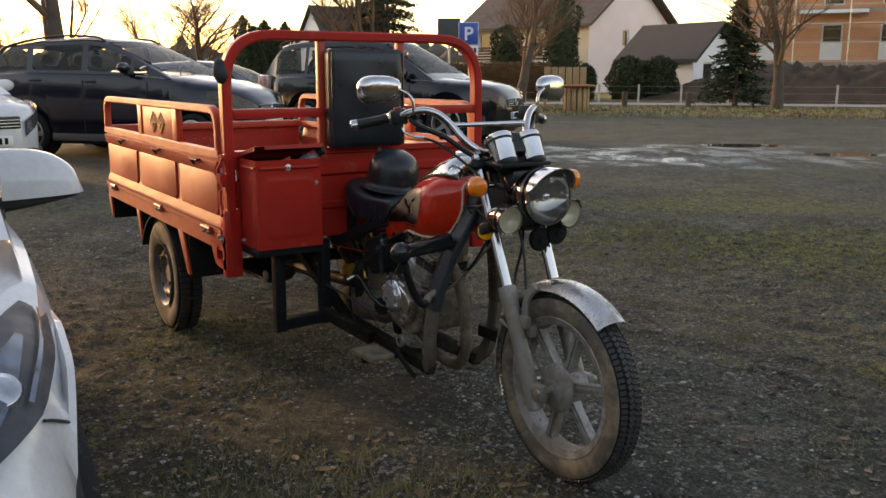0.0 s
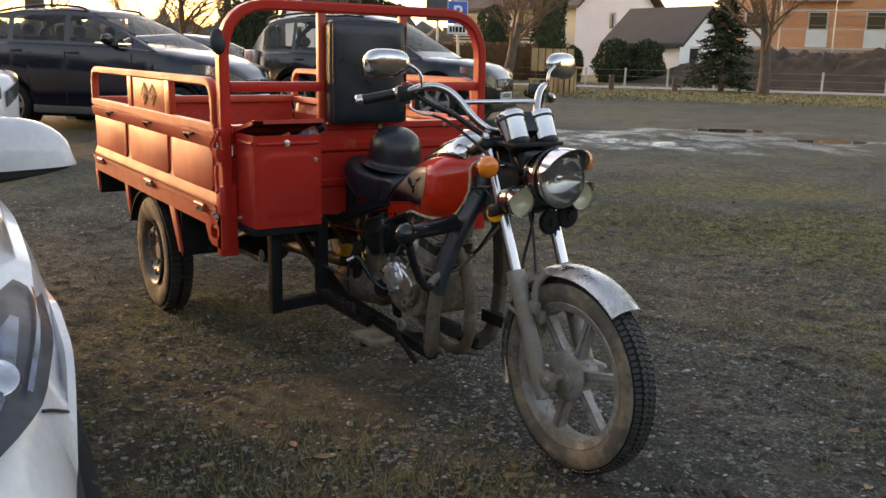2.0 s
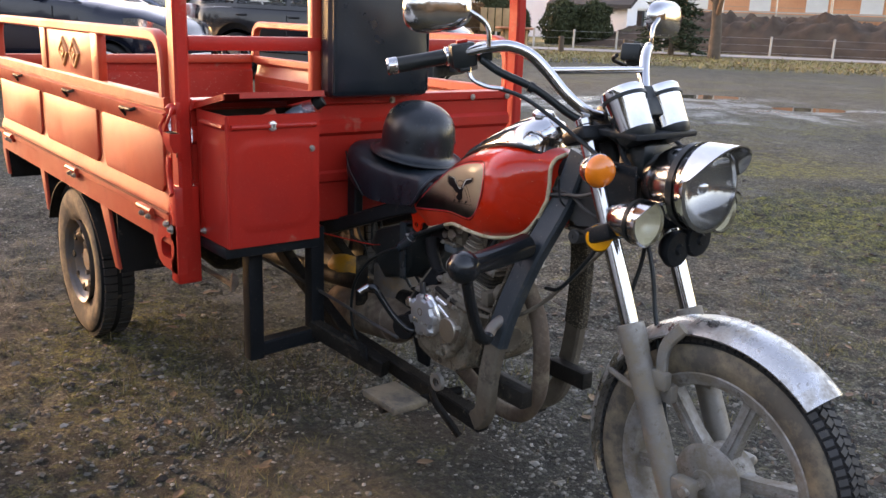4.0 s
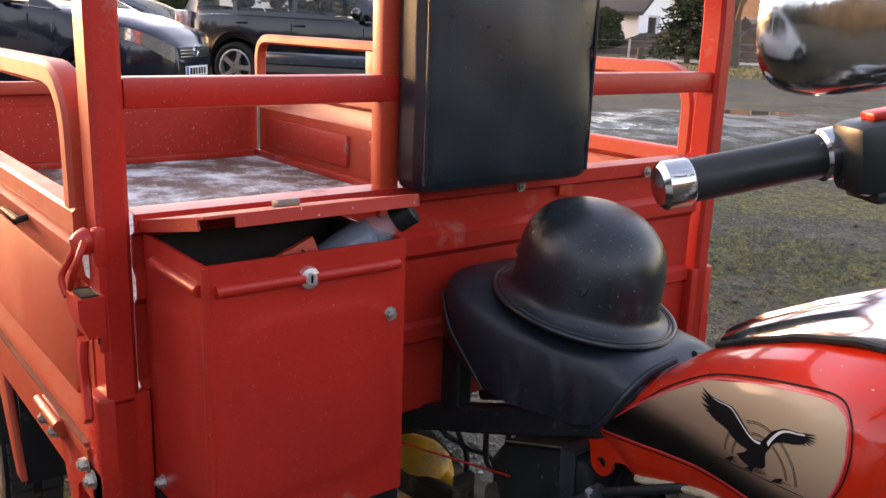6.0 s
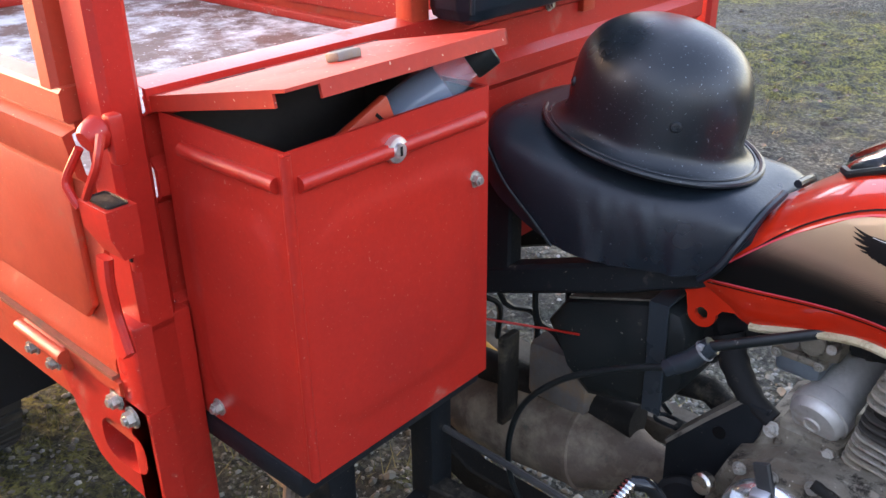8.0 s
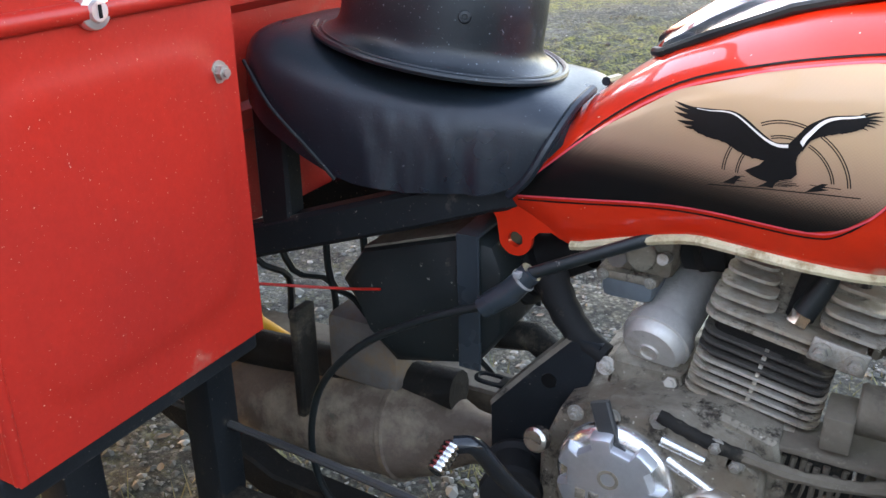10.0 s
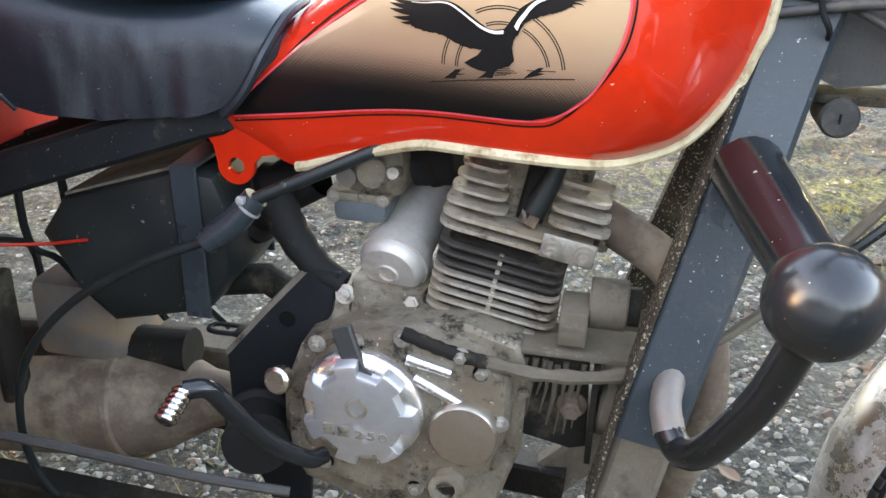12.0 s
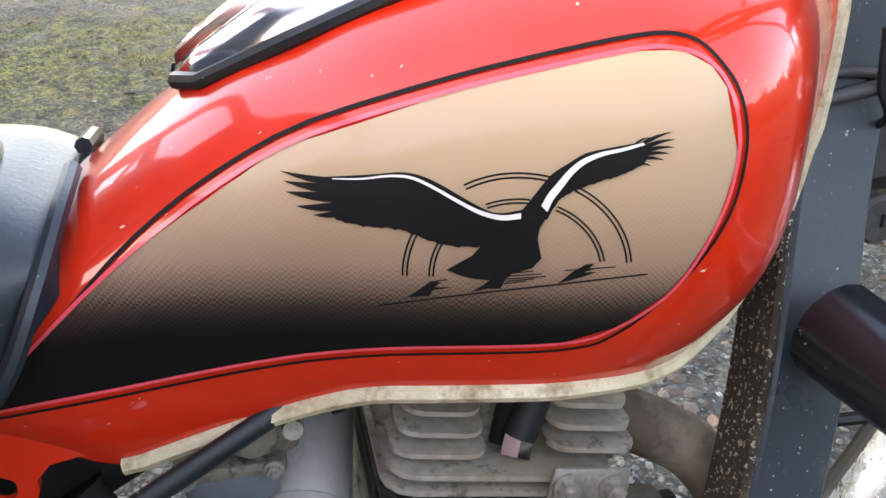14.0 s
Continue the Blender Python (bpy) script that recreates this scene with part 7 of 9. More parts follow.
def lamp(x, y, z, r, depth, name, inner, visor, turn=0.0, label=""):
    m = Matrix.Translation((x, y, z)) @ pose(0, 0, 0, 0, 90, 0) @ pose(0, 0, 0, turn)
    m = Matrix.Translation((x, y, z)) @ pose(0, 0, 0, 0, 88, turn)
    prof = [(0, -depth), (r * 0.35, -depth * 0.97), (r * 0.66, -depth * 0.82), (r * 0.88, -depth * 0.52), (r * 0.97, -depth * 0.2), (r * 1.0, -0.006), (r * 1.04, 0.0), (r * 1.04, 0.008), (r * 0.95, 0.010), (r * 0.93, 0.002)]
    l_ = part(name, lathe(B(), prof, m, 48), CHROME, trike, label, 50)
    part("reflector", lathe(B(), [(r * 0.93, 0.002), (r * 0.8, -r * 0.25), (r * 0.45, -r * 0.5), (0.0, -r * 0.55)], m, 36), inner, l_)
    part("lens", lathe(B(), [(r * 0.95, 0.004), (r * 0.7, 0.012), (0.0, 0.017)], m, 40), CLEAR, l_)
    if visor:
        rings = []
        for k in range(25):
            t = radians(100 + 160 * k / 24)
            ln = visor * math.sin(math.pi * k / 24) ** 0.6
            c, s_ = math.cos(t), math.sin(t)
            rings.append([m @ Vector((r * 1.05 * c, r * 1.05 * s_, 0.0)), m @ Vector((r * 1.045 * c, r * 1.045 * s_, ln)), m @ Vector((r * 1.01 * c, r * 1.01 * s_, ln)), m @ Vector((r * 1.01 * c, r * 1.01 * s_, 0.0))])
        part("visor", loft(B(), rings), CHROME, l_)
    part("rim_band", lathe(B(), [(r * 1.0, -depth * 0.24), (r * 1.012, -depth * 0.24), (r * 1.022, -depth * 0.14), (r * 1.0, -depth * 0.14)], m, 40), PLASTIC, l_)
    return l_, m


hl, m = lamp(1.012, 0.038, 0.893, 0.089, 0.150, "headlight", LENS_IN, 0.070, 0, "large round chrome headlight with a visor")
bulb = B()
blob(bulb, m @ Vector((0, 0, -0.02)), (0.02, 0.018, 0.018), 3)
part("bulb_shield", bulb, CHROME, hl)
for s in (-1, 1):
    fl, _ = lamp(0.955, 0.050 + s * 0.124, 0.820, 0.047, 0.095, "fog_light", FOG_IN, 0.034, 0, "small chrome auxiliary lamp with a creamy lens")
    part("lamp_arm", tube(B(), [(0.92, 0.050 + s * 0.124, 0.80), (0.89, 0.056 + s * 0.10, 0.785), (0.86, 0.056 + s * 0.08, 0.778)], 0.008, 8), BLACK, fl)
    # turn indicators
    ix, iy, iz = 0.880, 0.048 + s * 0.195, 0.922
    m = Matrix.Translation((ix, iy, iz)) @ pose(0, 0, 0, 0, 90, -12 * s * -1)
    ind = part("turn_indicator", lathe(B(), [(0, -0.040), (0.016, -0.038), (0.028, -0.024), (0.034, -0.004), (0.035, 0.004), (0.033, 0.006)], m, 32), CHROME, trike, "chrome turn indicator with an amber lens")
    part("lens", lathe(B(), [(0.034, 0.004), (0.033, 0.014), (0.027, 0.024), (0.014, 0.030), (0, 0.031)], m, 32), AMBER, ind)
    part("indicator_stem", cyl(B(), (0.868, iy, iz), (0.845, 0.055 + s * 0.085, iz - 0.006), 0.0085, seg=12), CHROME, ind)
    rm = Matrix.Translation((0.842, 0.056 + s * 0.138, 0.766)) @ Vector((0.55, s * 0.84, 0.05)).to_track_quat("Z", "Y").to_matrix().to_4x4()
    rf = part("reflector_disc", lathe(B(), [(0.0, -0.010), (0.029, -0.010), (0.031, -0.006), (0.031, 0.001), (0.029, 0.003)], rm, 32), PLASTIC, trike, "round amber side reflector")
    part("lens", lathe(B(), [(0.0295, 0.002), (0.026, 0.006), (0.0, 0.0065)], rm, 32), AMBER_L, rf)
    part("horn", lathe(B(), [(0, 0.016), (0.010, 0.016), (0.014, 0.010), (0.038, 0.008), (0.042, 0.002), (0.042, -0.006), (0.030, -0.024), (0.018, -0.034), (0, -0.036)], Matrix.Translation((0.912 if s < 0 else 0.918, 0.045 + s * -0.045 if s < 0 else 0.155, 0.735 if s < 0 else 0.752)) @ pose(0, 0, 0, 0, 90, 0), 36), BLACK, trike, "black disc horn")
for s in (-1, 1):
    part("headlight_ear", plate(B(), [(0.80, 0.93), (0.90, 0.925), (0.905, 0.86), (0.84, 0.83)], "y", YF + s * 0.095 - 0.003, YF + s * 0.095 + 0.003, 0.001), BLACK, trike)
part("wiring_cover", box(B(), (0.80, 0.0, 0.82), (0.875, 0.10, 0.965), 0.015), PLASTIC, trike)
for k, (p) in enumerate([[(0.86, 0.03, 0.80), (0.90, 0.03, 0.70), (0.93, 0.02, 0.60), (0.99, -0.02, 0.50), (1.03, -0.04, 0.40)], [(0.84, -0.02, 0.83), (0.80, -0.05, 0.72), (0.72, -0.06, 0.62), (0.66, -0.05, 0.60)], [(0.85, 0.07, 0.83), (0.84, 0.07, 0.70), (0.83, 0.05, 0.58), (0.90, 0.03, 0.50), (0.98, 0.11, 0.36)]]):
    part("front_cable", tube(B(), smooth_path(p, 6), 0.005, 8), PLASTIC, trike)


# ---- parked cars ----
def car_paint(name, c, flake=0.0):
    return surf(name, c, tuple(v * 0.8 for v in c), 0.20, flake, 3, 60, 0.0, dirt=((0.2, 0.17, 0.13), 0.03, 3), coat=0.5, spread=0.05, ior=1.35)


NAVY = car_paint("navy_car_paint", (0.0045, 0.007, 0.016))
DARK = car_paint("black_car_paint", (0.004, 0.005, 0.008))
WHITE = car_paint("white_car_paint", (0.66, 0.67, 0.68))
SILVER = car_paint("silver_car_paint", (0.09, 0.11, 0.14), 0.5)
TRIM = surf("grey_sill_trim", (0.05, 0.052, 0.055), (0.07, 0.07, 0.07), 0.6, 0, 4, 80, 0.1)
LAMP = surf("lamp_reflector", (0.65, 0.66, 0.68), (0.4, 0.42, 0.45), 0.12, 0.9, 30, 60, 0.0)
TAIL = surf("tail_lamp_clear", (0.55, 0.5, 0.48), (0.4, 0.1, 0.08), 0.2, 0.2, 12, 60, 0.0, coat=1.0)
ALLOY = surf("alloy_wheel", (0.42, 0.42, 0.42), (0.35, 0.35, 0.35), 0.35, 0.8, 6, 60, 0.0, dirt=(MUD, 0.2, 9))
PLATE = surf("number_plate_white", (0.75, 0.75, 0.73), (0.7, 0.7, 0.68), 0.4)
BLUE = surf("sign_blue", (0.02, 0.10, 0.42), (0.02, 0.09, 0.38), 0.4, 0, 6, 60, 0.0)
SEATS = surf("dark_car_seat", (0.02, 0.02, 0.022), (0.03, 0.03, 0.032), 0.8, 0, 6, 60, 0.1)
GRILLE = surf("grille_black", (0.012, 0.012, 0.013), (0.02, 0.02, 0.02), 0.5, 0, 8, 80, 0.0)


def car(name, label, paint, spec, at, turn, rails=False, tailgate=False, cladding=False):
    """A car that looks along +x, its nose at x = 0. spec: length, width, wheel radius, wheel places, tables of hood/belt and roof."""
    L, W, RW, wx, sill = spec["length"], spec["width"], spec["wheel"], spec["axles"], spec["sill"]
    c = thing(name, label, "car", (*at, lie(*at)), turn, "parked cars")
    belt, roof, plan = spec["belt"], spec["roof"], spec["plan"]
    hw = W / 2

    def width(x):
        return hw * sum(interp(x + k * 0.035, plan) for k in (-2, -1, 0, 1, 2)) / 5

    rings = []
    roof_ = spec["roof"]
    xs_ = sorted(set([round(v, 3) for v in np.linspace(-L, -1.0, 44)] + [round(-v * v, 3) for v in np.linspace(0, 1, 34)] + [round(a + RW * 1.16 * math.cos(t), 3) for a in wx for t in np.linspace(0, math.pi, 19)]))
    for x in xs_:
        zb = sill
        end = min(1.0, min(-x, x + L) / 0.25)
        zb += 0.10 * (1 - end) ** 2
        for a in wx:
            d = abs(x - a)
            if d < RW * 1.16:
                zb = max(zb, RW + math.sqrt((RW * 1.16) ** 2 - d * d))
        zt = sum(interp(x + k * 0.035, belt) for k in (-2, -1, 0, 1, 2)) / 5
        w_ = width(x)
        zmid = max(zb + 0.01, 0.52)
        zs = zt - 0.10
        hood = min(1.0, max(0.0, (x - roof_[-1][0]) / 0.25))
        half = [(w_ * 0.94, zb), (w_ * 0.985, max(zb + 0.004, min(zs, zb + 0.10))), (w_, max(zb + 0.008, min(zs + 0.002, zmid + 0.08))), (w_ * (0.985 - 0.012 * hood), max(zb + 0.012, zs - 0.03 * hood)), (w_ * (0.955 - 0.02 * hood), max(zb + 0.016, zt - 0.025 - 0.035 * hood)), (w_ * (0.90 - 0.04 * hood), max(zb + 0.02, zt - 0.014 * hood)), (w_ * 0.45, max(zb + 0.02, zt) + 0.03 * end), (0, max(zb + 0.02, zt) + 0.04 * end)]
        rings.append([(x, -y, z) for y, z in half] + [(x, y, z) for y, z in reversed(half[:-1])])
    body = part("body", loft(B(), rings), paint, c, "", 32)
    # cabin
    x0, x1 = roof[0][0], roof[-1][0]

    def cabin(x, k):
        """k: 0 at the belt, 1 at the roof's edge."""
        zb, zr = interp(x, belt) - 0.01, interp(x, roof)
        wb, wr = width(x) * 0.93, width(x) * 0.93 - 0.24 * max(0.0, zr - zb)
        return wb + (wr - wb) * k, zb + (zr - zb) * k

    stops = {round(v, 3) for v in np.linspace(x0, x1, 26)} | {v for a, b in spec["windows"] for v in (a, b)} | {v for k in ("screen", "rear") if k in spec for v in spec[k]}
    stops = sorted(v for v in stops if x0 <= v <= x1)
    bm = B()
    grid = []
    for x in stops:
        ring = [cabin(x, k) for k in (0.0, 0.10, 0.47, 0.84, 0.95)]
        wr, zr = cabin(x, 1.0)
        lift = min(0.05, max(0.0, zr - interp(x, belt)) * 0.2)
        ring += [(wr * 0.93, zr + lift * 0.3), (wr * 0.6, zr + lift * 0.8), (0, zr + lift)]
        grid.append([bm.verts.new(v) for v in [(x, -y, z) for y, z in ring] + [(x, y, z) for y, z in reversed(ring[:-1])]])
    for xa, xb, ga, gb in zip(stops, stops[1:], grid, grid[1:]):
        xm = (xa + xb) / 2
        side_open = any(a < xm < b for a, b in spec["windows"]) and cabin(xm, 1)[1] - cabin(xm, 0)[1] > 0.10
        top_open = any(min(spec[k]) < xm < max(spec[k]) for k in ("screen", "rear") if k in spec)
        for j in range(14):
            jj = min(j, 13 - j)
            if (side_open and jj in (1, 2)) or (top_open and jj >= 5):
                continue
            bm.faces.new((ga[j], ga[j + 1], gb[j + 1], gb[j]))
    part("cabin", bm, paint, c, "", 32)
    # seats seen through the glass
    seat_x = spec["seats"]
    for x, ys_, w_ in ((seat_x, (-0.36, 0.36), 0.24), (seat_x - 0.85, (-0.36, 0.36), 0.30)):
        for y in ys_:
            z0 = 0.55
            st = part("car_seat", loft(B(), [[(x - 0.42 * k - o, y + u * w_ * f, z0 + (interp(x, belt) + 0.10 - z0) * k) for u, o in ((-1, 0), (1, 0), (1, 0.12), (-1, 0.12))] for k, f in ((0, 1), (0.6, 1), (1.0, 0.75))]), SEATS, c)
            part("headrest", blob(B(), (x - 0.50, y, interp(x, belt) + 0.19), (0.06, 0.13, 0.085), 2), SEATS, st)
    part("steering_wheel", lathe(B(), [(0.17, -0.012), (0.19, 0), (0.17, 0.012), (0.155, 0)], pose(seat_x + 0.55, 0.36, interp(seat_x, belt) - 0.02, 0, 65), 24), GRILLE, c)
    # side windows
    for s in (-1, 1):
        for a, b in spec["windows"]:
            bm = B()
            g = []
            for i in range(9):
                x = a + (b - a) * i / 8
                lo, hi = 0.10, 0.84
                col = []
                zb_, zr_ = cabin(x, 0)[1], cabin(x, 1)[1]
                if zr_ - zb_ < 0.10:
                    hi = 0.2
                for k in (lo, (lo + hi) / 2, hi):
                    y, z = cabin(x, k)
                    col.append(bm.verts.new((x, s * (y + 0.006), z)))
                g.append(col)
            for i in range(8):
                for k in range(2):
                    bm.faces.new((g[i][k], g[i + 1][k], g[i + 1][k + 1], g[i][k + 1]))
            part("side_window", bm, CAR_GLASS, c)
        for x in spec["handles"]:
            part("door_handle", box(B(), (x - 0.09, s * width(x) - 0.012, interp(x, belt) - 0.125), (x + 0.09, s * width(x) + 0.022, interp(x, belt) - 0.095), 0.01), paint, c)
        for x in spec["shuts"]:
            part("door_gap", box(B(), (x - 0.004, s * width(x) * 0.99 - 0.006, sill + 0.12), (x + 0.004, s * width(x) * 0.99 + 0.004, interp(x, belt) - 0.09)), GRILLE, c)
        if spec.get("mirror"):
            mx = spec["mirror"]
            m_ = part("door_mirror", B_mirror(mx, s, width(mx) * 0.96, interp(mx, belt)), paint, c)
            part("mirror_foot", box(B(), (mx - 0.05, min(s * width(mx) * 0.9, s * (width(mx) + 0.06)), interp(mx, belt) - 0.01), (mx + 0.04, max(s * width(mx) * 0.9, s * (width(mx) + 0.06)), interp(mx, belt) + 0.05), 0.015), GRILLE, m_)
            part("head_lamp", lamp_patch(spec, width, s), LAMP, c)
        if spec.get("tail"):
            part("tail_lamp", box(B(), (-L - 0.01, min(s * hw * 0.62, s * hw * 0.90), 0.80), (-L + 0.22, max(s * hw * 0.62, s * hw * 0.915), 1.12), 0.04), TAIL, c)
        if cladding:
            part("side_cladding", box(B(), (wx[1] + RW * 1.25, s * hw - 0.02, 0.44), (wx[0] - RW * 1.25, s * hw + 0.018, 0.60), 0.012), SILVER, c)
        part("sill_trim", box(B(), (wx[1] + RW * 1.2, min(s * hw * 0.90, s * hw * 0.975), sill - 0.02), (wx[0] - RW * 1.2, max(s * hw * 0.90, s * hw * 0.975), sill + 0.09), 0.01), TRIM, c)
        if rails:
            r0, r1 = spec["rails"]
            pts = [(x, s * (cabin(x, 1)[0] * 0.93), cabin(x, 1)[1] + h) for x, h in ((r0, 0.0), (r0 + 0.10, 0.055), ((r0 + r1) / 2, 0.06), (r1 - 0.18, 0.05), (r1, 0.0))]
            part("roof_rail", tube(B(), smooth_path(pts, 4), 0.018, 8), GRILLE, c)
        for a in wx:
            y = s * (hw - 0.115)
            m = Matrix.Translation((a, y, RW)) @ pose(0, 0, 0, -90 * s)
            wheel = part("wheel", lathe(B(), [(RW * 0.66, -0.10), (RW * 0.72, 0.095), (RW * 0.66, 0.10), (RW * 0.62, 0.06), (RW * 0.60, 0.03)], m, 30), ALLOY, c)
            part("tyre", lathe(B(), tyre_profile(RW, 0.21, RW * 0.66), m, 36), TYRE, wheel)
            part("wheel_back", lathe(B(), [(RW * 0.64, 0.0), (0, 0.0)], m, 24), GRILLE, wheel)
            for k in range(5):
                q = m @ pose(0, 0, 0, 0, 0, 72 * k)
                sp = B()
                loft(sp, [[q @ Vector((r, u * w2, z)) for u, z in ((-1, 0.03), (1, 0.03), (1, 0.085), (-1, 0.085))] for r, w2 in ((0.03, 0.045), (RW * 0.35, 0.028), (RW * 0.66, 0.045))])
                part("wheel_spoke", sp, ALLOY, wheel)
            part("wheel_centre", cyl(B(), m @ Vector((0, 0, 0.05)), m @ Vector((0, 0, 0.092)), 0.05, seg=16), ALLOY, wheel)
            part("arch_liner", lathe(B(), [(RW * 1.15, -0.16), (RW * 1.15, 0.06)], m, 30), GRILLE, c)
    # windscreen and rear window
    for key in ("screen", "rear"):
        if key in spec:
            xa, xb = spec[key]
            bm = B()
            g = []
            for i in range(6):
                x = xa + (xb - xa) * i / 5
                w_, z = cabin(x, 1.0)
                lift = min(0.05, max(0.0, z - interp(x, belt)) * 0.2)
                g.append([bm.verts.new((x + (0.006 if key == "screen" else -0.006), w_ * 0.86 * u, z + lift * (1 - abs(u) ** 2 * 0.9) + 0.007)) for u in np.linspace(-1, 1, 9)])
            for i in range(5):
                for k in range(8):
                    bm.faces.new((g[i][k], g[i + 1][k], g[i + 1][k + 1], g[i][k + 1]))
            part("windscreen" if key == "screen" else "rear_window", bm, CAR_GLASS, c)
    gx = 0.012
    gr = part("grille", box(B(), (-0.06, -hw * 0.42, 0.60), (gx, hw * 0.42, 0.74), 0.02), GRILLE, c)
    for k in range(3):
        part("grille_bar", box(B(), (-0.02, -hw * 0.40, 0.625 + 0.035 * k), (gx + 0.008, hw * 0.40, 0.636 + 0.035 * k), 0.003), CHROME, gr)
    part("badge", lathe(B(), [(0.0, 0.012), (0.03, 0.012), (0.034, 0.006), (0.052, 0.006), (0.058, 0.014), (0.062, 0.0)], pose(gx, 0, 0.69, 0, 90), 24), CHROME, c, "plain round chrome badge")
    part("lower_grille", box(B(), (-0.08, -hw * 0.62, 0.26), (gx + 0.002, hw * 0.62, 0.38), 0.02), GRILLE, c)
    pl_ = part("number_plate", box(B(), (gx, -0.26, 0.42), (gx + 0.02, 0.26, 0.53), 0.004), PLATE, c)
    part("blue_strip", box(B(), (gx + 0.02, -0.258, 0.423), (gx + 0.022, -0.215, 0.527)), BLUE, pl_)
    for k, w_ in enumerate((0.05, 0.05, 0.04, 0.05, 0.04, 0.04)):
        part("plate_bar", box(B(), (gx + 0.02, -0.18 + 0.068 * k, 0.44), (gx + 0.022, -0.18 + 0.068 * k + w_, 0.51)), INK, pl_)
    part("underbody", box(B(), (-L + 0.25, -hw * 0.85, 0.17), (-0.25, hw * 0.85, sill + 0.15), 0.03), GRILLE, c)
    return c


def B_mirror(x, s, w_, z):
    bm = B()
    blob(bm, (x, s * (w_ + 0.14), z + 0.085), (0.060, 0.125, 0.075), 3)
    for v in bm.verts:
        v.co.x = min(v.co.x, x + 0.055)
        if v.co.x < x - 0.035:
            v.co.x = x - 0.035
        v.co.z += 0.02 * (v.co.y * s - w_)
    return bm


def lamp_patch(spec, width, s):
    """Head lamp glass wrapped round the front corner."""
    bm = B()
    g = []
    for i in range(9):
        x = -0.03 - spec["lamp"] * i / 8
        top = min(interp(x, spec["belt"]) - 0.02, 0.95)
        y = width(x)
        col = []
        for k in range(5):
            z = (top - 0.17 + 0.05 * i / 8) + (0.17 - 0.07 * i / 8) * k / 4
            col.append(bm.verts.new((x + 0.012, s * (y * 0.992 + 0.006), z)))
        g.append(col)
    for i in range(8):
        for k in range(4):
            bm.faces.new((g[i][k], g[i + 1][k], g[i + 1][k + 1], g[i][k + 1]))
    return bm


PLAN = [(-9, 0.80), (-4.35, 0.80), (-4.1, 0.93), (-3.4, 0.99), (-1.2, 1.0), (-0.7, 0.965), (-0.35, 0.87), (-0.14, 0.72), (-0.04, 0.52), (0.0, 0.36)]
MPV = dict(length=4.2, width=1.76, wheel=0.315, axles=(-0.80, -3.44), sill=0.24, plan=PLAN, lamp=0.55,
           belt=[(-4.2, 1.16), (-3.6, 1.19), (-1.6, 1.15), (-1.1, 1.10), (-0.55, 1.02), (-0.20, 0.90), (-0.04, 0.78), (0, 0.70)],
           roof=[(-4.17, 1.19), (-4.05, 1.36), (-3.85, 1.54), (-3.3, 1.615), (-2.6, 1.64), (-2.25, 1.615), (-1.85, 1.46), (-1.45, 1.27), (-1.10, 1.10)],
           windows=((-3.95, -3.46), (-3.36, -2.54), (-2.44, -1.74), (-1.68, -1.46)), handles=(-3.28, -2.36), shuts=(-2.49, -1.45), mirror=-1.72, seats=-2.1, screen=(-1.16, -2.15), rear=(-4.12, -3.92), rails=(-4.0, -2.2))
SUV = dict(length=4.5, width=1.85, wheel=0.355, axles=(-0.86, -3.48), sill=0.34, plan=PLAN, lamp=0.45, tail=True,
           belt=[(-4.5, 1.06), (-3.8, 1.10), (-1.3, 1.05), (-0.6, 1.00), (-0.2, 0.92), (-0.04, 0.80), (0, 0.70)],
           roof=[(-4.47, 1.10), (-4.30, 1.40), (-4.05, 1.62), (-3.4, 1.69), (-2.5, 1.70), (-2.15, 1.66), (-1.75, 1.45), (-1.35, 1.20), (-1.12, 1.06)],
           windows=((-4.18, -3.55), (-3.48, -2.62), (-2.54, -1.66)), handles=(-3.36, -2.46), shuts=(-2.58, -1.5), mirror=-1.55, seats=-2.2, screen=(-1.25, -2.05), rear=(-4.42, -4.1), rails=(-4.15, -2.25))
HATCH = dict(length=4.3, width=1.80, wheel=0.32, axles=(-0.88, -3.5), sill=0.24, plan=PLAN, lamp=0.75,
             belt=[(-4.3, 0.96), (-3.6, 1.0), (-1.15, 0.97), (-0.55, 0.92), (-0.22, 0.84), (-0.06, 0.74), (0, 0.66)],
             roof=[(-4.27, 1.0), (-4.0, 1.28), (-3.6, 1.44), (-2.6, 1.50), (-2.1, 1.46), (-1.6, 1.28), (-1.15, 1.06), (-0.95, 0.96)],
             windows=((-3.9, -3.3), (-3.22, -2.45), (-2.37, -1.55)), handles=(-3.2, -2.3), shuts=(-2.41, -1.4), mirror=-1.42, seats=-2.0, screen=(-1.05, -2.0), rear=(-4.2, -3.8))
car("minivan", "dark navy compact minivan with roof rails, parked", NAVY, MPV, (-8.9, 3.08), 41.8, rails=True)
car("off_roader", "black off-road estate with silver side cladding, parked", DARK, SUV, (-8.6, 7.2), 33.4, rails=True, cladding=True)
car("white_hatchback", "white hatchback with a black grille, parked", WHITE, HATCH, (-7.55, -0.72), 22)
car("silver_hatchback", "silver-blue hatchback parked behind the others", SILVER, HATCH, (-15.2, 6.6), 48)
# the tail, out of view, is lengthened to keep sun off the ground
LONG_PLAN = [(-9, 0.82), (-4.75, 0.82), (-4.55, 0.94), (-3.9, 0.99), (-1.2, 1.0)] + PLAN[5:]
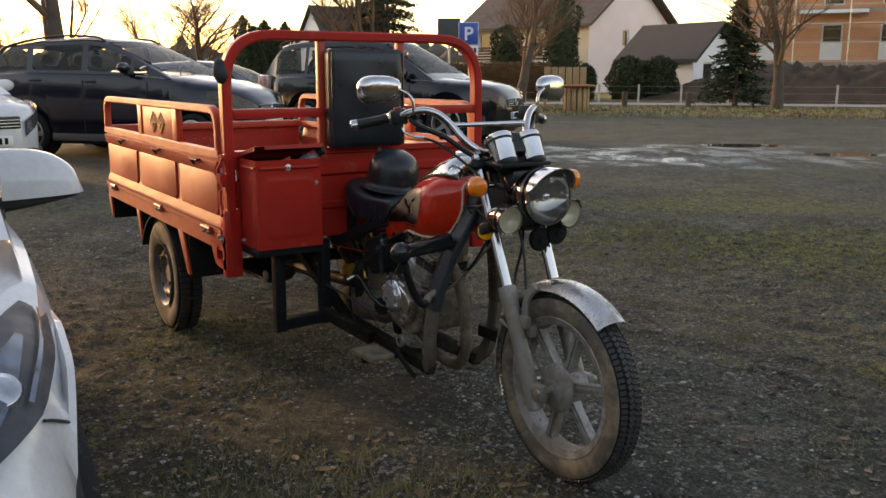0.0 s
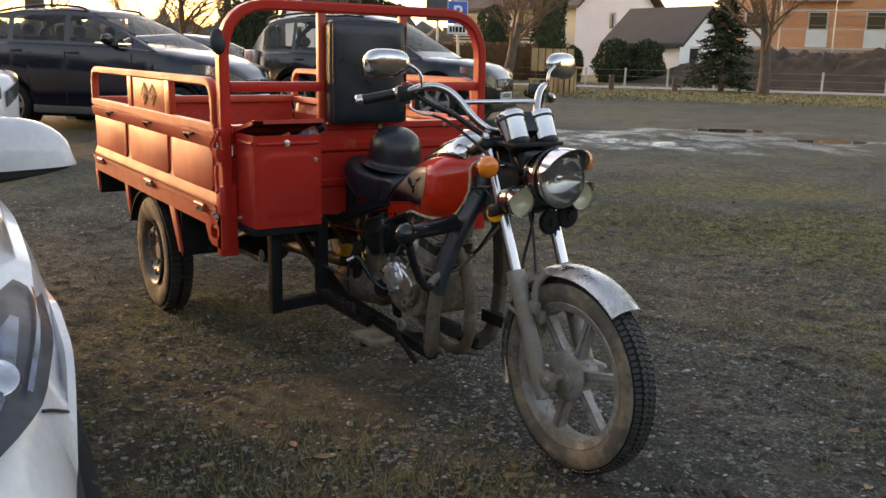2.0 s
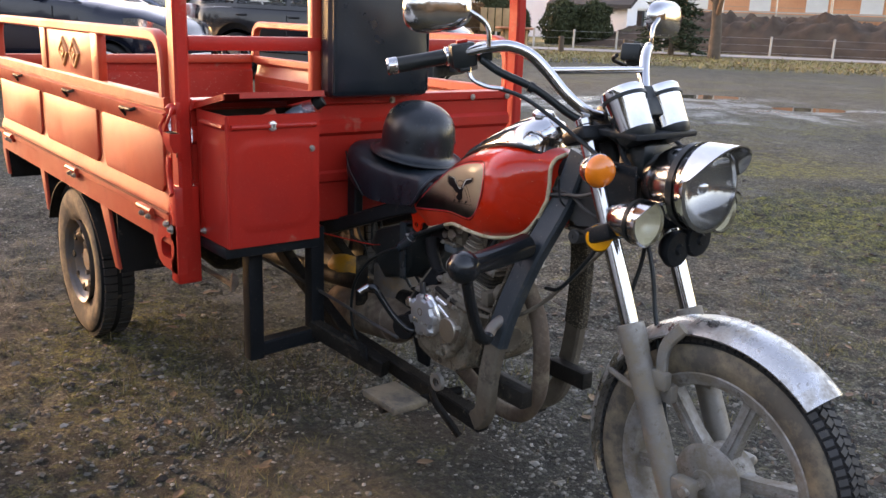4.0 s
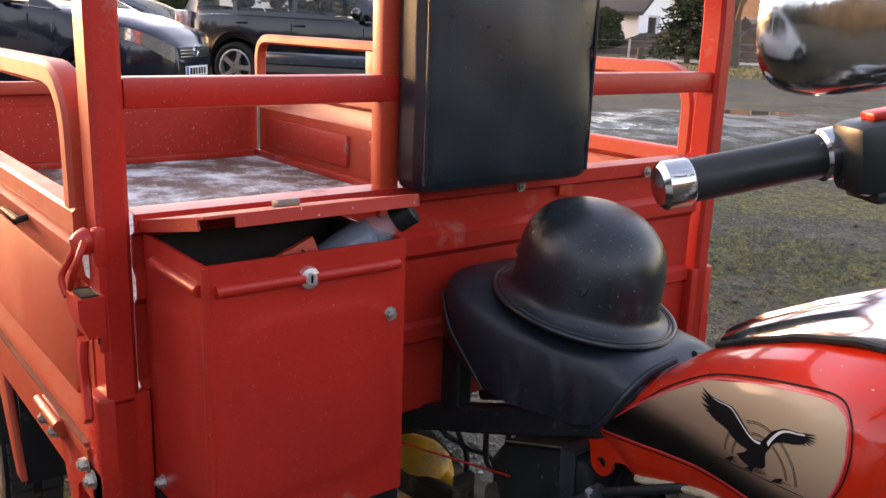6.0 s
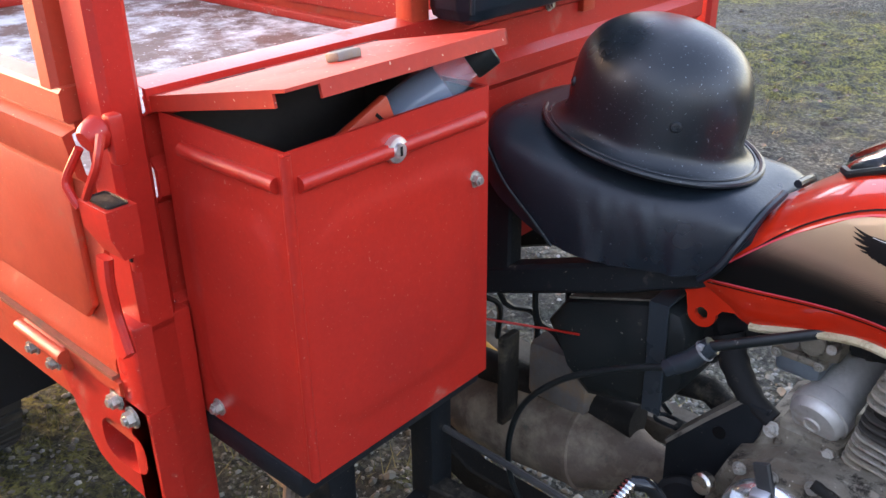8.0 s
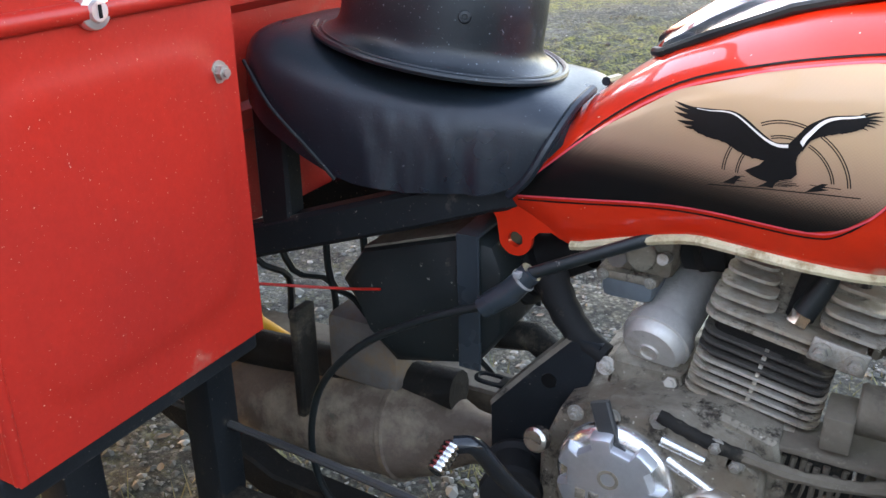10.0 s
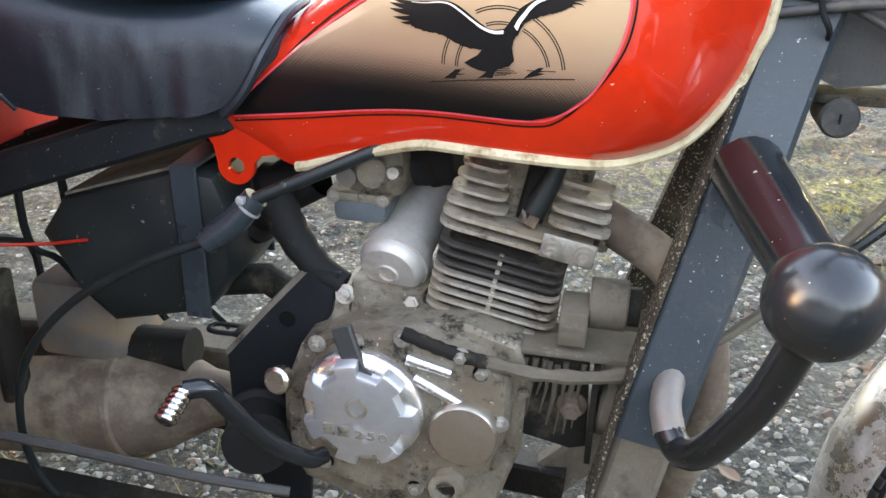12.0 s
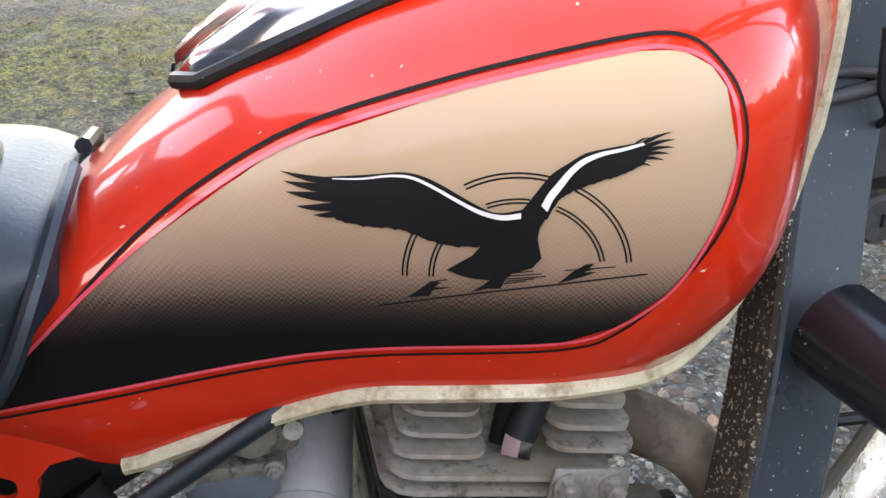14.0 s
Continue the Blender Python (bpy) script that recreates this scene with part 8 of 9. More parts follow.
COMPACT = dict(HATCH, length=4.75, plan=LONG_PLAN, axles=(-0.88, -3.65), rear=(-4.65, -4.25), windows=((-4.3, -3.5), (-3.42, -2.45), (-2.37, -1.55)),
               roof=[(-4.72, 1.0), (-4.45, 1.30), (-4.1, 1.46), (-2.6, 1.50), (-2.1, 1.46), (-1.6, 1.28), (-1.15, 1.06), (-0.95, 0.96)], lamp=0.0, mirror=None, belt=[(-4.75, 0.94), (-3.6, 0.97), (-1.25, 0.93), (-0.95, 0.885), (-0.6, 0.82), (-0.32, 0.74), (-0.12, 0.64), (0, 0.54)])
near = car("white_compact_car", "white compact car with long clear headlamps beside the tricycle, its unseen tail lengthened", WHITE, COMPACT, (2.18, -2.34), 0)


def shoulder(x, v, out=0.0, s=1):
    """A point on the front wing: v = 0 low on the side, 1 on the bonnet."""
    w_, zt = (sum(interp(x + k * 0.035, tb_) for k in (-2, -1, 0, 1, 2)) / 5 for tb_ in (PLAN, COMPACT["belt"]))
    w_ *= 0.90
    tab = [(-0.7, 1.0, zt - 0.30), (0.0, 0.985, zt - 0.15), (0.35, 0.955, zt - 0.085), (0.6, 0.92, zt - 0.045), (0.85, 0.86, zt - 0.014), (1.2, 0.70, zt + 0.004)]
    return Vector((x + out * 0.5, s * (w_ * interp(v, [(q[0], q[1]) for q in tab]) + out * 0.7), interp(v, [(q[0], q[2]) for q in tab]) + out * 0.7))


def wing_patch(lo, hi, x0, x1, out, s=1, n_=14):
    bm = B()
    g = []
    for i in range(n_ + 1):
        f = i / n_
        x = x0 + (x1 - x0) * f
        g.append([bm.verts.new(shoulder(x, interp(f, lo) + (interp(f, hi) - interp(f, lo)) * k / 8, out, s)) for k in range(9)])
    for i in range(n_):
        for k in range(8):
            bm.faces.new((g[i][k], g[i + 1][k], g[i + 1][k + 1], g[i][k + 1]))
    return bm


LAMP_IN = surf("lamp_blue_chrome", (0.10, 0.14, 0.20), (0.025, 0.032, 0.045), 0.18, 0.7, 22, 60, 0.0)
LAMP_GLASS = glass("headlamp_glass", (0.6, 0.65, 0.7), 0.03, 0.03)
LAMP_GLASS.node_tree.nodes["Principled BSDF"].inputs["Specular IOR Level"].default_value = 0.25
LAMP_DARK = surf("dark_lamp_housing", (0.022, 0.030, 0.044), (0.012, 0.016, 0.024), 0.45, 0.0, 14, 60, 0.0, ior=1.25)
LAMP_LO = [(0, 0.85), (0.114, 0.70), (0.2, 0.60), (0.314, 0.46), (0.46, 0.43), (0.63, 0.38), (0.91, 0.36), (1, 0.45)]
LAMP_HI = [(0, 1.2), (0.3, 1.1), (0.57, 0.95), (0.74, 0.80), (0.8, 0.72), (1, 0.5)]
for s in (-1, 1):
    hl = part("headlamp", wing_patch(LAMP_LO, LAMP_HI, -0.30, -1.0, 0.018, s), LAMP_DARK, near, "black bezel of a long clear headlamp")
    part("reflector", wing_patch([(0, 0.86), (0.5, 0.74), (1, 0.74)], [(0, 1.10), (0.5, 0.98), (1, 0.80)], -0.36, -0.70, 0.022, s), LAMP_IN, hl)
    part("light_guide", wing_patch([(0, 0.62), (1, 0.56)], [(0, 0.66), (1, 0.59)], -0.50, -0.86, 0.025, s), LAMP_IN, hl)
    part("projector", lathe(B(), [(0.0, 0.010), (0.018, 0.009), (0.026, 0.006), (0.032, 0.009), (0.036, 0.0)], Matrix.Translation(shoulder(-0.50, 0.85, 0.020, s)) @ pose(0, 0, 0, 0, 40), 24), LAMP, hl)
    part("lamp_glass", wing_patch(LAMP_LO, LAMP_HI, -0.29, -1.01, 0.031, s), LAMP_GLASS, hl)
    part("bumper_seam", tube(B(), [shoulder(-0.52 - 0.022 * k, 0.40 - 0.09 * k, 0.002, s) for k in range(9)], 0.003, 6), GRILLE, near)
    # door mirror: white shell over a black base
    rings, base = [], []
    for k in range(13):
        f = k / 12
        y = 0.865 + 0.215 * f
        e = math.sqrt(max(0.0, 1 - f ** 2.6))
        d_, h_ = 0.075 * (0.35 + 0.65 * e), 0.125 * e + 0.006
        z0 = -1.0 + 1.955 + 0.006 * f
        rings.append([(-1.69 + d_ * math.cos(t) * (1.0 if math.cos(t) > 0 else 0.35), s * y, z0 + h_ * max(0.0, math.sin(t)) ** 0.8) for t in np.linspace(0, math.pi, 13)] + [(-1.69 - d_ * 0.3, s * y, z0 - 0.004), (-1.69 + d_, s * y, z0 - 0.004)])
        base.append([(-1.69 + d_ * 0.93 * u, s * (y - 0.01), z0 - 0.006 - v * (0.035 - 0.022 * f) * (0.3 + 0.7 * e)) for u, v in ((-0.3, 0), (1, 0), (0.95, 0.6), (0.6, 1), (0, 1), (-0.3, 0.6))])
    dm = part("door_mirror", loft(B(), rings), WHITE, near, "white door mirror shell on a black base", 50)
    part("mirror_base", loft(B(), base), GRILLE, dm)
    part("mirror_foot", loft(B(), [[(-1.69 + u, s * y, z) for u, z in ((-0.05, 0.90), (0.07, 0.90), (0.06, 0.96), (-0.04, 0.96))] for y in (0.78, 0.87)]), GRILLE, dm)


# ---- background ----
BARK = surf("bark", (0.115, 0.085, 0.06), (0.075, 0.056, 0.042), 0.9, 0, 3, 40, 0.5)
TWIG = surf("twigs", (0.20, 0.115, 0.065), (0.13, 0.08, 0.05), 0.9, 0, 2, 30, 0.0)
LEAF_DARK = surf("conifer_green", (0.018, 0.035, 0.016), (0.032, 0.05, 0.02), 0.85, 0, 1.5, 20, 0.0)
THUJA = surf("thuja_green", (0.026, 0.038, 0.015), (0.045, 0.055, 0.022), 0.9, 0, 2.5, 20, 0.0)
HEDGE = surf("brown_hedge", (0.20, 0.105, 0.045), (0.14, 0.075, 0.035), 0.9, 0, 2.0, 20, 0.0)
EARTH = surf("heaped_earth", (0.085, 0.050, 0.028), (0.045, 0.028, 0.018), 0.95, 0, 1.2, 14, 0.9, dirt=((0.06, 0.07, 0.03), 0.25, 1.0))
DRYGRASS = surf("winter_grass", (0.20, 0.165, 0.055), (0.12, 0.115, 0.04), 0.95, 0, 0.8, 14, 0.6, dirt=((0.26, 0.17, 0.07), 0.30, 2.0))
ROAD = surf("road_asphalt", (0.34, 0.31, 0.28), (0.28, 0.26, 0.24), 0.85, 0, 1.5, 40, 0.3)
WALL_W = surf("white_render", (0.83, 0.84, 0.86), (0.78, 0.79, 0.81), 0.9, 0, 0.6, 20, 0.1)
WALL_C = surf("cream_render", (0.62, 0.50, 0.37), (0.56, 0.45, 0.33), 0.9, 0, 0.6, 20, 0.1)
SLATE = surf("dark_roof_tiles", (0.030, 0.028, 0.028), (0.042, 0.039, 0.038), 0.8, 0, 1.2, 16, 0.6)
BROWN_ROOF = surf("brown_roof_tiles", (0.085, 0.065, 0.055), (0.065, 0.05, 0.045), 0.8, 0, 1.2, 16, 0.6)
WOOD_D = surf("dark_balcony_wood", (0.07, 0.035, 0.02), (0.05, 0.026, 0.016), 0.7, 0, 3, 30, 0.2)
CLAY = surf("orange_hollow_brick", (0.76, 0.36, 0.20), (0.68, 0.31, 0.17), 0.9, 0, 0.7, 12, 0.3, dirt=((0.45, 0.36, 0.28), 0.15, 0.6))
CONCRETE = surf("concrete_band", (0.42, 0.34, 0.28), (0.36, 0.29, 0.24), 0.9, 0, 1, 12, 0.2)
STEEL = surf("scaffold_steel", (0.55, 0.53, 0.5), (0.45, 0.43, 0.4), 0.4, 0.7, 3, 40, 0.0)
PVC = surf("white_window_frame", (0.78, 0.78, 0.77), (0.72, 0.72, 0.72), 0.5, 0, 2, 40, 0.0)
OLDWOOD = surf("weathered_wood", (0.42, 0.27, 0.13), (0.30, 0.19, 0.10), 0.8, 0, 3, 30, 0.3)
POSTW = surf("pale_fence_post", (0.50, 0.47, 0.41), (0.40, 0.37, 0.32), 0.8, 0, 4, 30, 0.2)


def sheet(name, pts, z, material, label, category):
    bm = B()
    bm.faces.new([bm.verts.new((x, y, z)) for x, y in pts])
    return solid(name, bm, material, label, category, kind="structure")


def strip(a, b, w0, w1, n_=60):
    """A ragged band from a to b, from w0 to w1 across it."""
    a, b = Vector((*a, 0)), Vector((*b, 0))
    d = (b - a).normalized()
    s = Vector((-d.y, d.x, 0))
    lo, hi = [], []
    for i in range(n_ + 1):
        q = a.lerp(b, i / n_)
        lo.append(q + s * (w0 + 0.5 * fbm(q.x, q.y, 0.35, 4)))
        hi.append(q + s * (w1 + 0.25 * fbm(q.x, q.y, 0.35, 8)))
    return lo, hi


RA, RB = (-60.0, -7.5), (20.0, 61.5)          # near edge of the road
lo, hi = strip(RA, RB, -10.5, -0.1)
bm = B()
va, vb = [bm.verts.new((q.x, q.y, -0.03)) for q in lo], [bm.verts.new((q.x, q.y, 0.06)) for q in hi]
for i in range(len(va) - 1):
    bm.faces.new((va[i], va[i + 1], vb[i + 1], vb[i]))
solid("grass_verge", bm, DRYGRASS, "strip of yellowed winter grass along the road", "grass", kind="structure")
lo, hi = strip(RA, RB, 0.0, 3.0)
d = (Vector((*RB, 0)) - Vector((*RA, 0))).normalized()
s_ = Vector((-d.y, d.x, 0))
a, b = Vector((*RA, 0)), Vector((*RB, 0))
sheet("road", [(a.x, a.y), (b.x, b.y), ((b + s_ * 3.0).x, (b + s_ * 3.0).y), ((a + s_ * 3.0).x, (a + s_ * 3.0).y)], 0.08, ROAD, "narrow grey asphalt road behind the car park", "road")
sheet("ground_far", [((a + s_ * 3.0).x, (a + s_ * 3.0).y), ((b + s_ * 3.0).x, (b + s_ * 3.0).y), ((b + s_ * 60.0).x, (b + s_ * 60.0).y), ((a + s_ * 60.0).x, (a + s_ * 60.0).y)], 0.07, DRYGRASS, "rough grass beyond the road", "grass")


def wall_with_windows(ob, p0, p1, z0, z1, wins, material, glass_depth=0.15, name="wall"):
    """An upright wall from p0 to p1 with real openings. wins: (u0, u1, v0, v1)."""
    p0, p1 = Vector((*p0, 0)), Vector((*p1, 0))
    d_ = (p1 - p0)
    L = d_.length
    d_ /= L
    inw = Vector((-d_.y, d_.x, 0))
    us = sorted({0.0, L, *[u for w in wins for u in w[:2]]})
    vs = sorted({z0, z1, *[v for w in wins for v in w[2:]]})
    bm = B()

    def inside(u, v):
        return any(w[0] < u < w[1] and w[2] < v < w[3] for w in wins)
    for i in range(len(us) - 1):
        for j in range(len(vs) - 1):
            if not inside((us[i] + us[i + 1]) / 2, (vs[j] + vs[j + 1]) / 2):
                bm.faces.new([bm.verts.new(p0 + d_ * u + Vector((0, 0, v))) for u, v in ((us[i], vs[j]), (us[i + 1], vs[j]), (us[i + 1], vs[j + 1]), (us[i], vs[j + 1]))])
    for u0, u1, v0, v1 in wins:
        c = [(u0, v0), (u1, v0), (u1, v1), (u0, v1)]
        for k in range(4):
            (ua, va_), (ub, vb_) = c[k], c[(k + 1) % 4]
            bm.faces.new([bm.verts.new(p0 + d_ * u + inw * e + Vector((0, 0, v))) for u, v, e in ((ua, va_, 0), (ub, vb_, 0), (ub, vb_, 0.3), (ua, va_, 0.3))])
    part(name, bm, material, ob)
    for u0, u1, v0, v1 in wins:
        win = part("window", box(B(), (u0, glass_depth + 0.02, v0), (u1, glass_depth + 0.03, v1), 0, Matrix(((d_.x, inw.x, 0, p0.x), (d_.y, inw.y, 0, p0.y), (0, 0, 1, 0), (0, 0, 0, 1)))), WIN_GLASS, ob)
        fm = B()
        M = Matrix(((d_.x, inw.x, 0, p0.x), (d_.y, inw.y, 0, p0.y), (0, 0, 1, 0), (0, 0, 0, 1)))
        for a0, a1, b0, b1 in ((u0, u0 + 0.09, v0, v1), (u1 - 0.09, u1, v0, v1), (u0 + 0.09, u1 - 0.09, v0, v0 + 0.09), (u0 + 0.09, u1 - 0.09, v1 - 0.09, v1)):
            box(fm, (a0, glass_depth - 0.05, b0), (a1, glass_depth + 0.018, b1), 0, M)
        part("window_frame", fm, PVC, win)
    return M if wins else None


def gable_house(name, label, c, g, back, eave, ridge, wall, roof_m, wins_front, wins_gable, over=0.5):
    """c: the near corner; g: the gable's other corner; back: the far end of the long side at c."""
    h = thing(name, label, "house", (0, 0, 0))
    c, g, k = Vector((*c, 0)), Vector((*g, 0)), Vector((*back, 0))
    far = g + (k - c)
    wall_with_windows(h, k.xy, c.xy, 0, eave, wins_front, wall[0])
    wall_with_windows(h, c.xy, g.xy, 0, eave, wins_gable, wall[1])
    wall_with_windows(h, g.xy, far.xy, 0, eave, (), wall[1])
    wall_with_windows(h, far.xy, k.xy, 0, eave, (), wall[1])
    mid_a, mid_b = (c + g) / 2, (k + far) / 2
    Z = Vector((0, 0, 1))
    for p, q, m_ in ((c, g, mid_a), (k, far, mid_b)):
        bm = B()
        t = (q - p).normalized().cross(Z) * 0.15
        loft(bm, [[p + Z * eave + o, q + Z * eave + o, m_ + Z * ridge + o] for o in (-t, t * 0.02)])
        part("gable", bm, wall[1], h)
    along_ = (c - k).normalized()
    for p, q, m0, m1 in ((c, k, mid_a, mid_b), (g, far, mid_a, mid_b)):
        out = (p - m0)
        e = out.normalized() * over
        drop = (ridge - eave) / out.length * over
        bm = B()
        a0, a1 = p + e + Z * (eave - drop + 0.1) + along_ * over, q + e + Z * (eave - drop + 0.1) - along_ * over
        b0, b1 = m0 + Z * (ridge + 0.1) + along_ * over, m1 + Z * (ridge + 0.1) - along_ * over
        loft(bm, [[a0, b0, b0 + Z * 0.18, a0 + Z * 0.18], [a1, b1, b1 + Z * 0.18, a1 + Z * 0.18]])
        part("roof_slope", bm, roof_m, h)
    return h


house = gable_house("white_house", "white gabled house with a brown tiled roof and wooden balcony", (-43.1, 39.5), (-45.0, 49.1), (-54.6, 37.4), 4.85, 8.3, (WALL_C, WALL_W), BROWN_ROOF,
                    ((1.2, 2.4, 3.0, 4.3), (4.0, 5.2, 3.0, 4.3), (6.6, 7.6, 2.6, 4.4), (9.2, 10.3, 2.7, 4.4), (1.5, 2.8, 0.6, 1.9), (5.0, 6.4, 0.6, 1.9)), ((3.9, 4.7, 3.2, 4.4),), 0.7)
bm = B()
M = Matrix.Translation((-45.2, 38.75, 0)) @ pose(0, 0, 0, 0, 0, 10)
box(bm, (-9, -1.3, 2.05), (1.6, 0.2, 2.2), 0, M)
part("balcony_floor", bm, WALL_W, house)
for k in range(5):
    part("balcony_board", box(B(), (-9, -1.32, 2.3 + 0.2 * k), (1.6, -1.27, 2.44 + 0.2 * k), 0, M), WOOD_D, house)
part("chimney", box(B(), (-49.3, 42.6, 8.0), (-48.7, 43.2, 9.1)), WALL_C, house)
gar = gable_house("garage", "low garage with a dark tiled roof and white gable", (-27.55, 32.49), (-28.56, 36.89), (-32.07, 32.30), 2.1, 3.65, (WALL_W, WALL_W), SLATE, ((0.8, 1.8, 1.0, 2.0),), ((1.0, 2.2, 0.8, 1.9),), 0.5)
hz = gable_house("far_house", "far house with a dark gabled roof and white wall", (-65.49, 30.83), (-69.19, 29.95), (-66.71, 37.19), 4.0, 6.75, (WALL_W, WALL_W), SLATE, ((1, 2.0, 2.0, 3.2), (3.6, 4.6, 2.0, 3.2)), ((1.2, 2.0, 2.2, 3.3),), 0.5)
part("chimney", box(B(), (-67.73, 35.30, 5.5), (-67.13, 35.90, 7.1)), WALL_C, hz)

# orange brick shell with scaffolding
shell_b = thing("building_shell", "unfinished orange brick apartment building with empty windows", "building")
wins = []
for u in (1.2, 4.6, 7.6, 10.4, 14.0, 17.0, 20.5):
    wins += [(u, u + 1.1, 2.1, 4.1), (u + 0.05, u + 0.95, 0.95, 1.45), (u, u + 1.1, 5.1, 7.0)]
wall_with_windows(shell_b, (-32.4, 41.4), (-12.4, 55.2), 0, 7.6, wins, CLAY)
wall_with_windows(shell_b, (-38.0, 49.5), (-32.4, 41.4), 0, 7.6, ((3, 4.2, 2.1, 4.1), (6, 7.2, 2.1, 4.1), (3, 4.2, 5.1, 7.0)), CLAY)
SD = (Vector((-12.4, 55.2, 0)) - Vector((-32.4, 41.4, 0))).normalized()
SM = Matrix(((SD.x, -SD.y, 0, -32.4), (SD.y, SD.x, 0, 41.4), (0, 0, 1, 0), (0, 0, 0, 1)))
for z in (1.72, 4.72, 7.5):
    part("floor_band", box(B(), (-0.05, -0.03, z), (24.4, 0.05, z + 0.24), 0, SM), CONCRETE, shell_b)
for k in range(5):
    part("brick_course", box(B(), (-0.02, -0.012, 2.3 + 0.5 * k), (24.35, 0.0, 2.32 + 0.5 * k), 0, SM), CONCRETE, shell_b)
part("roof", loft(B(), [[SM @ Vector((u, -0.7, 7.5)), SM @ Vector((u, 5.5, 10.2)), SM @ Vector((u, 5.5, 10.4)), SM @ Vector((u, -0.7, 7.7))] for u in (-0.6, 25)]), SLATE, shell_b)
for u in (4.6, 10.4, 17.0):
    d_ = part("dormer", box(B(), (u - 0.6, -0.05, 7.6), (u + 1.9, 3, 9.6), 0, SM), WALL_W, shell_b)
    part("dormer_window", box(B(), (u - 0.1, -0.08, 8.0), (u + 1.3, -0.055, 9.3), 0, SM), WIN_GLASS, d_)
    part("balcony_slab", box(B(), (u - 1.2, -1.3, 4.62), (u + 2.3, -0.04, 4.80), 0, SM), WALL_W, shell_b)
for u in (1.2, 4.6, 7.6, 10.4, 14.0, 17.0, 20.5):
    part("window_rail", box(B(), (u - 0.02, -0.06, 2.1), (u + 1.12, -0.02, 3.05), 0, SM), PVC, shell_b)
scaf = thing("scaffold", "steel scaffolding standing before the brick shell", "scaffold")
for k in range(9):
    u = 0.4 + 2.8 * k
    for v in (-1.0, -1.9):
        part("pole", cyl(B(), SM @ Vector((u, v, 0)), SM @ Vector((u, v, 9.0)), 0.028, seg=6), STEEL, scaf)
for z in (2.0, 4.0, 6.0, 8.0):
    part("platform", box(B(), (0.2, -1.9, z), (23.2, -1.0, z + 0.05), 0, SM), STEEL, scaf)
    part("guard_rail", box(B(), (0.2, -1.92, z + 1.0), (23.2, -1.88, z + 1.05), 0, SM), STEEL, scaf)

# heap of earth behind the fence
bm = B()
n1, n2 = 150, 26
HA, HB = Vector((-30.2, 31.4, 0)), Vector((-6.5, 42.0, 0))
d = (HB - HA).normalized()
s_ = Vector((-d.y, d.x, 0))
g = []
for i in range(n1 + 1):
    t = i / n1
    env = min(1, t / 0.22) ** 0.9 * min(1, (1 - t) / 0.22) ** 0.8
    row = []
    for j in range(n2 + 1):
        v = j / n2
        q = HA.lerp(HB, t) + s_ * (v - 0.5) * 6.5
        z = 1.75 * env * math.sin(math.pi * v) ** 0.9 * (0.9 + 0.22 * fbm(q.x, q.y, 0.45, 2) + 0.20 * fbm(q.x, q.y, 1.6, 7) + 0.10 * fbm(q.x, q.y, 5, 3))
        row.append(bm.verts.new((q.x, q.y, z)))
    g.append(row)
for i in range(n1):
    for j in range(n2):
        bm.faces.new((g[i][j], g[i + 1][j], g[i + 1][j + 1], g[i][j + 1]))
solid("earth_mound", bm, EARTH, "long heap of dug-out brown earth behind the fence", "earth", angle=180)

# fence
fence = thing("fence", "wire fence on pale wooden posts along the road", "fence")
fp = [Vector((-28.42, 22.78, 0)), Vector((-27.41, 24.03, 0)), Vector((-26.34, 25.25, 0)), Vector((-25.17, 26.48, 0)), Vector((-23.87, 27.72, 0)), Vector((-22.42, 28.99, 0)), Vector((-20.77, 30.29, 0)), Vector((-19.01, 31.54, 0)), Vector((-17.00, 32.79, 0)), Vector((-14.64, 34.07, 0))]
for q in fp:
    part("post", cyl(B(), q + Vector((0, 0, 0.0)), q + Vector((0.01, 0.01, 0.86)), 0.045, seg=8, bevel=0.01), POSTW, fence)
for z in (0.2, 0.5, 0.78):
    part("wire", tube(B(), [q + Vector((0, 0, z)) for q in fp], 0.003, 4), STEEL, fence)
for x, y, h in ((-22.4, 23.0, 0.58), (-20.8, 24.8, 0.56), (-25.6, 19.4, 0.5)):
    solid("bollard", cyl(B(), (x, y, 0), (x, y, h + 0.05), 0.11, 0.10, 10, 0.02), BARK, "short wooden bollard in the verge", "bollard", "roadside bollards")

# round table on a cable drum
tb = thing("wooden_table", "round-topped wooden drum table standing in the grass", "table", (-20.58, 18.94, 0))
for k in range(14):
    a = math.tau * k / 14
    part("stave", box(B(), (-0.07, -0.03, 0), (0.07, 0.03, 0.86), 0.008, pose(0.42 * math.cos(a), 0.42 * math.sin(a), 0, 0, 0, math.degrees(a) + 90)), OLDWOOD, tb)
part("tabletop", lathe(B(), [(0, 0.86), (0.62, 0.86), (0.65, 0.90), (0.62, 0.94), (0, 0.95)], None, 32), surf("red_stained_wood", (0.38, 0.13, 0.05), (0.3, 0.1, 0.04), 0.6), tb)
bn = thing("wooden_bench", "small weathered wooden bench behind the table", "bench", (-21.99, 19.60, 0), 55)
for k in range(6):
    part("slat", box(B(), (-0.75 + 0.26 * k, -0.02, 0.75), (-0.53 + 0.26 * k, 0.02, 1.55), 0.005), OLDWOOD, bn)
part("seat", box(B(), (-0.8, 0, 0.42), (0.8, 0.4, 0.47), 0.01), OLDWOOD, bn)
for x in (-0.7, 0.7):
    part("leg", box(B(), (x - 0.04, -0.03, 0), (x + 0.04, 0.4, 0.42), 0.005), OLDWOOD, bn)

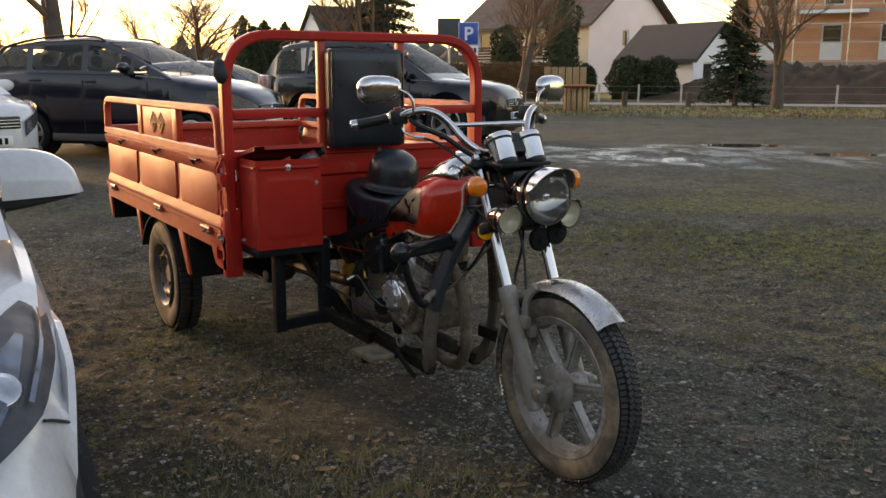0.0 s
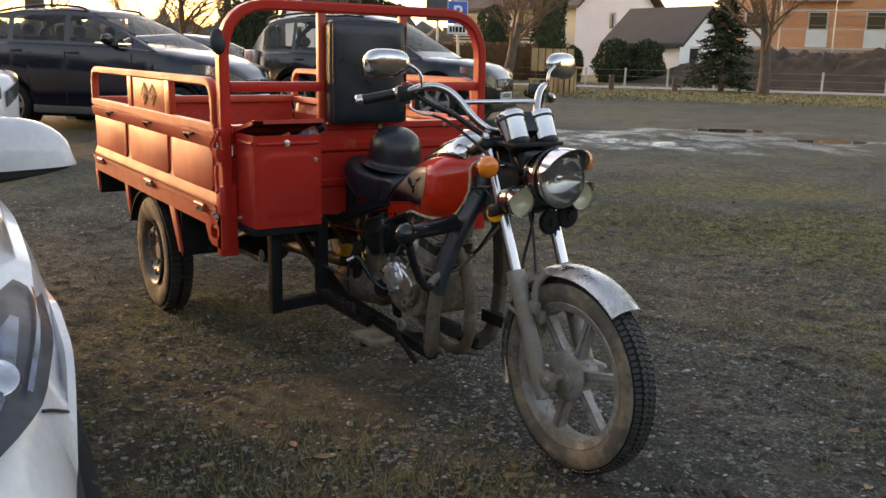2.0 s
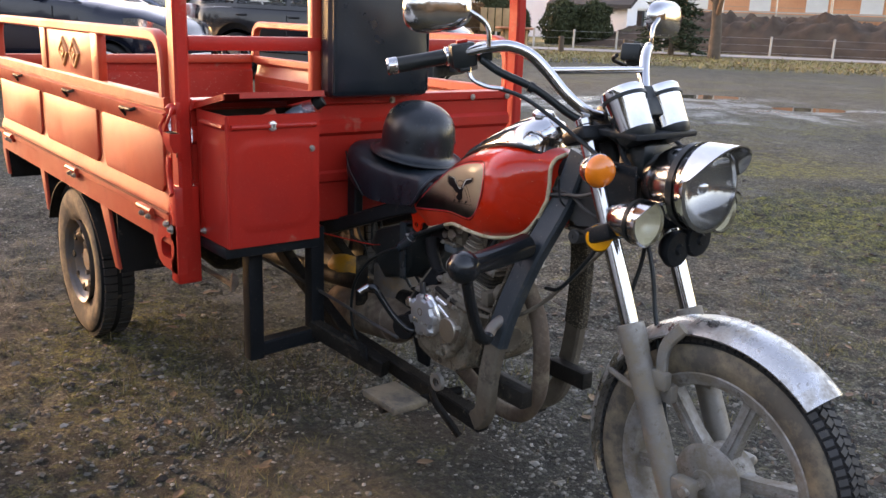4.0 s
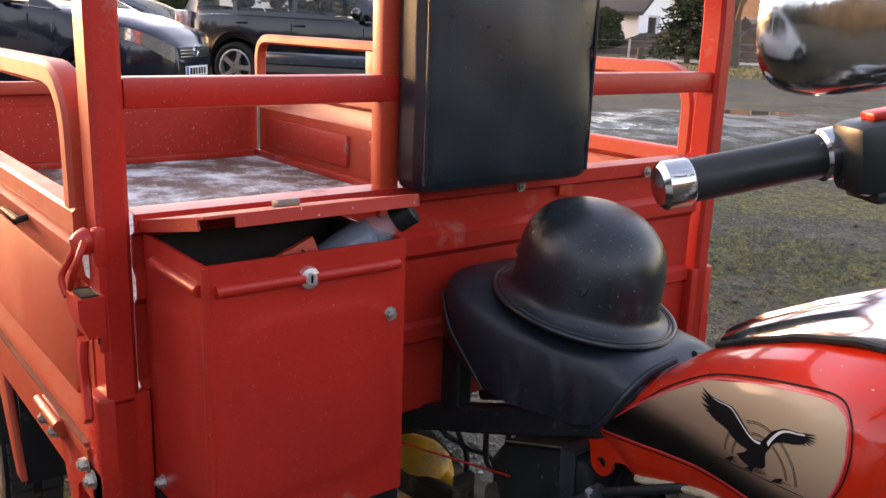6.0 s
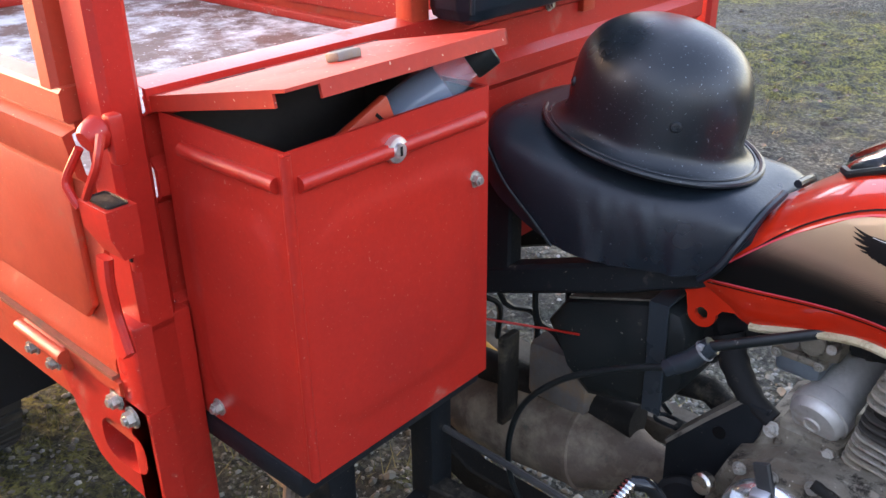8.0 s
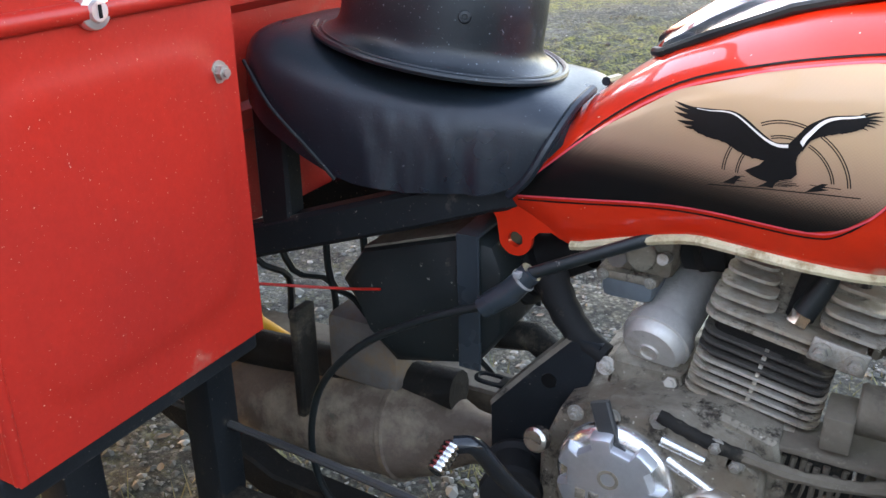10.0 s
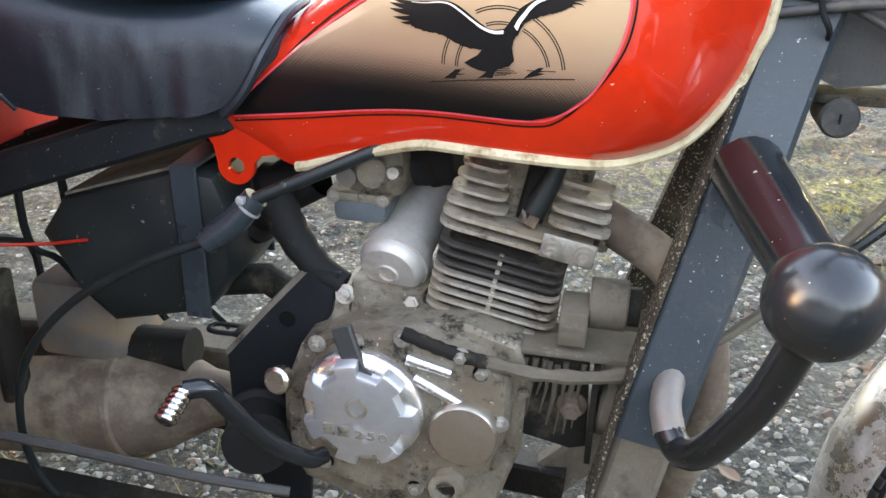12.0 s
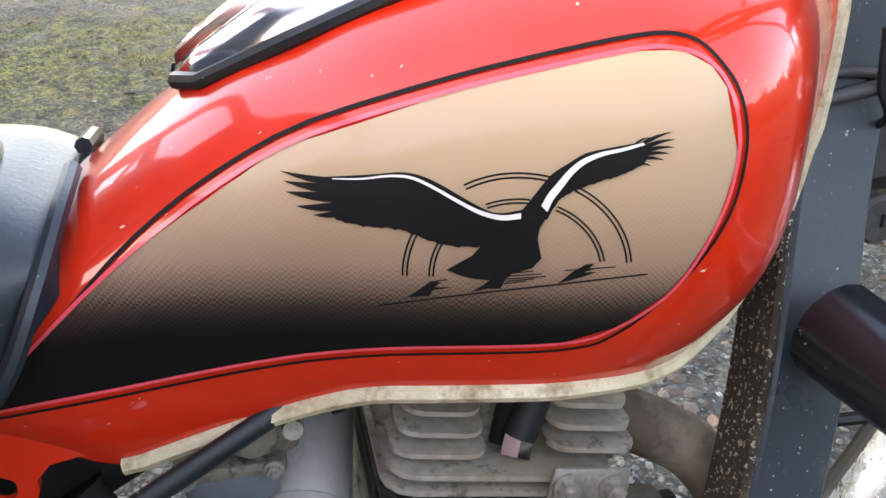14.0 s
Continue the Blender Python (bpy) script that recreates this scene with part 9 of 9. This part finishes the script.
# parking sign
sg = thing("parking_sign", "blue parking sign with a supplementary plate on a leaning pole", "sign", (-13.45, 9.55, 0), 56)
part("pole", cyl(B(), (0.10, 0, 0), (-0.03, 0, 2.42), 0.03, seg=10), STEEL, sg)
part("sign_plate", box(B(), (-0.21, -0.045, 1.93), (0.21, -0.032, 2.40), 0.005), BLUE, sg)
part("white_edge", box(B(), (-0.22, -0.040, 1.92), (0.22, -0.033, 2.41), 0.004), PVC, sg)
tx = bpy.data.curves.new("sign_letter", "FONT")
tx.body, tx.size, tx.extrude, tx.align_x, tx.offset = "P", 0.40, 0.001, "CENTER", 0.008
tx.materials.append(PVC)
o = new("sign_letter", tx)
o.matrix_basis = Matrix.Translation((0, -0.047, 2.03)) @ pose(0, 0, 0, 90)
o.parent = sg
ex = part("extra_plate", box(B(), (-0.22, -0.045, 1.70), (0.22, -0.032, 1.90), 0.004), PVC, sg)
for x0, w_ in ((-0.17, 0.05), (-0.10, 0.04), (-0.04, 0.06), (0.04, 0.06), (0.12, 0.05)):
    part("text_bar", box(B(), (x0, -0.047, 1.745), (x0 + w_, -0.045, 1.86)), INK, ex)
s2 = thing("sign_back", "grey back of a square road sign on a post", "sign", (-15.4, 10.3, 0), 50)
part("plate", box(B(), (-0.28, -0.02, 2.05), (0.28, 0.0, 2.62), 0.01), TRIM, s2)
part("pole", cyl(B(), (0, 0.03, 0), (0, 0.03, 2.6), 0.03, seg=8), STEEL, s2)


# ---- trees ----
def bare_tree(label, at, height, trunk_r, seed, spread=0.5, levels=5, fork=None, lean=(0, 0), bole=0.30):
    r_ = random.Random(seed)
    t = thing("tree", label, "tree", (*at, 0), 0, "bare trees")
    tr, br = B(), B()
    budget = [3200 if levels > 4 else 1500]

    todo = []

    def grow(p, d, length, rad, level):
        segs = 5 if level < 2 else 3
        pts, rads = [p], [rad]
        q, dd = p.copy(), d.copy()
        for k in range(segs):
            dd = (dd + Vector((r_.uniform(-1, 1), r_.uniform(-1, 1), r_.uniform(-0.35, 0.5))) * 0.19).normalized()
            q = q + dd * length / segs
            pts.append(q.copy())
            rads.append(rad * (1 - 0.5 * (k + 1) / segs))
        tube(tr if level == 0 else br, pts, rads, 9 if level == 0 else 5 if level < 3 else 3)
        n_ = r_.randint(4, 6) if level < 3 else r_.randint(3, 5)
        for k in range(n_):
            f = r_.uniform(0.3, 1.0) if level else r_.uniform(0.5, 1.0)
            i = min(segs - 1, int(f * segs))
            base = pts[i].lerp(pts[i + 1], f * segs - i)
            az = r_.uniform(0, math.tau)
            side = Vector((math.cos(az), math.sin(az), 0))
            nd = (dd * (1 - spread) + side * spread * 1.3 + Vector((0, 0, 0.25))).normalized()
            todo.append((base, nd, length * r_.uniform(0.5, 0.8), max(0.004, rads[i] * r_.uniform(0.35, 0.6)), level + 1))
        todo.append((q, dd, length * 0.72, rads[-1] * 0.95, level + 1))

    start = Vector((lean[0], lean[1], 1)).normalized()
    for dx in (fork or (None,)):
        todo.append((Vector((0, 0, 0)), Vector((*dx, 1)).normalized() if dx else start, height * (0.42 if dx else bole), trunk_r, 0))
    while todo and budget[0] > 0:
        budget[0] -= 1
        grow(*todo.pop(0))
    part("trunk", tr, BARK, t, "", 80)
    part("crown", br, TWIG, t, "", 80)
    return t


bare_tree("bare roadside tree with a slender trunk", (-28.2, 22.3), 9.0, 0.26, 5, 0.42)
bare_tree("bare forked tree in the verge", (-17.85, 26.23), 9.5, 0.24, 11, 0.45)
bare_tree("thick twin-trunked bare tree", (-20.48, 2.30), 12.0, 0.23, 21, 0.45, 5, fork=((0.0, -0.03), (0.02, 0.13)))
bare_tree("wide bare tree against the evening sky", (-29.27, 8.42), 10.5, 0.20, 33, 0.62, 6, bole=0.20)
bare_tree("thin young bare tree", (-36.1, 5.5), 9.0, 0.16, 41, 0.4, 4)
bare_tree("small bare tree far off", (-40.0, 3.6), 7.5, 0.14, 52, 0.5, 4)
bare_tree("bare tree among the conifers", (-24.4, 13.2), 10.0, 0.20, 63, 0.4, 5)
bare_tree("bare tree among the conifers", (-26.6, 13.2), 9.0, 0.18, 64, 0.45, 5)
bare_tree("bare tree far off", (-56.6, 2.8), 9.0, 0.22, 71, 0.5, 5)
bare_tree("thin young bare tree", (-42.0, 10.0), 8.0, 0.14, 83, 0.45, 4)
bare_tree("bare tree far off", (-60.0, 16.5), 10.0, 0.25, 91, 0.5, 4)


def leafy(bm, r_, centre, size, up, leaf):
    """One small leaf blade or spray."""
    a = Vector((r_.uniform(-1, 1), r_.uniform(-1, 1), r_.uniform(-0.6, 1) * up)).normalized() * leaf
    b = Vector((r_.uniform(-1, 1), r_.uniform(-1, 1), r_.uniform(-1, 1))).normalized().cross(a) * 0.5
    p = Vector(centre)
    bm.faces.new([bm.verts.new(p - b * 0.6), bm.verts.new(p + a), bm.verts.new(p + b * 0.6)])


def thuja(label, at, h, w_, seed, mat=None, name="thuja"):
    r_ = random.Random(seed)
    t = thing(name, label, "shrub", (*at, 0), 0, "evergreen shrubs")
    core = B()
    lathe(core, [(w_ * 0.28, 0.0), (w_ * 0.36, h * 0.2), (w_ * 0.33, h * 0.6), (w_ * 0.14, h * 0.92), (0, h * 0.97)], None, 10)
    part("core", core, mat or THUJA, t)
    cr = B()
    for k in range(2600):
        z = r_.random() ** 0.85
        prof = (0.46 + 0.06 * math.sin(z * 9 + seed)) * min(1.0, 4.5 * (1 - z) ** 0.8) * (0.82 + 0.18 * min(1, z * 6))
        a = r_.uniform(0, math.tau)
        rad = w_ * prof * (0.82 + 0.22 * r_.random() + 0.12 * noise.noise(Vector((math.cos(a) * 2, math.sin(a) * 2, z * h * 1.3 + seed))))
        leafy(cr, r_, (rad * math.cos(a), rad * math.sin(a), z * h), 1, 1.6, 0.10 + 0.05 * w_)
    part("crown", cr, mat or THUJA, t, "", 180)
    return t


for k, (x, y, h, w_) in enumerate([(-36.96, 28.07, 3.9, 2.0), (-34.33, 29.79, 5.4, 2.1), (-29.70, 25.97, 1.75, 0.85), (-29.38, 26.35, 1.7, 1.0), (-29.37, 27.12, 1.75, 1.0), (-29.08, 29.64, 2.1, 2.0), (-28.01, 30.70, 2.1, 1.7), (-40.00, 14.12, 4.1, 1.0), (-39.81, 14.61, 3.6, 1.0), (-39.63, 15.08, 3.9, 1.0), (-39.45, 15.55, 3.5, 1.0), (-39.26, 16.01, 3.8, 1.0)]):
    thuja("dense dark green thuja shrub", (x, y), h, w_, k + 5)


def spruce(label, at, h, w_, seed):
    r_ = random.Random(seed)
    t = thing("spruce", label, "tree", (*at, 0))
    part("trunk", cyl(B(), (0, 0, 0), (0, 0, h), 0.12, 0.01, 8), BARK, t)
    cr = B()
    tiers = 22
    for i in range(tiers):
        z = 0.35 + (h - 0.5) * i / tiers
        rad = w_ / 2 * (1 - i / tiers) ** 0.85 + 0.08
        for j in range(11):
            a = r_.uniform(0, math.tau)
            L = rad * r_.uniform(0.75, 1.1)
            tip = Vector((math.cos(a) * L, math.sin(a) * L, z - 0.16 * L + 0.1 * L * r_.random()))
            root = Vector((0, 0, z + 0.12))
            tube(cr, [root, root.lerp(tip, 0.6) + Vector((0, 0, -0.03)), tip], [0.025, 0.015, 0.006], 3)
            for q in range(30):
                f = 0.2 + 0.8 * r_.random()
                p = root.lerp(tip, f) + Vector((r_.uniform(-1, 1), r_.uniform(-1, 1), r_.uniform(-0.8, 0.3))) * 0.10
                leafy(cr, r_, p, 1, 0.4, 0.17)
    part("crown", cr, LEAF_DARK, t, "", 180)


spruce("young dark green spruce beside the fence", (-20.29, 26.86), 4.3, 2.9, 3)
spruce("tall dark spruce behind the bare trees", (-25.8, 14.2), 9.0, 4.0, 8)
spruce("tall dark spruce behind the bare trees", (-28.0, 15.6), 8.0, 3.6, 9)
# brown beech hedge
bm = B()
r_ = random.Random(4)
ha, hb = Vector((-36.0, 21.6, 0)), Vector((-31.8, 27.0, 0))
core = B()
d = (hb - ha).normalized()
M = Matrix(((d.x, -d.y, 0, ha.x), (d.y, d.x, 0, ha.y), (0, 0, 1, 0), (0, 0, 0, 1)))
L = (hb - ha).length
box(core, (0, -0.35, 0), (L, 0.35, 1.72), 0.05, M)
hd = thing("hedge", "clipped hedge of brown winter leaves", "hedge")
part("core", core, HEDGE, hd)
for k in range(9000):
    f = r_.random()
    if r_.random() < 0.8:
        p = (r_.uniform(0, L), -0.38 - 0.1 * r_.random(), r_.uniform(0, 1.85))
    else:
        p = (r_.uniform(0, L), r_.uniform(-0.4, 0.4), 1.74 + 0.16 * r_.random())
    leafy(bm, r_, M @ Vector(p), 1, 1, 0.10)
part("foliage", bm, HEDGE, hd, "", 180)

# woods far off that close the view all round
bm = B()
r_ = random.Random(17)
for k in range(2200):
    a = r_.uniform(0, math.tau)
    R = r_.uniform(105, 150)
    x, y = R * math.cos(a), R * math.sin(a)
    h = r_.uniform(1.5, 5.5)
    # out of view: woods added nearer and taller to darken reflections
    if -2.30 < math.atan2(y, x) < 0.9:
        x, y, h = x * 0.45, y * 0.45, h * 2.6
    blob(bm, (x, y, h * 0.45), (r_.uniform(1.5, 3.5), r_.uniform(1.5, 3.5), h * 0.6), 1, 0.5)
tagged(solid("closing_woods", bm, surf("far_wood_haze", (0.075, 0.062, 0.047), (0.05, 0.046, 0.034), 0.95, 0, 0.2, 3, 0.0), "distant brownish winter woods, with nearer unseen ones added to darken reflections", "woods", angle=180), kind="stuff")


# ---- loose ground cover ----
def island_material(name, stops, rough=0.85):
    m = bpy.data.materials.new(name)
    m.use_nodes = True
    n, l = m.node_tree.nodes, m.node_tree.links
    geo = n.new("ShaderNodeNewGeometry")
    ramp = n.new("ShaderNodeValToRGB")
    el = ramp.color_ramp.elements
    el[0].position, el[0].color = 0.0, (*stops[0], 1)
    el[1].position, el[1].color = 1.0, (*stops[-1], 1)
    for i, c in enumerate(stops[1:-1]):
        e = el.new((i + 1) / (len(stops) - 1))
        e.color = (*c, 1)
    l.new(geo.outputs["Random Per Island"], ramp.inputs["Fac"])
    l.new(ramp.outputs["Color"], n["Principled BSDF"].inputs["Base Color"])
    n["Principled BSDF"].inputs["Roughness"].default_value = rough
    return m


def stuff(name, verts, faces, material, label, category, smooth=False):
    me_ = bpy.data.meshes.new(name)
    me_.from_pydata(verts, [], faces)
    if smooth:
        me_.polygons.foreach_set("use_smooth", [True] * len(me_.polygons))
    me_.materials.append(material)
    return tagged(new(name, me_), label, category, kind="stuff")


r_ = random.Random(99)
OCTA = [Vector(v) for v in ((1, 0, 0), (-1, 0, 0), (0, 1, 0), (0, -1, 0), (0, 0, 1), (0.6, 0.6, 0.55), (-0.6, 0.6, 0.5), (-0.6, -0.6, 0.55), (0.6, -0.6, 0.5))]
OF = [(0, 2, 5), (2, 1, 6), (1, 3, 7), (3, 0, 8), (5, 2, 6), (6, 1, 7), (7, 3, 8), (8, 0, 5), (4, 5, 6), (4, 6, 7), (4, 7, 8), (4, 8, 5)]
vs, fs = [], []
for k in range(58000):
    near_ = k < 40000
    if near_:
        x, y = r_.gauss(-0.1, 0.95), r_.gauss(0.35, 0.75)
        s = 0.0024 + 0.0085 * r_.random() ** 3
        if r_.random() < 0.02:
            s *= 1.9
    else:
        x, y = (r_.uniform(-8, 3.0), r_.uniform(-2.0, 7.0)) if k > 50000 else (r_.uniform(-5, 2.2), r_.uniform(-1.5, 0.6))
        s = 0.003 + 0.011 * r_.random() ** 2.5
    if k % 4 == 3 and near_:
        x, y = r_.uniform(0.2, 2.9), r_.uniform(-1.5, 1.6)
    if fbm(x, y, 1.3, 12) < -0.15 and r_.random() < 0.75:
        continue
    c, sn = math.cos(k), math.sin(k)
    z = ground_z(x, y) - s * 0.22
    sx, sy, sz = s * r_.uniform(0.8, 1.5), s * r_.uniform(0.6, 1.1), s * r_.uniform(0.45, 0.8)
    b0 = len(vs)
    for v in OCTA:
        u, w_ = v.x * sx * r_.uniform(0.85, 1.15), v.y * sy * r_.uniform(0.85, 1.15)
        vs.append((x + u * c - w_ * sn, y + u * sn + w_ * c, z + v.z * sz))
    fs += [tuple(b0 + i for i in f) for f in OF]
stuff("gravel", vs, fs, island_material("gravel_stones", [(0.04, 0.038, 0.030), (0.13, 0.122, 0.095), (0.07, 0.063, 0.046), (0.19, 0.182, 0.150), (0.06, 0.058, 0.048), (0.33, 0.320, 0.280)], 0.8), "loose grey gravel stones pressed into the mud", "gravel")

PRINTS = [(0.78, 1.43, 1.18, 1.42), (1.16, 1.16, 1.51, 1.15), (1.37, 0.2, 1.53, 0.36)]
vs, fs = [], []
for k in range(9000):
    x, y = (r_.gauss(0.9, 1.0), r_.gauss(1.2, 1.3)) if k < 6000 else (r_.uniform(-4, 2.4), r_.uniform(-1.6, 5.0))
    if fbm(x, y, 0.8, 6.6) < -0.12:
        continue
    s = 0.004 + 0.020 * r_.random() ** 4
    c, sn = math.cos(k), math.sin(k)
    z = ground_z(x, y) - s * 0.25
    b0 = len(vs)
    for v in OCTA:
        u, w_, h = v.x * s * r_.uniform(0.7, 1.4), v.y * s * r_.uniform(0.6, 1.2), v.z * s * r_.uniform(0.45, 0.9)
        vs.append((x + u * c - w_ * sn, y + u * sn + w_ * c, z + h))
    fs += [tuple(b0 + i for i in f) for f in OF]
for ax_, ay_, bx_, by_ in PRINTS:
    d_ = Vector((bx_ - ax_, by_ - ay_, 0))
    n_, sd_ = int(d_.length / 0.022), Vector((-d_.y, d_.x, 0)).normalized()
    for k in range(n_):
        for side_ in (-1, 1):
            q = Vector((ax_, ay_, 0)) + d_ * (k / n_) + sd_ * side_ * 0.030
            b0 = len(vs)
            e1 = (sd_ * side_ + d_.normalized() * 0.45).normalized() * r_.uniform(0.020, 0.036)
            e2 = d_.normalized() * r_.uniform(0.006, 0.010)
            z = ground_z(q.x, q.y) - 0.003
            h = r_.uniform(0.008, 0.016)
            for v in OCTA:
                o = q + e1 * v.x * r_.uniform(0.8, 1.2) + e2 * v.y * r_.uniform(0.8, 1.2)
                vs.append((o.x, o.y, z + v.z * h))
            fs += [tuple(b0 + i for i in f) for f in OF]
stuff("mud_clods", vs, fs, island_material("mud_lumps", [(0.020, 0.016, 0.012), (0.05, 0.041, 0.031), (0.030, 0.024, 0.018), (0.085, 0.070, 0.052)], 0.9), "dark crumbled lumps of mud on the ground", "mud")

vs, fs = [], []
for k in range(7200):
    x, y = (r_.gauss(0.2, 2.0), r_.gauss(0.3, 1.5)) if k < 2600 else (r_.gauss(-0.6, 1.1), r_.gauss(3.6, 0.9)) if k < 4600 else (r_.gauss(1.5, 0.6), r_.gauss(-0.75, 0.4)) if k < 5900 else (r_.uniform(-6, 4.0), r_.uniform(-1.8, 7.0))
    m_ = fbm(x, y, 0.9, 31)
    if m_ < 0.04:
        continue
    z = ground_z(x, y)
    for q in range(9):
        a = r_.uniform(0, math.tau)
        h = r_.uniform(0.012, 0.045) * (0.6 + m_)
        bx, by = x + r_.gauss(0, 0.025), y + r_.gauss(0, 0.025)
        w_ = 0.0016
        lean = r_.uniform(0.2, 1.6)
        b0 = len(vs)
        vs += [(bx - w_ * math.sin(a), by + w_ * math.cos(a), z), (bx + w_ * math.sin(a), by - w_ * math.cos(a), z), (bx + math.cos(a) * h * lean, by + math.sin(a) * h * lean, z + h)]
        fs.append((b0, b0 + 1, b0 + 2))
stuff("grass_tufts", vs, fs, island_material("grass_blades", [(0.07, 0.078, 0.024), (0.17, 0.15, 0.05), (0.055, 0.070, 0.020), (0.22, 0.18, 0.08), (0.10, 0.105, 0.032)], 0.8), "short yellow-green grass tufts in the mud", "grass")


def leaves(name, spots, size, label):
    vs, fs = [], []
    for x, y, z in spots:
        a, s = r_.uniform(0, math.tau), size * r_.uniform(0.5, 1.2)
        t1, t2 = r_.uniform(-0.35, 0.35), r_.uniform(-0.35, 0.35)
        b0 = len(vs)
        outline = [(-1, 0), (-0.55, 0.42), (0.05, 0.55), (0.6, 0.34), (1.05, 0), (0.6, -0.34), (0.05, -0.55), (-0.55, -0.42)]
        for u, v in outline:
            curl = 0.25 * abs(v) + 0.08 * u * u
            px, py = u * s * math.cos(a) - v * s * math.sin(a), u * s * math.sin(a) + v * s * math.cos(a)
            vs.append((x + px, y + py, z + 0.006 + s * (curl + t1 * u * 0.3 + t2 * v * 0.3)))
        vs.append((x, y, z + 0.006))
        fs += [(b0 + i, b0 + (i + 1) % 8, b0 + 8) for i in range(8)]
    return stuff(name, vs, fs, LEAFM, label, "leaves")


LEAFM = island_material("dead_leaves", [(0.10, 0.052, 0.026), (0.17, 0.10, 0.052), (0.06, 0.036, 0.022), (0.21, 0.135, 0.07), (0.12, 0.064, 0.034)], 0.75)
spots = []
for k in range(360):
    x, y = (r_.gauss(0.5, 2.2), r_.gauss(0.6, 1.7)) if k < 260 else (r_.gauss(1.4, 0.7), r_.gauss(-0.8, 0.45))
    spots.append((x, y, ground_z(x, y)))
spots += [(0.887, -0.245, 0.012), (0.60, -0.62, 0.012), (1.6, 0.4, 0.012)]
leaves("fallen_leaves", spots, 0.022, "scattered brown dead leaves on the mud")
spots = []
for k in range(46):
    x, y = r_.gauss(1.75, 0.55), r_.gauss(-0.85, 0.30)
    spots.append((x, y, ground_z(x, y)))
leaves("large_leaves", spots, 0.042, "large curled brown leaves lying in the shaded mud")
spots = []
a, b = Vector((*RA, 0)), Vector((*RB, 0))
d = (b - a).normalized()
s_ = Vector((-d.y, d.x, 0))
for k in range(5000):
    q = a + d * r_.uniform(38, 88) + s_ * (r_.uniform(-9.0, -0.4) if r_.random() < 0.6 else r_.uniform(3.2, 6.0))
    spots.append((q.x, q.y, 0.06 if r_.random() < 0.7 else 0.08))
leaves("verge_leaves", spots, 0.11, "drifts of orange-brown leaves in the verge")
vs, fs = [], []
for k in range(22000):
    q = a + d * r_.uniform(36, 90) + s_ * (r_.uniform(-10.0, -0.9) if r_.random() < 0.8 else r_.uniform(3.2, 7.0))
    an, h = r_.uniform(0, math.tau), r_.uniform(0.03, 0.09) * (2.4 if r_.random() < 0.06 else 1)
    b0 = len(vs)
    w_ = 0.022
    vs += [(q.x - w_ * math.sin(an), q.y + w_ * math.cos(an), 0.04), (q.x + w_ * math.sin(an), q.y - w_ * math.cos(an), 0.04), (q.x + math.cos(an) * h * 0.6, q.y + math.sin(an) * h * 0.6, 0.05 + h)]
    fs.append((b0, b0 + 1, b0 + 2))
stuff("verge_grass", vs, fs, island_material("verge_blades", [(0.16, 0.14, 0.05), (0.26, 0.21, 0.09), (0.12, 0.12, 0.04), (0.30, 0.23, 0.11)], 0.85), "dry winter grass blades along the verge", "grass")
